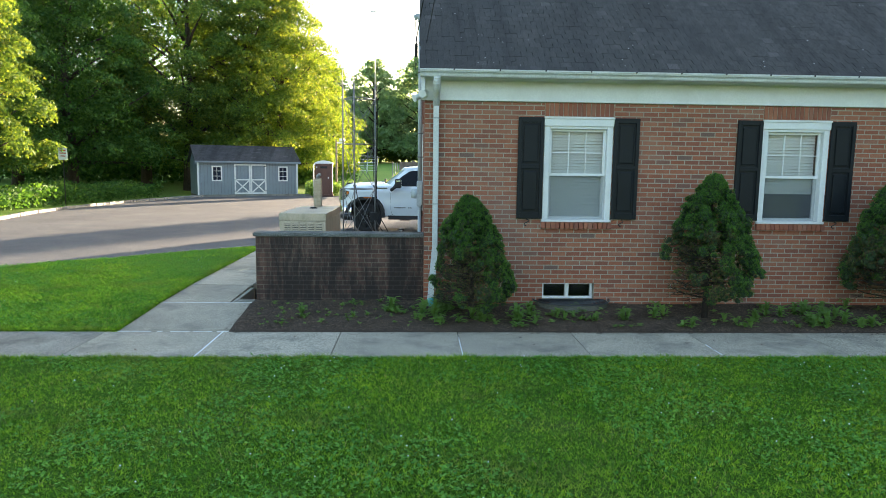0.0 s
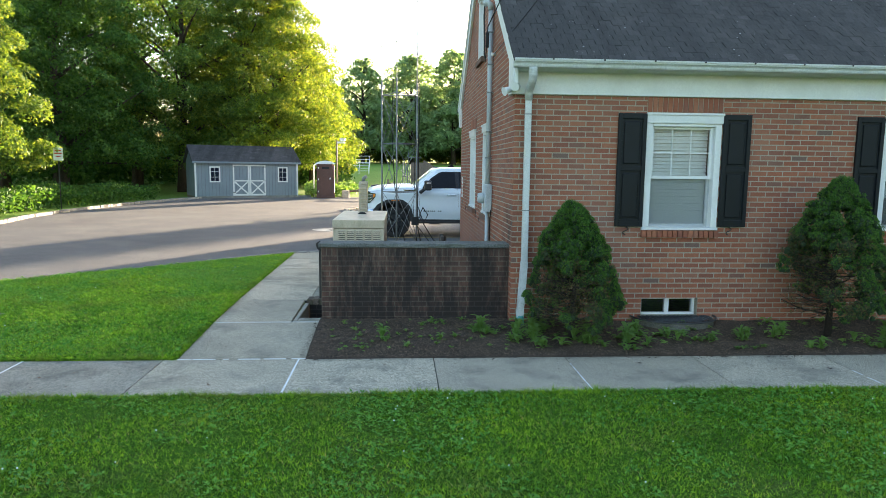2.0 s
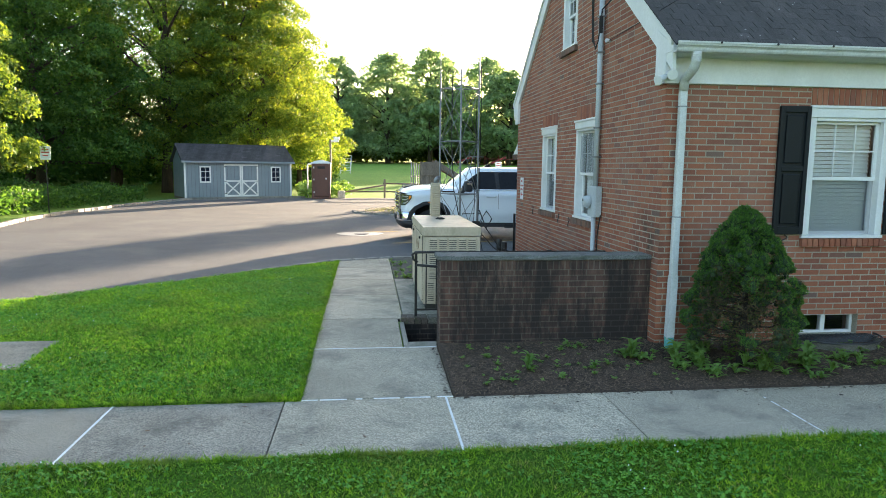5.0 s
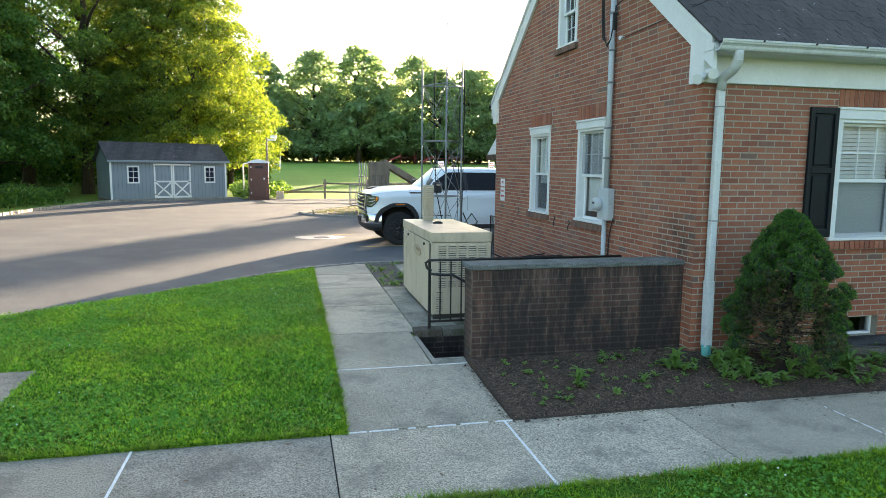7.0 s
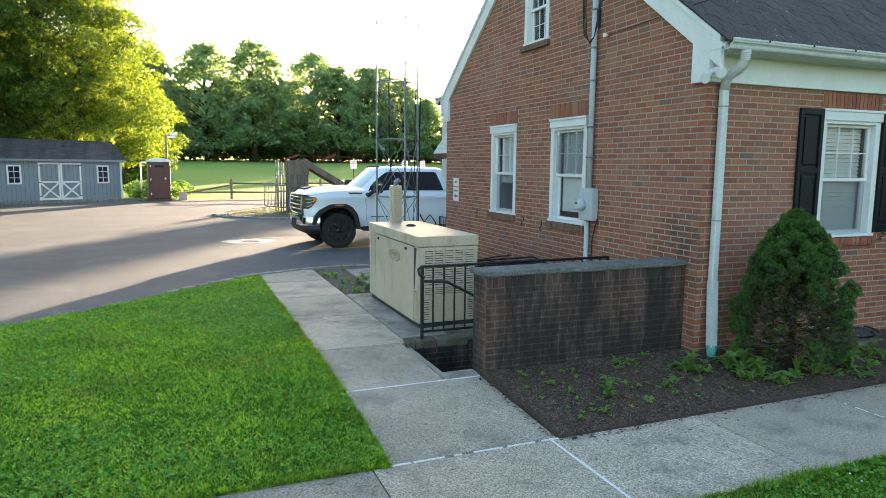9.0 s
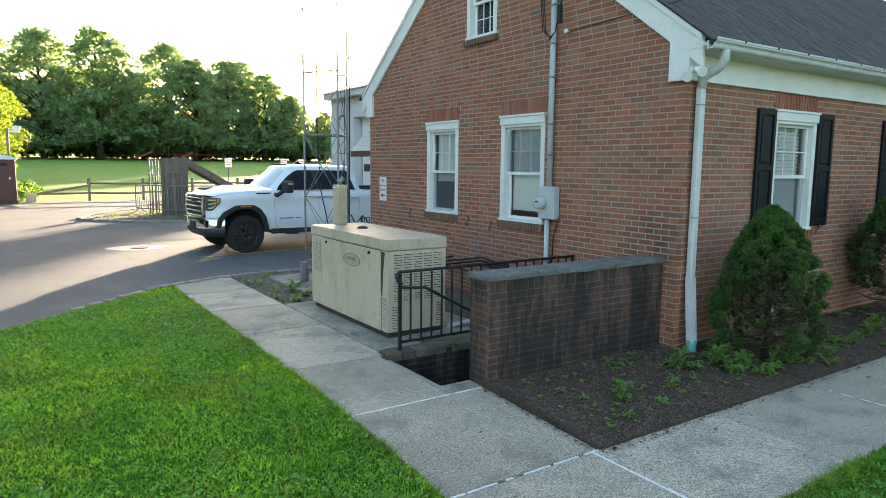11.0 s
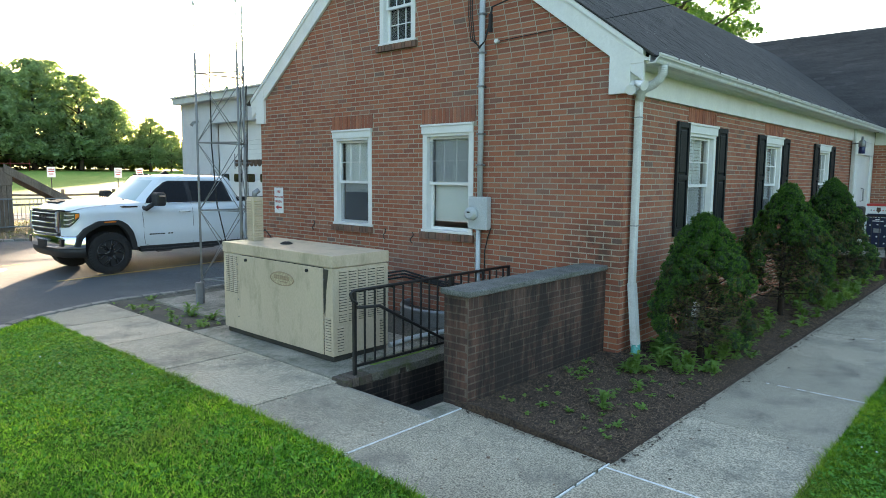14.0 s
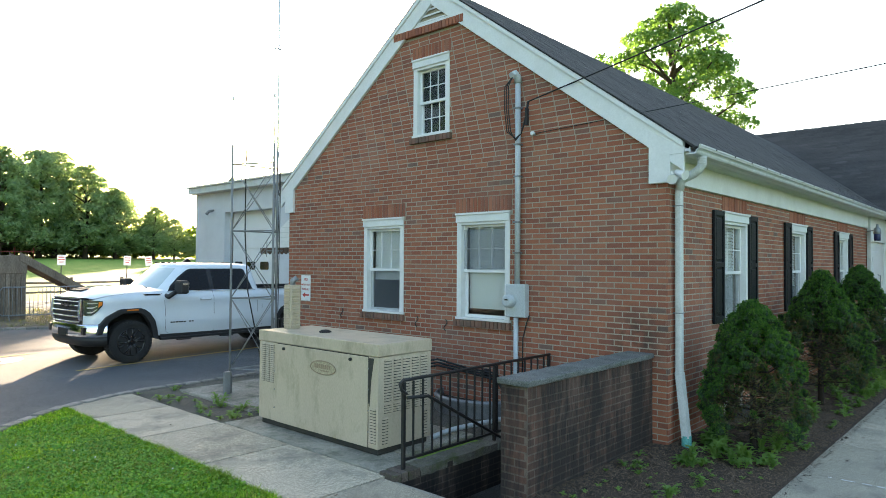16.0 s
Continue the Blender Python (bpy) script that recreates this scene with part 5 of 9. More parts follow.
def louvres(parent, x0, x1, z0, z1, cols, rows, face, at):
    """Rows of pressed louvre slots on a panel; face 'x' or 'y' looks to -x or -y."""
    for c in range(cols):
        a = x0 + (x1 - x0) * (c + 0.12) / cols
        b = x0 + (x1 - x0) * (c + 0.88) / cols
        bm, slots = bmesh.new(), bmesh.new()
        for r in range(rows):
            zz = z0 + (z1 - z0) * (r + 0.04) / rows
            hh = (z1 - z0) / rows * 0.22
            # flat dark strips stand for the shade inside the louvre openings
            if face == "y": box(slots, a, b, at - 0.0035, at, zz - hh, zz + hh * 0.4)
            else: box(slots, at - 0.0035, at, a, b, zz - hh, zz + hh * 0.4)
            z = z0 + (z1 - z0) * r / rows
            h = (z1 - z0) / rows
            prof = [(at, z + 0.14 * h), (at - 0.014, z + 0.14 * h), (at - 0.014, z + 0.24 * h), (at, z + 0.8 * h)]
            if face == "y":
                prism(bm, prof, a, b, "x")
            else:
                prism(bm, prof, a, b, "y")
        part("louvre_bank", bm, gen_paint, parent)
        part("louvre_panel", slots, gen_dark, parent)


def generator():
    x0, x1, y0, y1, zb, zt = -2.36, -1.56, 11.46, 13.66, 0.235, 1.33
    th = thing("generator", pose(0, 0, 0), "beige enamelled standby generator, streaked with mildew, on a dark skid", "generator")
    bm = bmesh.new()
    box(bm, x0 + 0.03, x1 - 0.03, y0 + 0.03, y1 - 0.03, 0.165, zb, 0.01)
    part("skid", bm, gen_dark, th, "dark steel skid")
    bm = bmesh.new()
    box(bm, x0, x1, y0, y1, zb, zt - 0.146, 0.008)
    body = part("housing", bm, gen_paint, th)
    bm = bmesh.new()
    box(bm, x0 - 0.008, x1 + 0.008, y0 - 0.008, y1 + 0.008, zt - 0.14, zt - 0.01, 0.008)
    part("lid", bm, gen_paint, th, "flat overhanging beige lid")
    bm = bmesh.new()
    box(bm, x0 - 0.012, x0 + 0.0, y0 + 0.15, y1 - 0.40, zb + 0.004, zt - 0.152, 0.005)
    door = part("door", bm, gen_paint, th, "beige side door with an oval badge")
    bm = bmesh.new()
    box(bm, x0 - 0.002, x0 + 0.0, y0 + 0.144, y1 - 0.394, zb + 0.002, zt - 0.1455)
    part("door_gap", bm, gen_dark, door)
    for y in (y0 + 0.42, y1 - 0.55):
        bm = bmesh.new()
        lathe(bm, [(0.018, -0.02), (0.018, 0.0)], 10, "x", (x0 - 0.012, y, zt - 0.20))
        part("latch", bm, black_rubber, door)
    bm = bmesh.new()
    bm.faces.new([bm.verts.new((x0 - 0.0145, 12.36 + 0.225 * math.cos(a), 0.985 + 0.075 * math.sin(a))) for a in (2 * math.pi * k / 28 for k in range(28))])
    oval = part("badge", bm, surface("badge_tan", (0.47, 0.40, 0.27), (0.42, 0.34, 0.22), 6.0, 50.0, 0.5, 0.02), door, "tan oval maker's badge")
    bm = bmesh.new()
    o = [(12.36 + 0.225 * math.cos(a), 0.985 + 0.075 * math.sin(a)) for a in (2 * math.pi * k / 28 for k in range(29))]
    tube(bm, [(x0 - 0.0155, p, q) for p, q in o], 0.006, 6)
    part("badge_rim", bm, surface("badge_brown", (0.36, 0.27, 0.18), (0.3, 0.22, 0.14), 6.0, 50.0, 0.5, 0.02), door)
    bm = bmesh.new()
    for k in range(8):
        box(bm, x0 - 0.018, x0 - 0.0148, 12.51 - k * 0.037 - 0.027, 12.51 - k * 0.037, 0.975, 1.022)
    box(bm, x0 - 0.018, x0 - 0.0148, 12.26, 12.40, 0.945, 0.957)
    part("badge_bars", bm, bpy.data.materials["badge_brown"], door)
    louvres(th, y1 - 0.34, y1 - 0.05, 0.70, zt - 0.16, 3, 19, "x", x0 - 0.001)
    louvres(th, y0 + 0.015, y0 + 0.13, zb + 0.06, 0.66, 1, 12, "x", x0 - 0.001)
    louvres(th, x0 + 0.07, x1 - 0.05, 0.72, zt - 0.165, 5, 15, "y", y0 - 0.001)
    louvres(th, x0 + 0.07, x1 - 0.05, 0.60, 0.70, 5, 4, "y", y0 - 0.001)
    louvres(th, x0 + 0.05, x0 + 0.16, zb + 0.05, 0.56, 1, 9, "y", y0 - 0.001)
    louvres(th, x1 - 0.14, x1 - 0.05, zb + 0.05, 0.56, 1, 9, "y", y0 - 0.001)
    for y in (y0, y1 - 0.36):
        for z in (0.4, 0.62, 0.84, 1.06):
            bm = bmesh.new()
            lathe(bm, [(0.008, -0.008), (0.008, 0.0)], 8, "x", (x0 - 0.001, y + 0.145 if y == y0 else y + 0.02, z))
            part("screw", bm, steel, th)
    # exhaust stack
    sx, sy = -1.99, 13.5
    bm = bmesh.new()
    box(bm, sx - 0.075, sx + 0.075, sy - 0.075, sy + 0.075, zt - 0.01, zt + 0.55, 0.008)
    st = part("exhaust_silencer", bm, gen_paint, th, "louvred beige exhaust stack")
    bm = bmesh.new()
    for r in range(16):
        z = zt + 0.03 + r * 0.031
        prism(bm, [(sy - 0.075, z), (sy - 0.092, z + 0.003), (sy - 0.092, z + 0.009), (sy - 0.075, z + 0.024)], sx - 0.06, sx + 0.06, "x")
        prism(bm, [(sx - 0.075, z), (sx - 0.092, z + 0.003), (sx - 0.092, z + 0.009), (sx - 0.075, z + 0.024)], sy - 0.06, sy + 0.06, "y")
    part("louvre_bank", bm, gen_paint, st)
    bm = bmesh.new()
    tube(bm, [(sx, sy, zt + 0.54), (sx, sy, zt + 0.6), (sx + 0.05, sy - 0.03, zt + 0.64)], 0.035, 10)
    part("outlet_pipe", bm, steel, st)
    bm = bmesh.new()
    lathe(bm, [(0.075, zt - 0.012), (0.075, zt + 0.004), (0.05, zt + 0.012), (0.05, zt + 0.018)], 18, "z", (-1.98, 12.83, 0))
    part("filler_cap", bm, black_rubber, th, "black filler cap")
    bm = bmesh.new()
    prism(bm, [(y0 + 0.125, 0.66), (y0 + 0.143, 0.72), (y0 + 0.143, zt - 0.16), (y0 + 0.06, zt - 0.16), (y0 + 0.10, 0.95)], x0 - 0.004, x0 - 0.001, "x")
    part("door_edge", bm, gen_dark, th)


generator()

# ---- radio tower ----
# sky glare on the upper mast is put into this paler steel colour
glare_steel = surface("glare_steel", (0.72, 0.72, 0.70), (0.6, 0.6, 0.58), 8.0, 120.0, 0.4, 0.05, metal=0.2, grain=0.1)


def tower():
    legs = [(-1.7, 15.5), (-0.95, 15.42), (-1.38, 14.87)]
    th = thing("radio_tower", pose(0, 0, 0), "slim grey lattice radio tower with cables and whip aerials", "radio tower")
    for (x, y), t, r0, r1 in zip(legs, (8.0, 14.5, 11.0), (0.005, 0.016, 0.006), (0.003, 0.008, 0.004)):
        bm = bmesh.new()
        tube(bm, [(x, y, 0.18), (x, y, 3.95)], 0.0175, 8)
        part("leg", bm, tower_steel, th)
        bm = bmesh.new()
        tube(bm, [(x, y, 3.94), (x, y, 4.66), (x, y, t)], max(r0, 0.009), 8, r1)
        part("aerial", bm, glare_steel, th, "thin upper mast, its pale colour standing for sky glare")
        bm = bmesh.new()
        lathe(bm, [(0.012, 4.64), (0.02, 4.655), (0.02, 4.69), (0.012, 4.7)], 8, "z", (x, y, 0))
        part("coupling", bm, glare_steel, th)
        bm = bmesh.new()
        lathe(bm, [(0.036, 0.1), (0.036, 0.5), (0.027, 0.52)], 10, "z", (x, y, 0))
        part("foot_sleeve", bm, tower_steel, th)
    levels = [0.55, 1.62, 2.64, 3.66]
    for a, b in ((0, 1), (1, 2), (2, 0)):
        (xa, ya), (xb, yb) = legs[a], legs[b]
        for z in levels:
            bm = bmesh.new()
            tube(bm, [(xa, ya, z), (xb, yb, z)], 0.011, 6)
            part("rung", bm, tower_steel, th)
        bm = bmesh.new()
        tube(bm, [(xa, ya, 5.68), (xb, yb, 5.68)], 0.004, 5)
        part("rung", bm, glare_steel, th)
        for z0, z1 in zip(levels, levels[1:]):
            for p, q in ((z0, z1), (z1, z0)):
                bm = bmesh.new()
                tube(bm, [(xa, ya, p), (xb, yb, q)], 0.0065, 5)
                part("brace", bm, tower_steel, th)
    x, y = legs[1]
    for i, (dx, dy) in enumerate(((0.04, 0.02), (0.03, -0.03), (-0.045, 0.03))):
        bm = bmesh.new()
        tube(bm, [(x + dx, y + dy, 4.1 - 0.1 * i), (x + dx + 0.01, y + dy, 3.4), (x + dx, y + dy + 0.01, 2.0), (x + dx - 0.02, y + dy, 0.9), (x + dx + 0.1, y + dy - 0.1, 0.35)], 0.0065, 6)
        part("cable", bm, black_rubber, th, "black coaxial cable")
    bm = bmesh.new()
    tube(bm, [(-1.46, 15.49, 4.0), (-1.47, 15.5, 3.6), (-1.47, 15.5, 2.6), (-1.42, 15.48, 1.7), (-1.3, 15.45, 1.1), (-1.2, 15.4, 0.5)], 0.010, 6)
    part("cable", bm, black_rubber, th)
    bm = bmesh.new()
    box(bm, x - 0.11, x + 0.05, y - 0.11, y - 0.03, 0.9, 1.08, 0.01)
    part("junction_box", bm, black_rubber, th)
    bm = bmesh.new()
    box(bm, -1.82, -1.73, 15.42, 15.48, 0.18, 0.52, 0.006)
    part("earth_box", bm, tower_steel, th)
    for z, l in ((2.35, 0.18), (5.6, 0.09), (6.9, 0.08)):
        bm = bmesh.new()
        tube(bm, [(x - l, y, z), (x + l * 0.6, y, z)], 0.01, 6)
        tube(bm, [(x - l, y, z - 0.1), (x - l, y, z + 0.14)], 0.007, 6)
        part("cross_arm", bm, tower_steel, th)


tower()

# ---- meter, conduit, wall fittings ----
def electric_meter():
    th = thing("electric_meter", pose(GABLE_X - 0.008, 11.44, 0), "grey electric meter box with conduit running up the gable wall", "electric meter")
    bm = bmesh.new()
    box(bm, -0.1, 0, -0.155, 0.155, 1.47, 1.9, 0.012)
    part("box", bm, grey_conduit, th)
    bm = bmesh.new()
    lathe(bm, [(0.085, 0.0), (0.085, -0.04), (0.078, -0.09), (0.05, -0.1)], 22, "x", (-0.1, 0.07, 1.68))
    part("dial_glass", bm, grey_conduit, th, "round glass meter dial")
    bm = bmesh.new()
    box(bm, -0.204, -0.2, 0.045, 0.095, 1.69, 1.71)
    part("dial_bar", bm, black_rubber, th)
    bm = bmesh.new()
    tube(bm, [(-0.05, 0.0, 1.9), (-0.05, 0.0, 4.55)], 0.038, 12)
    part("conduit", bm, grey_conduit, th)
    bm = bmesh.new()
    tube(bm, [(-0.05, 0.02, 0.1), (-0.05, 0.02, 1.47)], 0.032, 12)
    part("conduit", bm, grey_conduit, th)
    bm = bmesh.new()
    tube(bm, [(-0.05, 0.0, 4.54), (-0.06, 0.0, 4.62), (-0.1, 0.01, 4.66), (-0.16, 0.02, 4.62)], 0.048, 12)
    part("weather_head", bm, grey_conduit, th)
    for z in (0.9, 2.3, 2.7, 3.3, 3.72, 4.2):
        bm = bmesh.new()
        box(bm, -0.094, 0, -0.045, 0.045, z, z + 0.022, 0.004)
        part("strap", bm, steel, th)
    for s in (0.0, 0.03, 0.06):
        bm = bmesh.new()
        pts = [(-0.15, 0.02, 4.6), (-0.14, 0.09 + s, 4.5), (-0.13, 0.10 + s, 4.2), (-0.13, 0.06 + s, 3.9), (-0.13, -0.02, 3.77 + s * 0.5), (-0.13, -0.11, 3.85), (-0.13, -0.17 - s * 0.3, 4.05), (-0.12, -0.2 - s * 0.3, 4.25)]
        tube(bm, pts, 0.0075, 6)
        part("service_loop", bm, black_rubber, th, "black looped service wire")
    bm = bmesh.new()
    box(bm, -0.15, -0.1, -0.21, -0.175, 3.95, 4.17, 0.006)
    part("clamp", bm, black_rubber, th)
    bm = bmesh.new()
    tube(bm, [(-0.02, -0.17, 1.5), (-0.02, -0.12, 1.38), (-0.02, -0.07, 1.2), (-0.02, -0.06, 0.6)], 0.008, 6)
    part("cable", bm, black_rubber, th)


electric_meter()


def overhead_wire(name, a, b, sag, r, label):
    bm = bmesh.new()
    A, B = Vector(a), Vector(b)
    pts = [A.lerp(B, k / 24) - Vector((0, 0, 4 * sag * (k / 24) * (1 - k / 24))) for k in range(25)]
    tube(bm, pts, r, 6)
    solid(name, bm, black_rubber, label, "wire")


overhead_wire("service_wire", (GABLE_X - 0.13, 11.24, 4.25), (1.0, -3.0, 8.0), 0.15, 0.009, "black overhead service wire tied to the gable")
overhead_wire("phone_wire", (GABLE_X - 0.03, 11.21, 3.85), (0.5, -3.0, 4.75), 0.08, 0.0045, "thin grey overhead phone wire tied to the gable")


def words(name, text, size, mat, parent, m):
    """Raised lettering in the built-in font, centred on its place."""
    curve = bpy.data.curves.new(name, "FONT")
    curve.body, curve.size, curve.extrude, curve.align_x, curve.offset = text, size, 0.001, "CENTER", size * 0.012
    ob = new(name, curve)
    me = bpy.data.meshes.new_from_object(ob.evaluated_get(bpy.context.evaluated_depsgraph_get()))
    bpy.data.objects.remove(ob)
    me.materials.clear()
    me.materials.append(mat)
    ob = new(name, me)
    ob.matrix_basis, ob.parent = m, parent
    return ob


def wall_sign():
    th = thing("sign", pose(GABLE_X - 0.012, 15.94, 1.49), "white wall sign with red lettering and a red arrow", "sign")
    bm = bmesh.new()
    box(bm, -0.006, 0.0, 0.0, 0.27, 0.0, 0.45, 0.002)
    part("board", bm, vinyl, th)
    red = surface("sign_red", (0.42, 0.03, 0.03), (0.5, 0.05, 0.04), 5.0, 50.0, 0.5, 0.02)
    for word, z, size in (("FIRE", 0.355, 0.062), ("PREVENTION", 0.27, 0.042), ("BUREAU", 0.185, 0.055)):
        words("lettering", word, size, red, th, Matrix.Translation((-0.008, 0.135, z)) @ Matrix(((0, 0, -1, 0), (-1, 0, 0, 0), (0, 1, 0, 0), (0, 0, 0, 1))))
    bm = bmesh.new()
    prism(bm, [(0.04, 0.085), (0.15, 0.085), (0.15, 0.055), (0.23, 0.1), (0.15, 0.145), (0.15, 0.115), (0.04, 0.115)], -0.009, -0.0065, "x")
    part("arrow", bm, red, th)


wall_sign()
for y, z in ((15.05, 1.25), (13.3, 1.22), (12.72, 1.2)):
    bm = bmesh.new()
    tube(bm, [(GABLE_X - 0.03, y + 0.03 * math.sin(k / 10 * 2 * math.pi), z + 0.16 * k / 10) for k in range(11)], 0.007, 6)
    solid("wall_hook", bm, iron, "small black wrought-iron hook on the brick wall", "hook", "hooks on the gable wall")

# ---- shed, trees and distance ----
siding = surface("blue_grey_siding", (0.235, 0.275, 0.31), (0.20, 0.238, 0.275), 1.2, 40.0, 0.75, 0.15, grain=0.12)

siding_groove = surface("siding_groove", (0.125, 0.15, 0.175), (0.105, 0.125, 0.15), 1.2, 40.0, 0.85, 0.1, grain=0.12)


def shed():
    """Blue-grey board shed: local x along its front, -y facing the lot."""
    yaw = math.degrees(math.atan2(43.75 - 41.05, -7.75 + 13.38))
    th = thing("shed", pose(-13.38, 41.05, 0.16, 0, 0, yaw), "blue-grey board garden shed with white double doors and dark shingle roof", "shed")
    L, D, H, RH = 6.24, 3.1, 2.22, 3.05
    bm = bmesh.new()
    box(bm, 0, L, 0, D, -0.1, 0.1)
    part("skirt", bm, weathered_wood, th)
    bm = bmesh.new()
    prism(bm, [(0, 0.08), (D, 0.08), (D, H), (D / 2, RH - 0.08), (0, H)], 0, L, "x")
    body = part("wall", bm, siding, th)
    for i in range(int(L / 0.2) + 1):
        bm = bmesh.new()
        box(bm, i * 0.2, i * 0.2 + 0.012, -0.006, -0.0005, 0.08, H - 0.12)
        part("groove", bm, siding_groove, body)
    bm = bmesh.new()
    prism(bm, [(-0.22, H - 0.14), (D / 2, RH), (D + 0.22, H - 0.14), (D + 0.22, H - 0.06), (D / 2, RH + 0.09), (-0.22, H - 0.06)], -0.15, L + 0.15, "x")
    rf = part("roof", bm, shed_shingle, th, "dark blue-grey shingle roof")
    a = math.atan2(RH - H + 0.14, D / 2 + 0.22)
    rects, v, j = [], 0.0, 0
    while v < 2.05:
        u = -0.15 - (j % 2) * 0.15
        while u < L + 0.15:
            rects.append((max(u, -0.15), min(u + 0.298, L + 0.15), v, v + 0.15))
            u += 0.3
        v, j = v + 0.14, j + 1
    m = Matrix(((1, 0, 0, 0), (0, math.cos(a), -math.sin(a), -0.22), (0, math.sin(a), math.cos(a), H - 0.06), (0, 0, 0, 1)))
    o = new("shingle_run", slabs_mesh("shingle_run", [r for r in rects if r[1] - r[0] > 0.02], 0.01 + rng.uniform(0, 0.008, len([r for r in rects if r[1] - r[0] > 0.02])), shed_shingle, m))
    o.parent, o["kind"] = rf, "stuff"
    bm = bmesh.new()
    box(bm, -0.15, L + 0.15, -0.235, -0.2, H - 0.16, H - 0.05, 0.005)
    part("fascia", bm, siding, th, "grey eave board")
    for x in (0, L - 0.1):
        bm = bmesh.new()
        box(bm, x, x + 0.1, -0.02, -0.001, 0.05, H - 0.14, 0.004)
        part("corner_board", bm, white_paint, th, "white corner board")
    for x0 in (2.2, 3.2):
        bm = bmesh.new()
        w, h0, h1 = 0.985, 0.12, 2.0
        for a0, a1, b0, b1 in ((0, 0.085, h0, h1), (w - 0.085, w, h0, h1), (0.085, w - 0.085, h0, h0 + 0.1), (0.085, w - 0.085, h1 - 0.09, h1), (0.085, w - 0.085, 0.98, 1.07)):
            box(bm, x0 + a0, x0 + a1, -0.05, -0.02, b0, b1, 0.004)
        for s in (1, -1):
            p, q = ((0.085, 0.22), (w - 0.085, 0.98)) if s > 0 else ((0.085, 0.98), (w - 0.085, 0.22))
            dx, dz = q[0] - p[0], q[1] - p[1]
            n = math.hypot(dx, dz)
            ox, oz = -dz / n * 0.04, dx / n * 0.04
            prism(bm, [(x0 + p[0] + ox, p[1] + oz), (x0 + q[0] + ox, q[1] + oz), (x0 + q[0] - ox, q[1] - oz), (x0 + p[0] - ox, p[1] - oz)], -0.045, -0.021, "y")
        d = part("door", bm, white_paint, th, "white-framed cross-braced shed door")
        for z in (0.3, 1.0, 1.85):
            bm = bmesh.new()
            box(bm, x0 + (0.0 if x0 < 2.9 else w - 0.16), x0 + (0.16 if x0 < 2.9 else w), -0.056, -0.051, z, z + 0.03)
            part("hinge", bm, iron, d)
    for x0 in (0.85, 4.95):
        bm = bmesh.new()
        w, z0, h = 0.62, 0.93, 0.95
        for a0, a1, b0, b1 in ((0, 0.08, 0, h), (w - 0.08, w, 0, h), (0.08, w - 0.08, 0, 0.08), (0.08, w - 0.08, h - 0.08, h)):
            box(bm, x0 + a0, x0 + a1, -0.04, -0.015, z0 + b0, z0 + b1, 0.004)
        wi = part("window", bm, white_paint, th, "small white-framed shed window")
        bm = bmesh.new()
        box(bm, x0 + 0.08, x0 + w - 0.08, -0.012, -0.008, z0 + 0.08, z0 + h - 0.08)
        part("pane", bm, surface("shed_glass", (0.01, 0.014, 0.03), (0.015, 0.02, 0.04), 3.0, 40.0, 0.1, 0.0), wi)
        for k in (1, 2):
            bm = bmesh.new()
            box(bm, x0 + 0.08, x0 + w - 0.08, -0.022, -0.013, z0 + h * k / 3 - 0.012, z0 + h * k / 3 + 0.012)
            part("muntin", bm, white_paint, wi)
        bm = bmesh.new()
        box(bm, x0 + w / 2 - 0.012, x0 + w / 2 + 0.012, -0.025, -0.0135, z0 + 0.08, z0 + h - 0.08)
        part("muntin", bm, white_paint, wi)


shed()


def leaves_on(lobes, count, size, seed, droop=0.35, fill=0.12):
    """Leaves in flat drooping sprays: each a pointed leaf clump of its own size and turn."""
    r = np.random.default_rng(seed)
    lob = np.array(lobes, dtype=float)  # x y z rx ry rz
    weight = lob[:, 3] * lob[:, 4]
    pick = r.choice(len(lob), count, p=weight / weight.sum())
    d = r.normal(size=(count, 3))
    d[:, 2] = np.where(r.random(count) < 0.75, np.abs(d[:, 2]), d[:, 2])
    d /= np.linalg.norm(d, axis=1)[:, None]
    rad = np.where(r.random(count) < fill, r.uniform(0.2, 0.9, count), r.normal(0.97, 0.12, count))
    off = d * lob[pick, 3:] * rad[:, None]
    off[:, 2] -= 0.25 * (off[:, 0] ** 2 + off[:, 1] ** 2) / (lob[pick, 3] + 0.01)  # the spray's rim hangs
    c = lob[pick, :3] + off
    a = d * 0.7 + r.normal(0, 0.6, (count, 3)) + np.array((0, 0, 0.6))
    a /= np.linalg.norm(a, axis=1)[:, None]
    t = np.cross(a, r.normal(size=(count, 3)))
    t /= np.linalg.norm(t, axis=1)[:, None]
    b = np.cross(a, t)
    s = size * r.uniform(0.5, 1.4, count)[:, None]
    tip, mid = t * s, b * s * 0.48
    dn = np.array((0, 0, -1)) * s * droop
    v = np.stack([c - tip * 0.4 + mid, c + tip * 0.6 + dn, c - tip * 0.4 - mid], 1).reshape(-1, 3)
    return v, np.arange(count * 3).reshape(-1, 3)


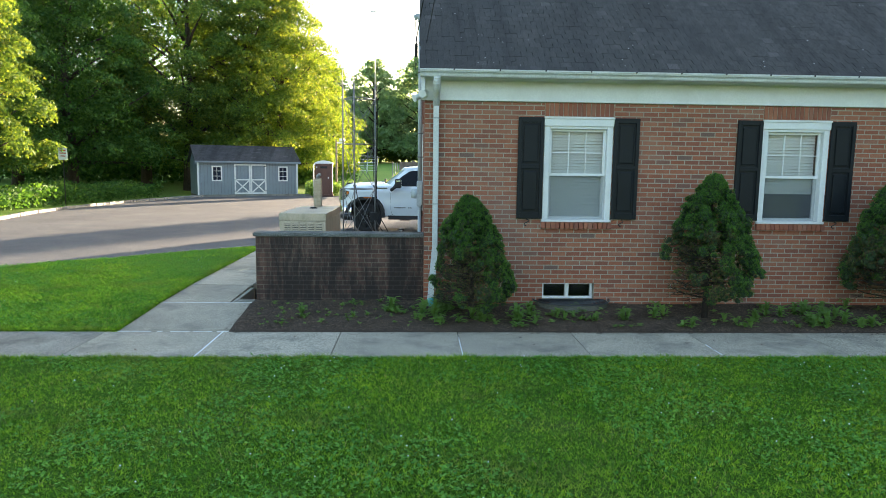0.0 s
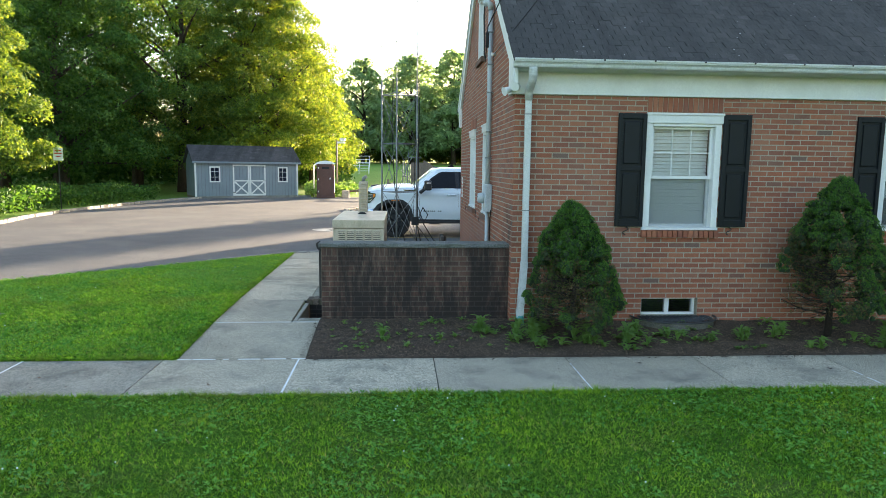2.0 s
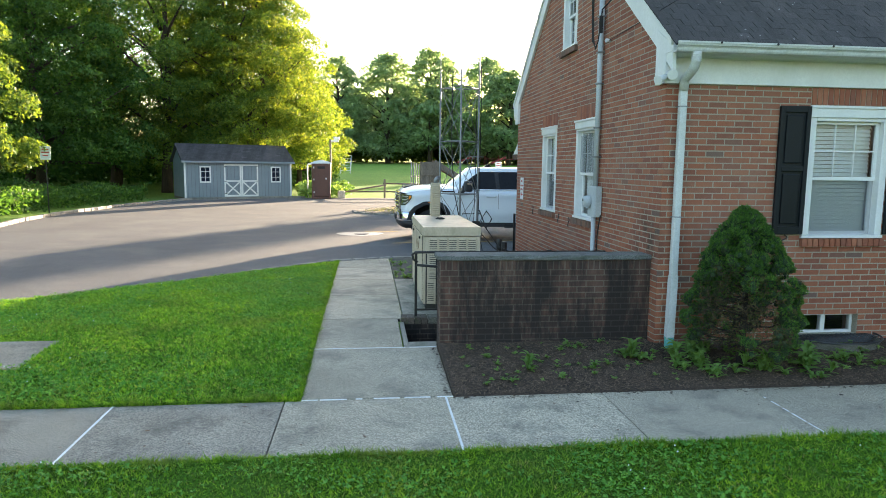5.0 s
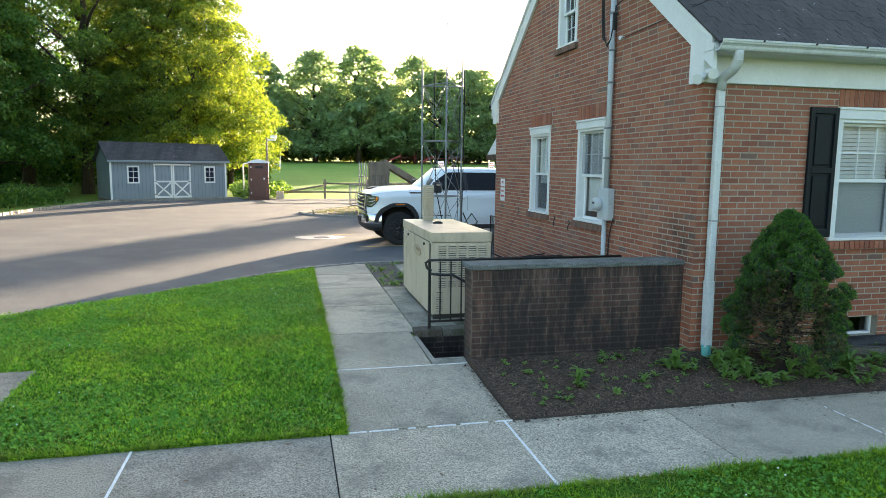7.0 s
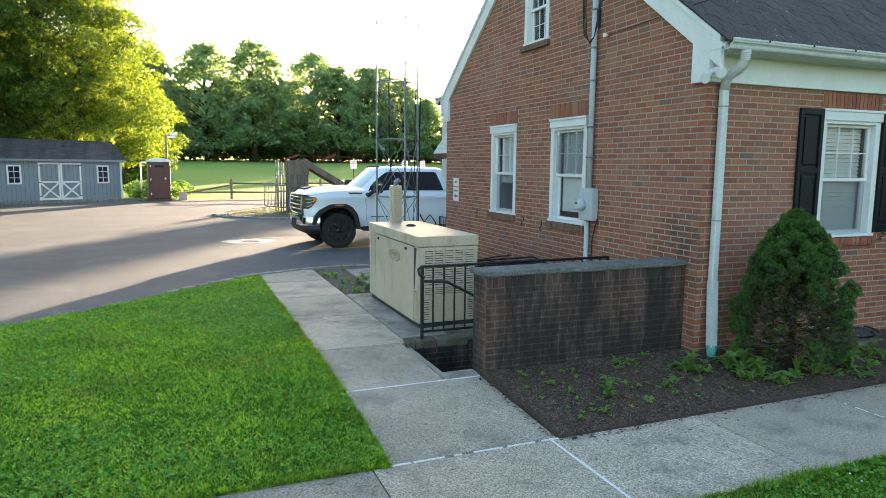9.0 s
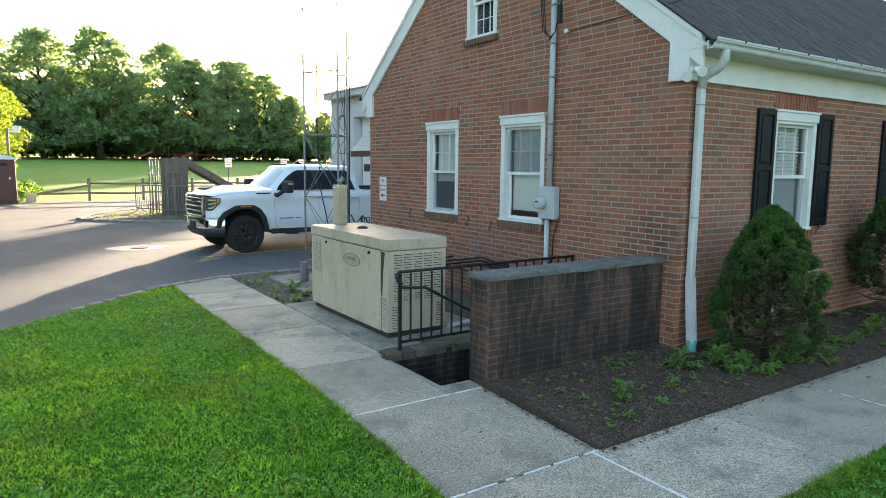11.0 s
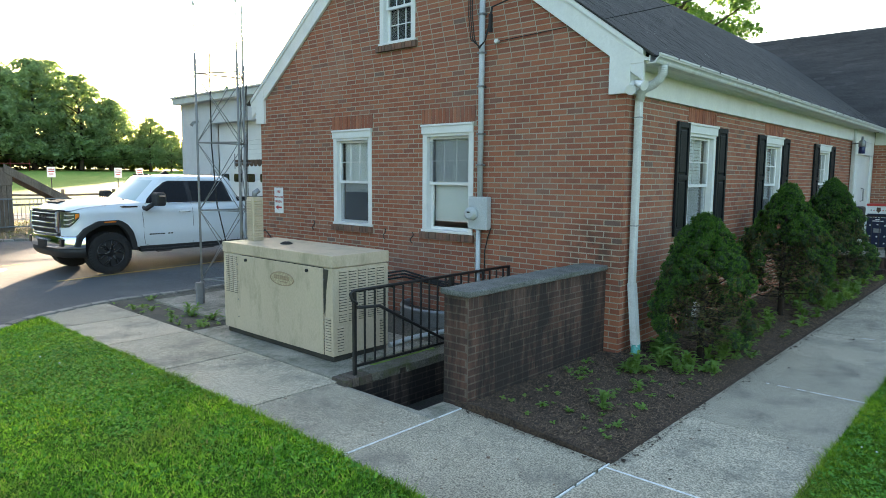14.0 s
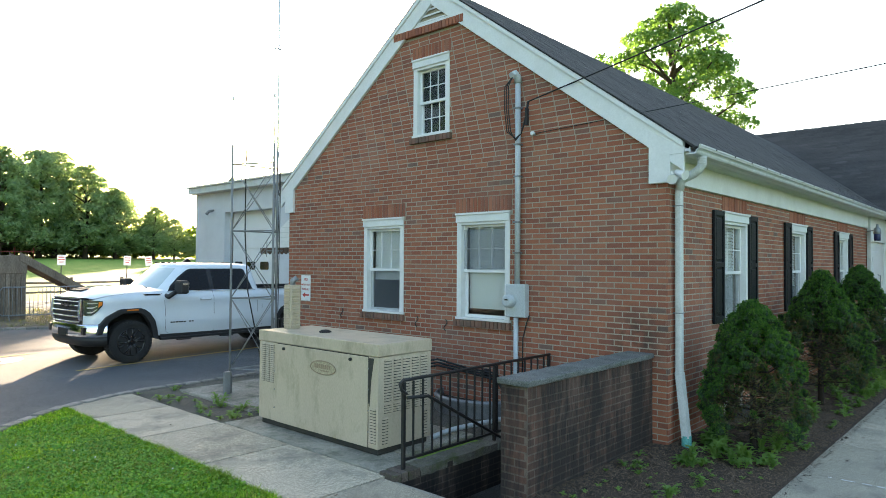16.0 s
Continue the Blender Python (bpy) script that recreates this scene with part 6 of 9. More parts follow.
def crown_lobes(h0, h1, width, n, seed, top=0.35, spray=0.2):
    """Flat sprays in tiers round the trunk: most near the crown's skin, some deep inside, the outline uneven."""
    r = random.Random(seed)
    bulge = [(r.uniform(0, 6.28), r.uniform(0.1, 0.9), r.uniform(-0.28, 0.3)) for _ in range(9)]
    out = []
    for i in range(n):
        t = (i + 0.5) / n
        z = h0 + (h1 - h0) * t
        a = i * 2.39996 + r.uniform(-0.6, 0.6)
        reach = width * (math.sin(math.pi * (0.16 + 0.84 * t) ** 0.85) ** 0.6 * (1 - top * t) + 0.08)
        for ba, bt, bs in bulge:
            reach *= 1 + bs * math.exp(-((t - bt) / 0.16) ** 2) * max(0, math.cos(a - ba)) ** 2
        rr = reach * (1 - 0.6 * r.random() ** 2.1)
        s = width * spray * r.uniform(0.65, 1.45) * (1 - 0.3 * t)
        out.append((rr * math.cos(a), rr * math.sin(a), z + r.uniform(-0.25, 0.25), s * r.uniform(0.85, 1.25), s * r.uniform(0.85, 1.25), s * r.uniform(0.42, 0.7)))
    return out


def tree(name, x, y, h, width, leaf, count, size, seed, label, lobes=26, z=None, group="", low=0.12, spray=0.2):
    zb = float(ground_z(x, y)) - 0.06 if z is None else z
    th = thing(name, pose(x, y, zb), label, "tree", group)
    r = random.Random(seed)
    lob = crown_lobes(h * low + width * 0.2, h * 0.95, width, lobes, seed, spray=spray)
    bm = bmesh.new()
    base = max(h * 0.022, 0.08)
    tube(bm, [(0, 0, 0), (0.05 * h * 0.1, 0, h * 0.15), (r.uniform(-0.02, 0.02) * h, r.uniform(-0.02, 0.02) * h, h * 0.45), (r.uniform(-0.03, 0.03) * h, 0, h * 0.85)], base, 9, base * 0.25)
    for lx, ly, lz, *_ in lob[:: max(1, len(lob) // 26)]:
        s = max(lz - math.hypot(lx, ly) * 0.7, h * 0.12)
        tube(bm, [(0, 0, s), (lx * 0.45, ly * 0.45, s + (lz - s) * 0.55), (lx, ly, lz)], base * 0.36, 6, base * 0.08)
    part("trunk", bm, bark, th, "furrowed grey-brown trunk with limbs")
    v, f = leaves_on(lob, count, size, seed)
    ob = new("crown", raw_mesh("crown", v, f, leaf))
    ob.parent = th
    return th


# the wood at the edge of the lot
WOOD = [(-24.0, 36.0, 15, 5.0, 1, leaf_dark, 45000, 0.15), (-21.8, 43.0, 17, 5.5, 2, leaf_dark, 76000, 0.145), (-16.6, 49.0, 18, 5.6, 3, leaf_mid, 82000, 0.135), (-12.6, 50.5, 17.5, 5.0, 4, leaf_sunlit, 82000, 0.135),
        (-27.0, 46.0, 19, 6.0, 5, leaf_dark, 26000, 0.22), (-22.0, 55.0, 21, 6.5, 6, leaf_dark, 30000, 0.22), (-29.0, 57.0, 22, 6.5, 7, leaf_dark, 26000, 0.24)]
for x, y, h, w, k, leaf, count, size in WOOD:
    tree("tree", x, y, h, w, leaf, count, size, 100 + k, "tall dark green broadleaf tree at the wood's edge" if leaf != leaf_sunlit else "tall broadleaf tree with sunlit yellow-green leaves at the wood's edge", group="trees of the wood", lobes=250, low=0.06, spray=0.17)
tree("tree", -10.3, 51.0, 16.0, 4.9, leaf_sunlit, 70000, 0.135, 131, "broadleaf tree with sunlit yellow-green leaves behind the shed", lobes=230, low=0.08, spray=0.17)
tree("tree", -8.6, 56.5, 11.5, 3.6, leaf_sunlit, 28000, 0.14, 132, "smaller yellow-green broadleaf tree beside the field", lobes=130, low=0.08)
tree("tree", -19.6, 28.9, 11.5, 3.6, leaf_mid, 56000, 0.11, 133, "yellow-green broadleaf tree leaning over the lot's edge", lobes=190, low=0.1, spray=0.17)
tree("tree", 30.0, 22.0, 17.8, 4.3, leaf_fresh, 17000, 0.21, 141, "fresh green broadleaf tree rising behind the roof", lobes=80, low=0.48)
# trees beyond the playing field
r_far = random.Random(5)
FAR = [(-15, 99, 14.5), (-8, 104, 15.5), (-0.5, 108, 17.5), (6, 106, 17.8), (12, 110, 12.8), (18, 104, 14.6), (24, 109, 15.6), (29, 106, 13.6), (33.5, 107, 10.8), (38, 104, 8.2), (42, 106, 6.6), (46, 104, 6), (51, 104, 5.5), (57, 104, 5.5), (-22, 96, 19), (27, 112, 16), (35.5, 111, 10.5), (40.5, 110, 7.6), (15, 107, 17)]
SPREAD = 1.45  # how much farther the line stands than the plan of it above


def far_at(x, y): return -5 + (x + 5) * SPREAD, 4 + (y - 4) * SPREAD


FAR = [(*far_at(x, y), h * SPREAD) for x, y, h in FAR]
far_tree = tree("tree", FAR[0][0], FAR[0][1], 23.2, 7.8, leaf_hazed, 11500, 0.55, 151, "green broadleaf tree in the line beyond the field", group="trees beyond the field", lobes=170, low=0.03, spray=0.22)
far_tree_b = tree("tree", FAR[1][0], FAR[1][1], 23.2, 7.0, leaf_hazed, 11500, 0.55, 152, "green broadleaf tree in the line beyond the field", group="trees beyond the field", lobes=160, low=0.1, spray=0.22)
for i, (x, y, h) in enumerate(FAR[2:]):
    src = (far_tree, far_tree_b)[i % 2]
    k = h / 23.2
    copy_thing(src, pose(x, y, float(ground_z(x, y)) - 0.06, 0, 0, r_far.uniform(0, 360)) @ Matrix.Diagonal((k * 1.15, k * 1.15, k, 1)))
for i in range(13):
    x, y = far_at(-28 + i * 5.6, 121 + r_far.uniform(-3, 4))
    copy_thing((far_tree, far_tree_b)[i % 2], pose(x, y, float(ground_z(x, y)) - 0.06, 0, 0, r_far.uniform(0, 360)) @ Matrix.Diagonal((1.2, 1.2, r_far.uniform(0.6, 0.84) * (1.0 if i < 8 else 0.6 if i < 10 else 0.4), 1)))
# unseen narrow trees, added only so their shadows band the parking lot
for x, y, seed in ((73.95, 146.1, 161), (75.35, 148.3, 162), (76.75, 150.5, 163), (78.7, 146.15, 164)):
    tree("tree", x, y, 20.4, 1.75 if seed < 164 else 0.95, leaf_hazed, 15000, 0.5, seed, "tall narrow tree, unseen, added to shade bands of the lot", lobes=90, low=0.02, spray=0.3)


def bleachers():
    th = thing("bleachers", pose(-7.93, 87.9, float(ground_z(0, 87.9)) - 0.05) @ Matrix.Scale(1.126, 4), "small white metal bleachers at the edge of the playing field", "bleachers")
    for k in range(4):
        bm = bmesh.new()
        box(bm, 0, 2.4, k * 0.6, k * 0.6 + 0.28, 0.35 + k * 0.3, 0.40 + k * 0.3, 0.01)
        part("plank", bm, white_paint, th)
    for x in (0.1, 1.2, 2.3):
        bm = bmesh.new()
        tube(bm, [(x, 0.1, 0), (x, 0.1, 0.36), (x, 2.0, 1.3), (x, 2.0, 0)], 0.035, 6)
        part("frame", bm, white_paint, th)
    for z in (0.75, 1.1, 1.5):
        bm = bmesh.new()
        tube(bm, [(0, 0.0, z - 0.3), (0, 2.1, z + 0.6), (2.4, 2.1, z + 0.6), (2.4, 0.0, z - 0.3)], 0.03, 6)
        part("guard_rail", bm, white_paint, th)


bleachers()

# ---- pickup truck ----
car_paint = surface("white_car_paint", (0.72, 0.77, 0.82), (0.69, 0.74, 0.79), 1.5, 30.0, 0.25, 0.0, grain=0.02, coat=0.6)
chrome = surface("chrome", (0.86, 0.89, 0.94), (0.80, 0.83, 0.88), 4.0, 60.0, 0.12, 0.0, metal=1.0, grain=0.02)
tyre_mat = surface("tyre_rubber", (0.013, 0.013, 0.014), (0.022, 0.022, 0.022), 8.0, 60.0, 0.85, 0.4, grain=0.3)
black_gloss = surface("black_gloss", (0.008, 0.008, 0.009), (0.014, 0.014, 0.015), 5.0, 60.0, 0.25, 0.0)
trim_black = surface("black_trim", (0.016, 0.016, 0.017), (0.022, 0.022, 0.024), 5.0, 90.0, 0.6, 0.15)
lamp_clear = surface("lamp_lens", (0.045, 0.048, 0.054), (0.035, 0.038, 0.043), 2.0, 5.0, 0.08, 0.0, metal=0.0, grain=0.0, spec=0.9, coat=1.0)
lamp_silver = surface("lamp_reflector", (0.75, 0.77, 0.8), (0.65, 0.67, 0.7), 6.0, 60.0, 0.2, 0.0, metal=0.7, grain=0.05)
amber = surface("amber_lens", (0.75, 0.22, 0.02), (0.65, 0.16, 0.02), 10.0, 60.0, 0.25, 0.0)


def wheel(parent, x, y, out):
    """Wheel with a knobbly tyre and a black spoked rim; out is -1 or 1, the way it faces along y."""
    R, W = 0.425, 0.28
    bm = bmesh.new()
    lathe(bm, [(0.262, -W / 2 + 0.012), (0.30, -W / 2), (R - 0.075, -W / 2 - 0.004), (R - 0.018, -W / 2 + 0.012), (R - 0.009, -W / 2 + 0.045), (R - 0.006, 0), (R - 0.009, W / 2 - 0.045), (R - 0.018, W / 2 - 0.012),
               (R - 0.075, W / 2 + 0.004), (0.30, W / 2), (0.262, W / 2 - 0.012)], 44, "y")
    for k in range(44):
        a = 2 * math.pi * k / 44
        for s in (-1, 1):
            vs = box(bm, -0.024, 0.024, 0.02 if s > 0 else -W / 2 + 0.012, W / 2 - 0.012 if s > 0 else -0.02, R - 0.02, R - 0.002)
            vs += box(bm, -0.014, 0.014, s * (W / 2) - 0.006, s * (W / 2) + 0.004, R - 0.06, R - 0.02)
            m = Matrix.Rotation(a + (0.1 if s > 0 else 0.0), 4, "Y")
            for v in vs: v.co = m @ v.co
    wh = part("wheel", bm, tyre_mat, parent, "black off-road tyre on a black rim", pose(x, y, R))
    f = out * W / 2
    bm = bmesh.new()
    lathe(bm, [(0.262, f * 0.3), (0.275, f * 0.98), (0.262, f * 1.02), (0.248, f * 0.86), (0.236, f * 0.35), (0.05, f * 0.3)], 44, "y")
    part("rim", bm, black_gloss, wh)
    for k in range(6):
        bm = bmesh.new()
        a = 2 * math.pi * k / 6 + 0.2
        for da in (-0.27, 0.27):
            p, q = Vector((0.06 * math.cos(a), f * 0.86, 0.06 * math.sin(a))), Vector((0.16 * math.cos(a + da * 0.55), f * 0.9, 0.16 * math.sin(a + da * 0.55)))
            e = Vector((0.252 * math.cos(a + da), f * 0.92, 0.252 * math.sin(a + da)))
            tube(bm, [p, q, e], 0.021, 6, 0.015)
        c = Vector((0.17 * math.cos(a), f * 0.9, 0.17 * math.sin(a)))
        tube(bm, [c, c * 1.0 + Vector((0.075 * math.cos(a), f * 0.02, 0.075 * math.sin(a)))], 0.012, 6)
        part("spoke", bm, black_gloss, wh)
    bm = bmesh.new()
    lathe(bm, [(0.075, f * 0.4), (0.075, f * 0.92), (0.055, f * 1.0), (0.02, f * 1.02)], 20, "y")
    part("hub", bm, black_gloss, wh)
    for k in range(8):
        bm = bmesh.new()
        a = 2 * math.pi * k / 8
        lathe(bm, [(0.011, f * 0.85), (0.011, f * 0.97)], 6, "y", (0.1 * math.cos(a), 0, 0.1 * math.sin(a)))
        part("lug_nut", bm, chrome, wh)


FRONT_PLAN = [(-1.0, 0.0), (-0.995, 0.3), (-0.975, 0.56), (-0.945, 0.70), (-0.90, 0.80), (-0.83, 0.88), (-0.74, 0.935), (-0.62, 0.968), (-0.45, 0.985), (-0.2, 0.995)]
FLARE_OUT = [(-0.665, 0.60), (-0.615, 0.78), (-0.49, 0.935), (-0.25, 1.06), (-0.18, 1.075), (0.17, 1.078), (0.24, 1.055), (0.36, 0.975), (0.465, 0.82), (0.52, 0.60), (0.535, 0.46)]
FLARE_IN = [(0.43, 0.46), (0.405, 0.60), (0.36, 0.76), (0.285, 0.88), (0.19, 0.965), (0.14, 0.985), (-0.16, 0.985), (-0.21, 0.97), (-0.41, 0.865), (-0.515, 0.74), (-0.565, 0.60)]
AXLES = (-0.07, 3.96)


def grid_bm(rows, smooth=True):
    """A skin over rows of points, all of one length."""
    bm = bmesh.new()
    vs = [[bm.verts.new(p) for p in r] for r in rows]
    for a, b in zip(vs, vs[1:]):
        for i in range(len(a) - 1): bm.faces.new((a[i], a[i + 1], b[i + 1], b[i])).smooth = smooth
    return bm


def truck():
    th = thing("pickup_truck", pose(-1.416, 20.622, lot_z, 0, 0, 2.5), "white crew-cab pickup truck with chrome grille and black wheels", "pickup truck")
    rocker = 0.50

    def belt(x):  # the shoulder: along the hood's edge, then the window line and the bed rail
        return float(np.interp(x, (-1.0, -0.8, -0.56, -0.2, 0.3, 0.7, 3.2, 5.4), (1.20, 1.275, 1.325, 1.362, 1.388, 1.392, 1.395, 1.40)))

    def low(x):
        if x < -0.66: return 0.80
        z = rocker
        for ax in AXLES:
            px, pz = [p[0] + ax for p in FLARE_OUT], [p[1] for p in FLARE_OUT]
            if px[0] <= x <= px[-1]: z = max(z, float(np.interp(x, px, pz)) - 0.03)
        return z

    def tumble(x, z):  # how far the flank draws in at a height
        t = 0.0
        if z > 1.24: t += 0.42 * (z - 1.24) + 1.4 * (z - 1.24) ** 2
        elif z > 0.9: t += 0.012 * math.sin((z - 0.9) / 0.34 * math.pi)
        if z < 0.72: t += 0.26 * (0.72 - z)
        return t

    # flanks: fender, doors and bed side in one skin each
    xs = sorted({*np.arange(-0.2, 5.36, 0.06).round(3), 5.36})
    plan = FRONT_PLAN[3:-1] + [(x, 0.995 + 0.005 * math.sin(min(max(x, 0), 5) * 0.63)) for x in xs]
    for s in (-1, 1):
        rows = []
        for x, y in plan:
            a, b = low(x), belt(x)
            rows.append([(x + 0.06 * max(0, z - 1.1) * (1 if x < -0.6 else 0), s * (y - tumble(x, z)), z) for z in (a + (b - a) * k / 12 for k in range(13))])
        part("flank", grid_bm(rows), car_paint, th)

    # hood with a raised centre
    rows = []
    for k in range(11):
        v = k / 10
        row = []
        for i in range(-12, 13):
            u = i / 12
            y = 0.9 * u
            xf = float(np.interp(abs(y), [p[1] for p in FRONT_PLAN], [p[0] for p in FRONT_PLAN])) + 0.03
            xc = 0.36 + 0.34 * abs(u) ** 2
            x = xf + (xc - xf) * v
            crown = float(np.interp(x, (-1.0, -0.9, -0.6, -0.1, 0.4), (1.27, 1.36, 1.435, 1.478, 1.495)))
            side = belt(x) + 0.004
            z = side + (crown - side) * (1 - abs(u) ** 3.2) + (0.016 if abs(u) < 0.5 and 0.04 < v else 0)
            row.append((x, y * (1 - 0.02 * (1 - v)), z))
        rows.append(row)
    part("hood", grid_bm(rows), car_paint, th, "white hood with a raised centre")
    bm = bmesh.new()
    prism(bm, [(-0.80, 1.405), (-0.55, 1.467), (-0.55, 1.474), (-0.80, 1.435)], -0.26, 0.26, "y")
    part("hood_scoop", bm, trim_black, th)

    # cab: rings from the belt up to a crowned roof
    def ring(t, inset=0.0, lift=0.0):
        z = 1.385 + 0.515 * t + lift
        h = 0.925 - 0.175 * t - inset
        xa, xb = 0.64 + 0.50 * t + inset * 0.9, 2.95 - 0.12 * t - inset
        bow = 0.30 - 0.13 * t
        pts = [(xa - bow * (1 - (k / 6) ** 2), h * 0.94 * k / 6, z) for k in range(7)]
        pts += [(xa + 0.05, h, z), (1.2 + 0.3 * t, h, z), (2.0, h, z), (xb - 0.16, h, z), (xb - 0.05, h - 0.04, z), (xb, h - 0.16, z), (xb + 0.015, 0.3, z)]
        return pts + [(x, -y, zz) for x, y, zz in pts[::-1][:-1]]
    rings = [ring(t) for t in (0.0, 0.25, 0.5, 0.75, 0.92, 1.0)] + [ring(1.0, i, l) for i, l in ((0.022, 0.026), (0.06, 0.05), (0.14, 0.07), (0.3, 0.085), (0.5, 0.092))]
    bm = grid_bm([r + r[:1] for r in rings])
    bmesh.ops.remove_doubles(bm, verts=bm.verts[:], dist=0.0005)
    bm.verts.ensure_lookup_table()
    top = [v for v in bm.verts if v.co.z > 1.99]
    bmesh.ops.contextual_create(bm, geom=top)
    part("cab", bm, car_paint, th)

    def flank(x, z, s, out=0.0):
        t = (z - 1.385) / 0.515
        return (x, s * (0.925 - 0.175 * t + out), z)

    def panel(name, pts, s, mat, out):
        bm = bmesh.new()
        bm.faces.new([bm.verts.new(flank(x, z, s, out)) for x, z in pts])
        return part(name, bm, mat, th)

    for s in (-1, 1):
        panel("window_surround", ((0.70, 1.392), (2.73, 1.392), (2.71, 1.47), (2.58, 1.835), (2.53, 1.858), (1.27, 1.858), (1.17, 1.825), (0.96, 1.685), (0.75, 1.49)), s, black_gloss, 0.004)
        panel("side_window", ((0.78, 1.402), (1.66, 1.402), (1.63, 1.838), (1.29, 1.838), (1.18, 1.80), (0.985, 1.665), (0.81, 1.50)), s, tinted_glass_car, 0.009)
        panel("side_window", ((1.77, 1.402), (2.68, 1.402), (2.66, 1.47), (2.545, 1.82), (2.51, 1.838), (1.74, 1.838)), s, tinted_glass_car, 0.009)
        bm = bmesh.new()
        tube(bm, [flank(0.68, 1.392, s, 0.008), flank(2.75, 1.392, s, 0.008)], 0.009, 6)
        part("window_trim", bm, chrome, th)

        def skin_line(name, pts, r, mat, out=0.002):
            bm = bmesh.new()
            tube(bm, [(x, s * (0.999 - tumble(x, z) + out), z) for x, z in pts], r, 5)
            return part(name, bm, mat, th)
        skin_line("door_seam", [(0.56, 1.36), (0.60, 1.2), (0.62, 1.0), (0.62, 0.7), (0.66, 0.56), (0.76, 0.515)], 0.0035, trim_black)
        skin_line("door_seam", [(1.71, 1.38), (1.71, 1.24), (1.72, 0.9), (1.73, 0.515)], 0.0035, trim_black)
        skin_line("door_seam", [(2.78, 1.38), (2.83, 1.2), (2.83, 0.9), (2.83, 0.515)], 0.0035, trim_black)
        skin_line("bed_seam", [(2.955, 1.39), (2.955, 1.0), (2.955, 0.56)], 0.006, trim_black)
        for x in (1.52, 2.62):
            bm = bmesh.new()
            yy = 0.985
            tube(bm, [(x - 0.12, s * yy, 1.205), (x - 0.09, s * (yy + 0.03), 1.21), (x + 0.09, s * (yy + 0.03), 1.21), (x + 0.12, s * yy, 1.205)], 0.021, 8)
            part("door_handle", bm, car_paint, th)
        # towing mirror: black body, bright cap, arm
        bm = bmesh.new()
        tube(bm, [(0.66, s * 0.93, 1.30), (0.64, s * 1.08, 1.285), (0.78, s * 1.14, 1.40)], 0.05, 8)
        box(bm, 0.74, 0.93, s * 1.09 if s > 0 else -1.37, 1.37 if s > 0 else -1.09, 1.345, 1.62, 0.04)
        mi = part("mirror", bm, trim_black, th, "large black towing mirror")
        bm = bmesh.new()
        box(bm, 0.78, 0.90, s * 1.37 if s > 0 else -1.376, 1.376 if s > 0 else -1.37, 1.53, 1.575, 0.002)
        part("indicator", bm, chrome, mi)
        bm = bmesh.new()
        for z0, z1 in ((1.375, 1.46), (1.475, 1.59)):
            box(bm, 0.928, 0.936, s * 1.12 if s > 0 else -1.34, 1.34 if s > 0 else -1.12, z0, z1, 0.002)
        part("mirror_glass", bm, chrome, mi)
        # squared black wheel-arch flares and their amber markers
        for ax in AXLES:
            bm = bmesh.new()
            o, i_ = [(x + ax, z) for x, z in FLARE_OUT], [(x + ax, z) for x, z in FLARE_IN]
            y0, y1 = (0.90, 1.03) if s > 0 else (-1.03, -0.90)
            prism(bm, o + i_, y0, y1, "y", 0.008)
            part("wheel_flare", bm, trim_black, th, "black squared wheel-arch flare")
        bm = bmesh.new()
        box(bm, AXLES[0] - 0.11, AXLES[0] + 0.12, s * 1.026 if s > 0 else -1.036, 1.036 if s > 0 else -1.026, 1.035, 1.06, 0.003)
        part("side_marker", bm, amber, th)
        bm = bmesh.new()
        box(bm, 0.55, 3.15, s * 0.86 if s > 0 else -0.98, 0.98 if s > 0 else -0.86, 0.40, 0.455, 0.018)
        for x in (0.9, 1.9, 2.7): box(bm, x, x + 0.3, s * 0.9 if s > 0 else -1.0, 1.0 if s > 0 else -0.9, 0.375, 0.40, 0.006)
        part("side_step", bm, trim_black, th, "black side step")
        bm = bmesh.new()
        box(bm, 0.54, 3.2, s * 0.8 if s > 0 else -0.945, 0.945 if s > 0 else -0.8, 0.455, 0.53)
        part("sill", bm, trim_black, th)
        # fender badge, door lettering as plain bars
        bm = bmesh.new()
        prism(bm, [(0.20, 1.318), (0.52, 1.318), (0.52, 1.352), (0.16, 1.352)], s * 0.955, s * 0.97, "y")
        fb = part("fender_badge", bm, chrome, th, "chrome fender badge with dark inlay")
        bm = bmesh.new()
        prism(bm, [(0.22, 1.324), (0.51, 1.324), (0.51, 1.346), (0.20, 1.346)], s * 0.9705, s * 0.973, "y")
        part("inlay", bm, black_gloss, fb)
        for k in range(9):
            if k == 6: continue
            bm = bmesh.new()
            x = 0.73 + k * 0.058
            box(bm, x, x + 0.043, s * 0.998 if s > 0 else -1.006, 1.006 if s > 0 else -0.998, 0.742, 0.768)
            part("lettering_bar", bm, trim_black, th)
        wheel(th, AXLES[0], s * 0.87, s), wheel(th, AXLES[1], s * 0.87, s)

        # headlight wrapping round the corner: dark lens, bright light bars, amber end
        def nose(y_or_x, z, out):
            """A point on the nose's skin by its station along the plan."""
            x, y = y_or_x
            return (x - out * 0.7 + 0.06 * max(0, z - 1.1), s * (y + out * 0.7 - tumble(x, z) * 0.7), z)
        wrap = [(-0.945, 0.70), (-0.90, 0.80), (-0.83, 0.88), (-0.74, 0.935), (-0.64, 0.965)]
        tops, lows = (1.262, 1.262, 1.258, 1.25, 1.24), (0.965, 0.965, 0.97, 1.04, 1.15)
        rows = [[nose(p, lo + (hi - lo) * k / 3, 0.012) for k in range(4)] for p, lo, hi in zip(wrap, lows, tops)]
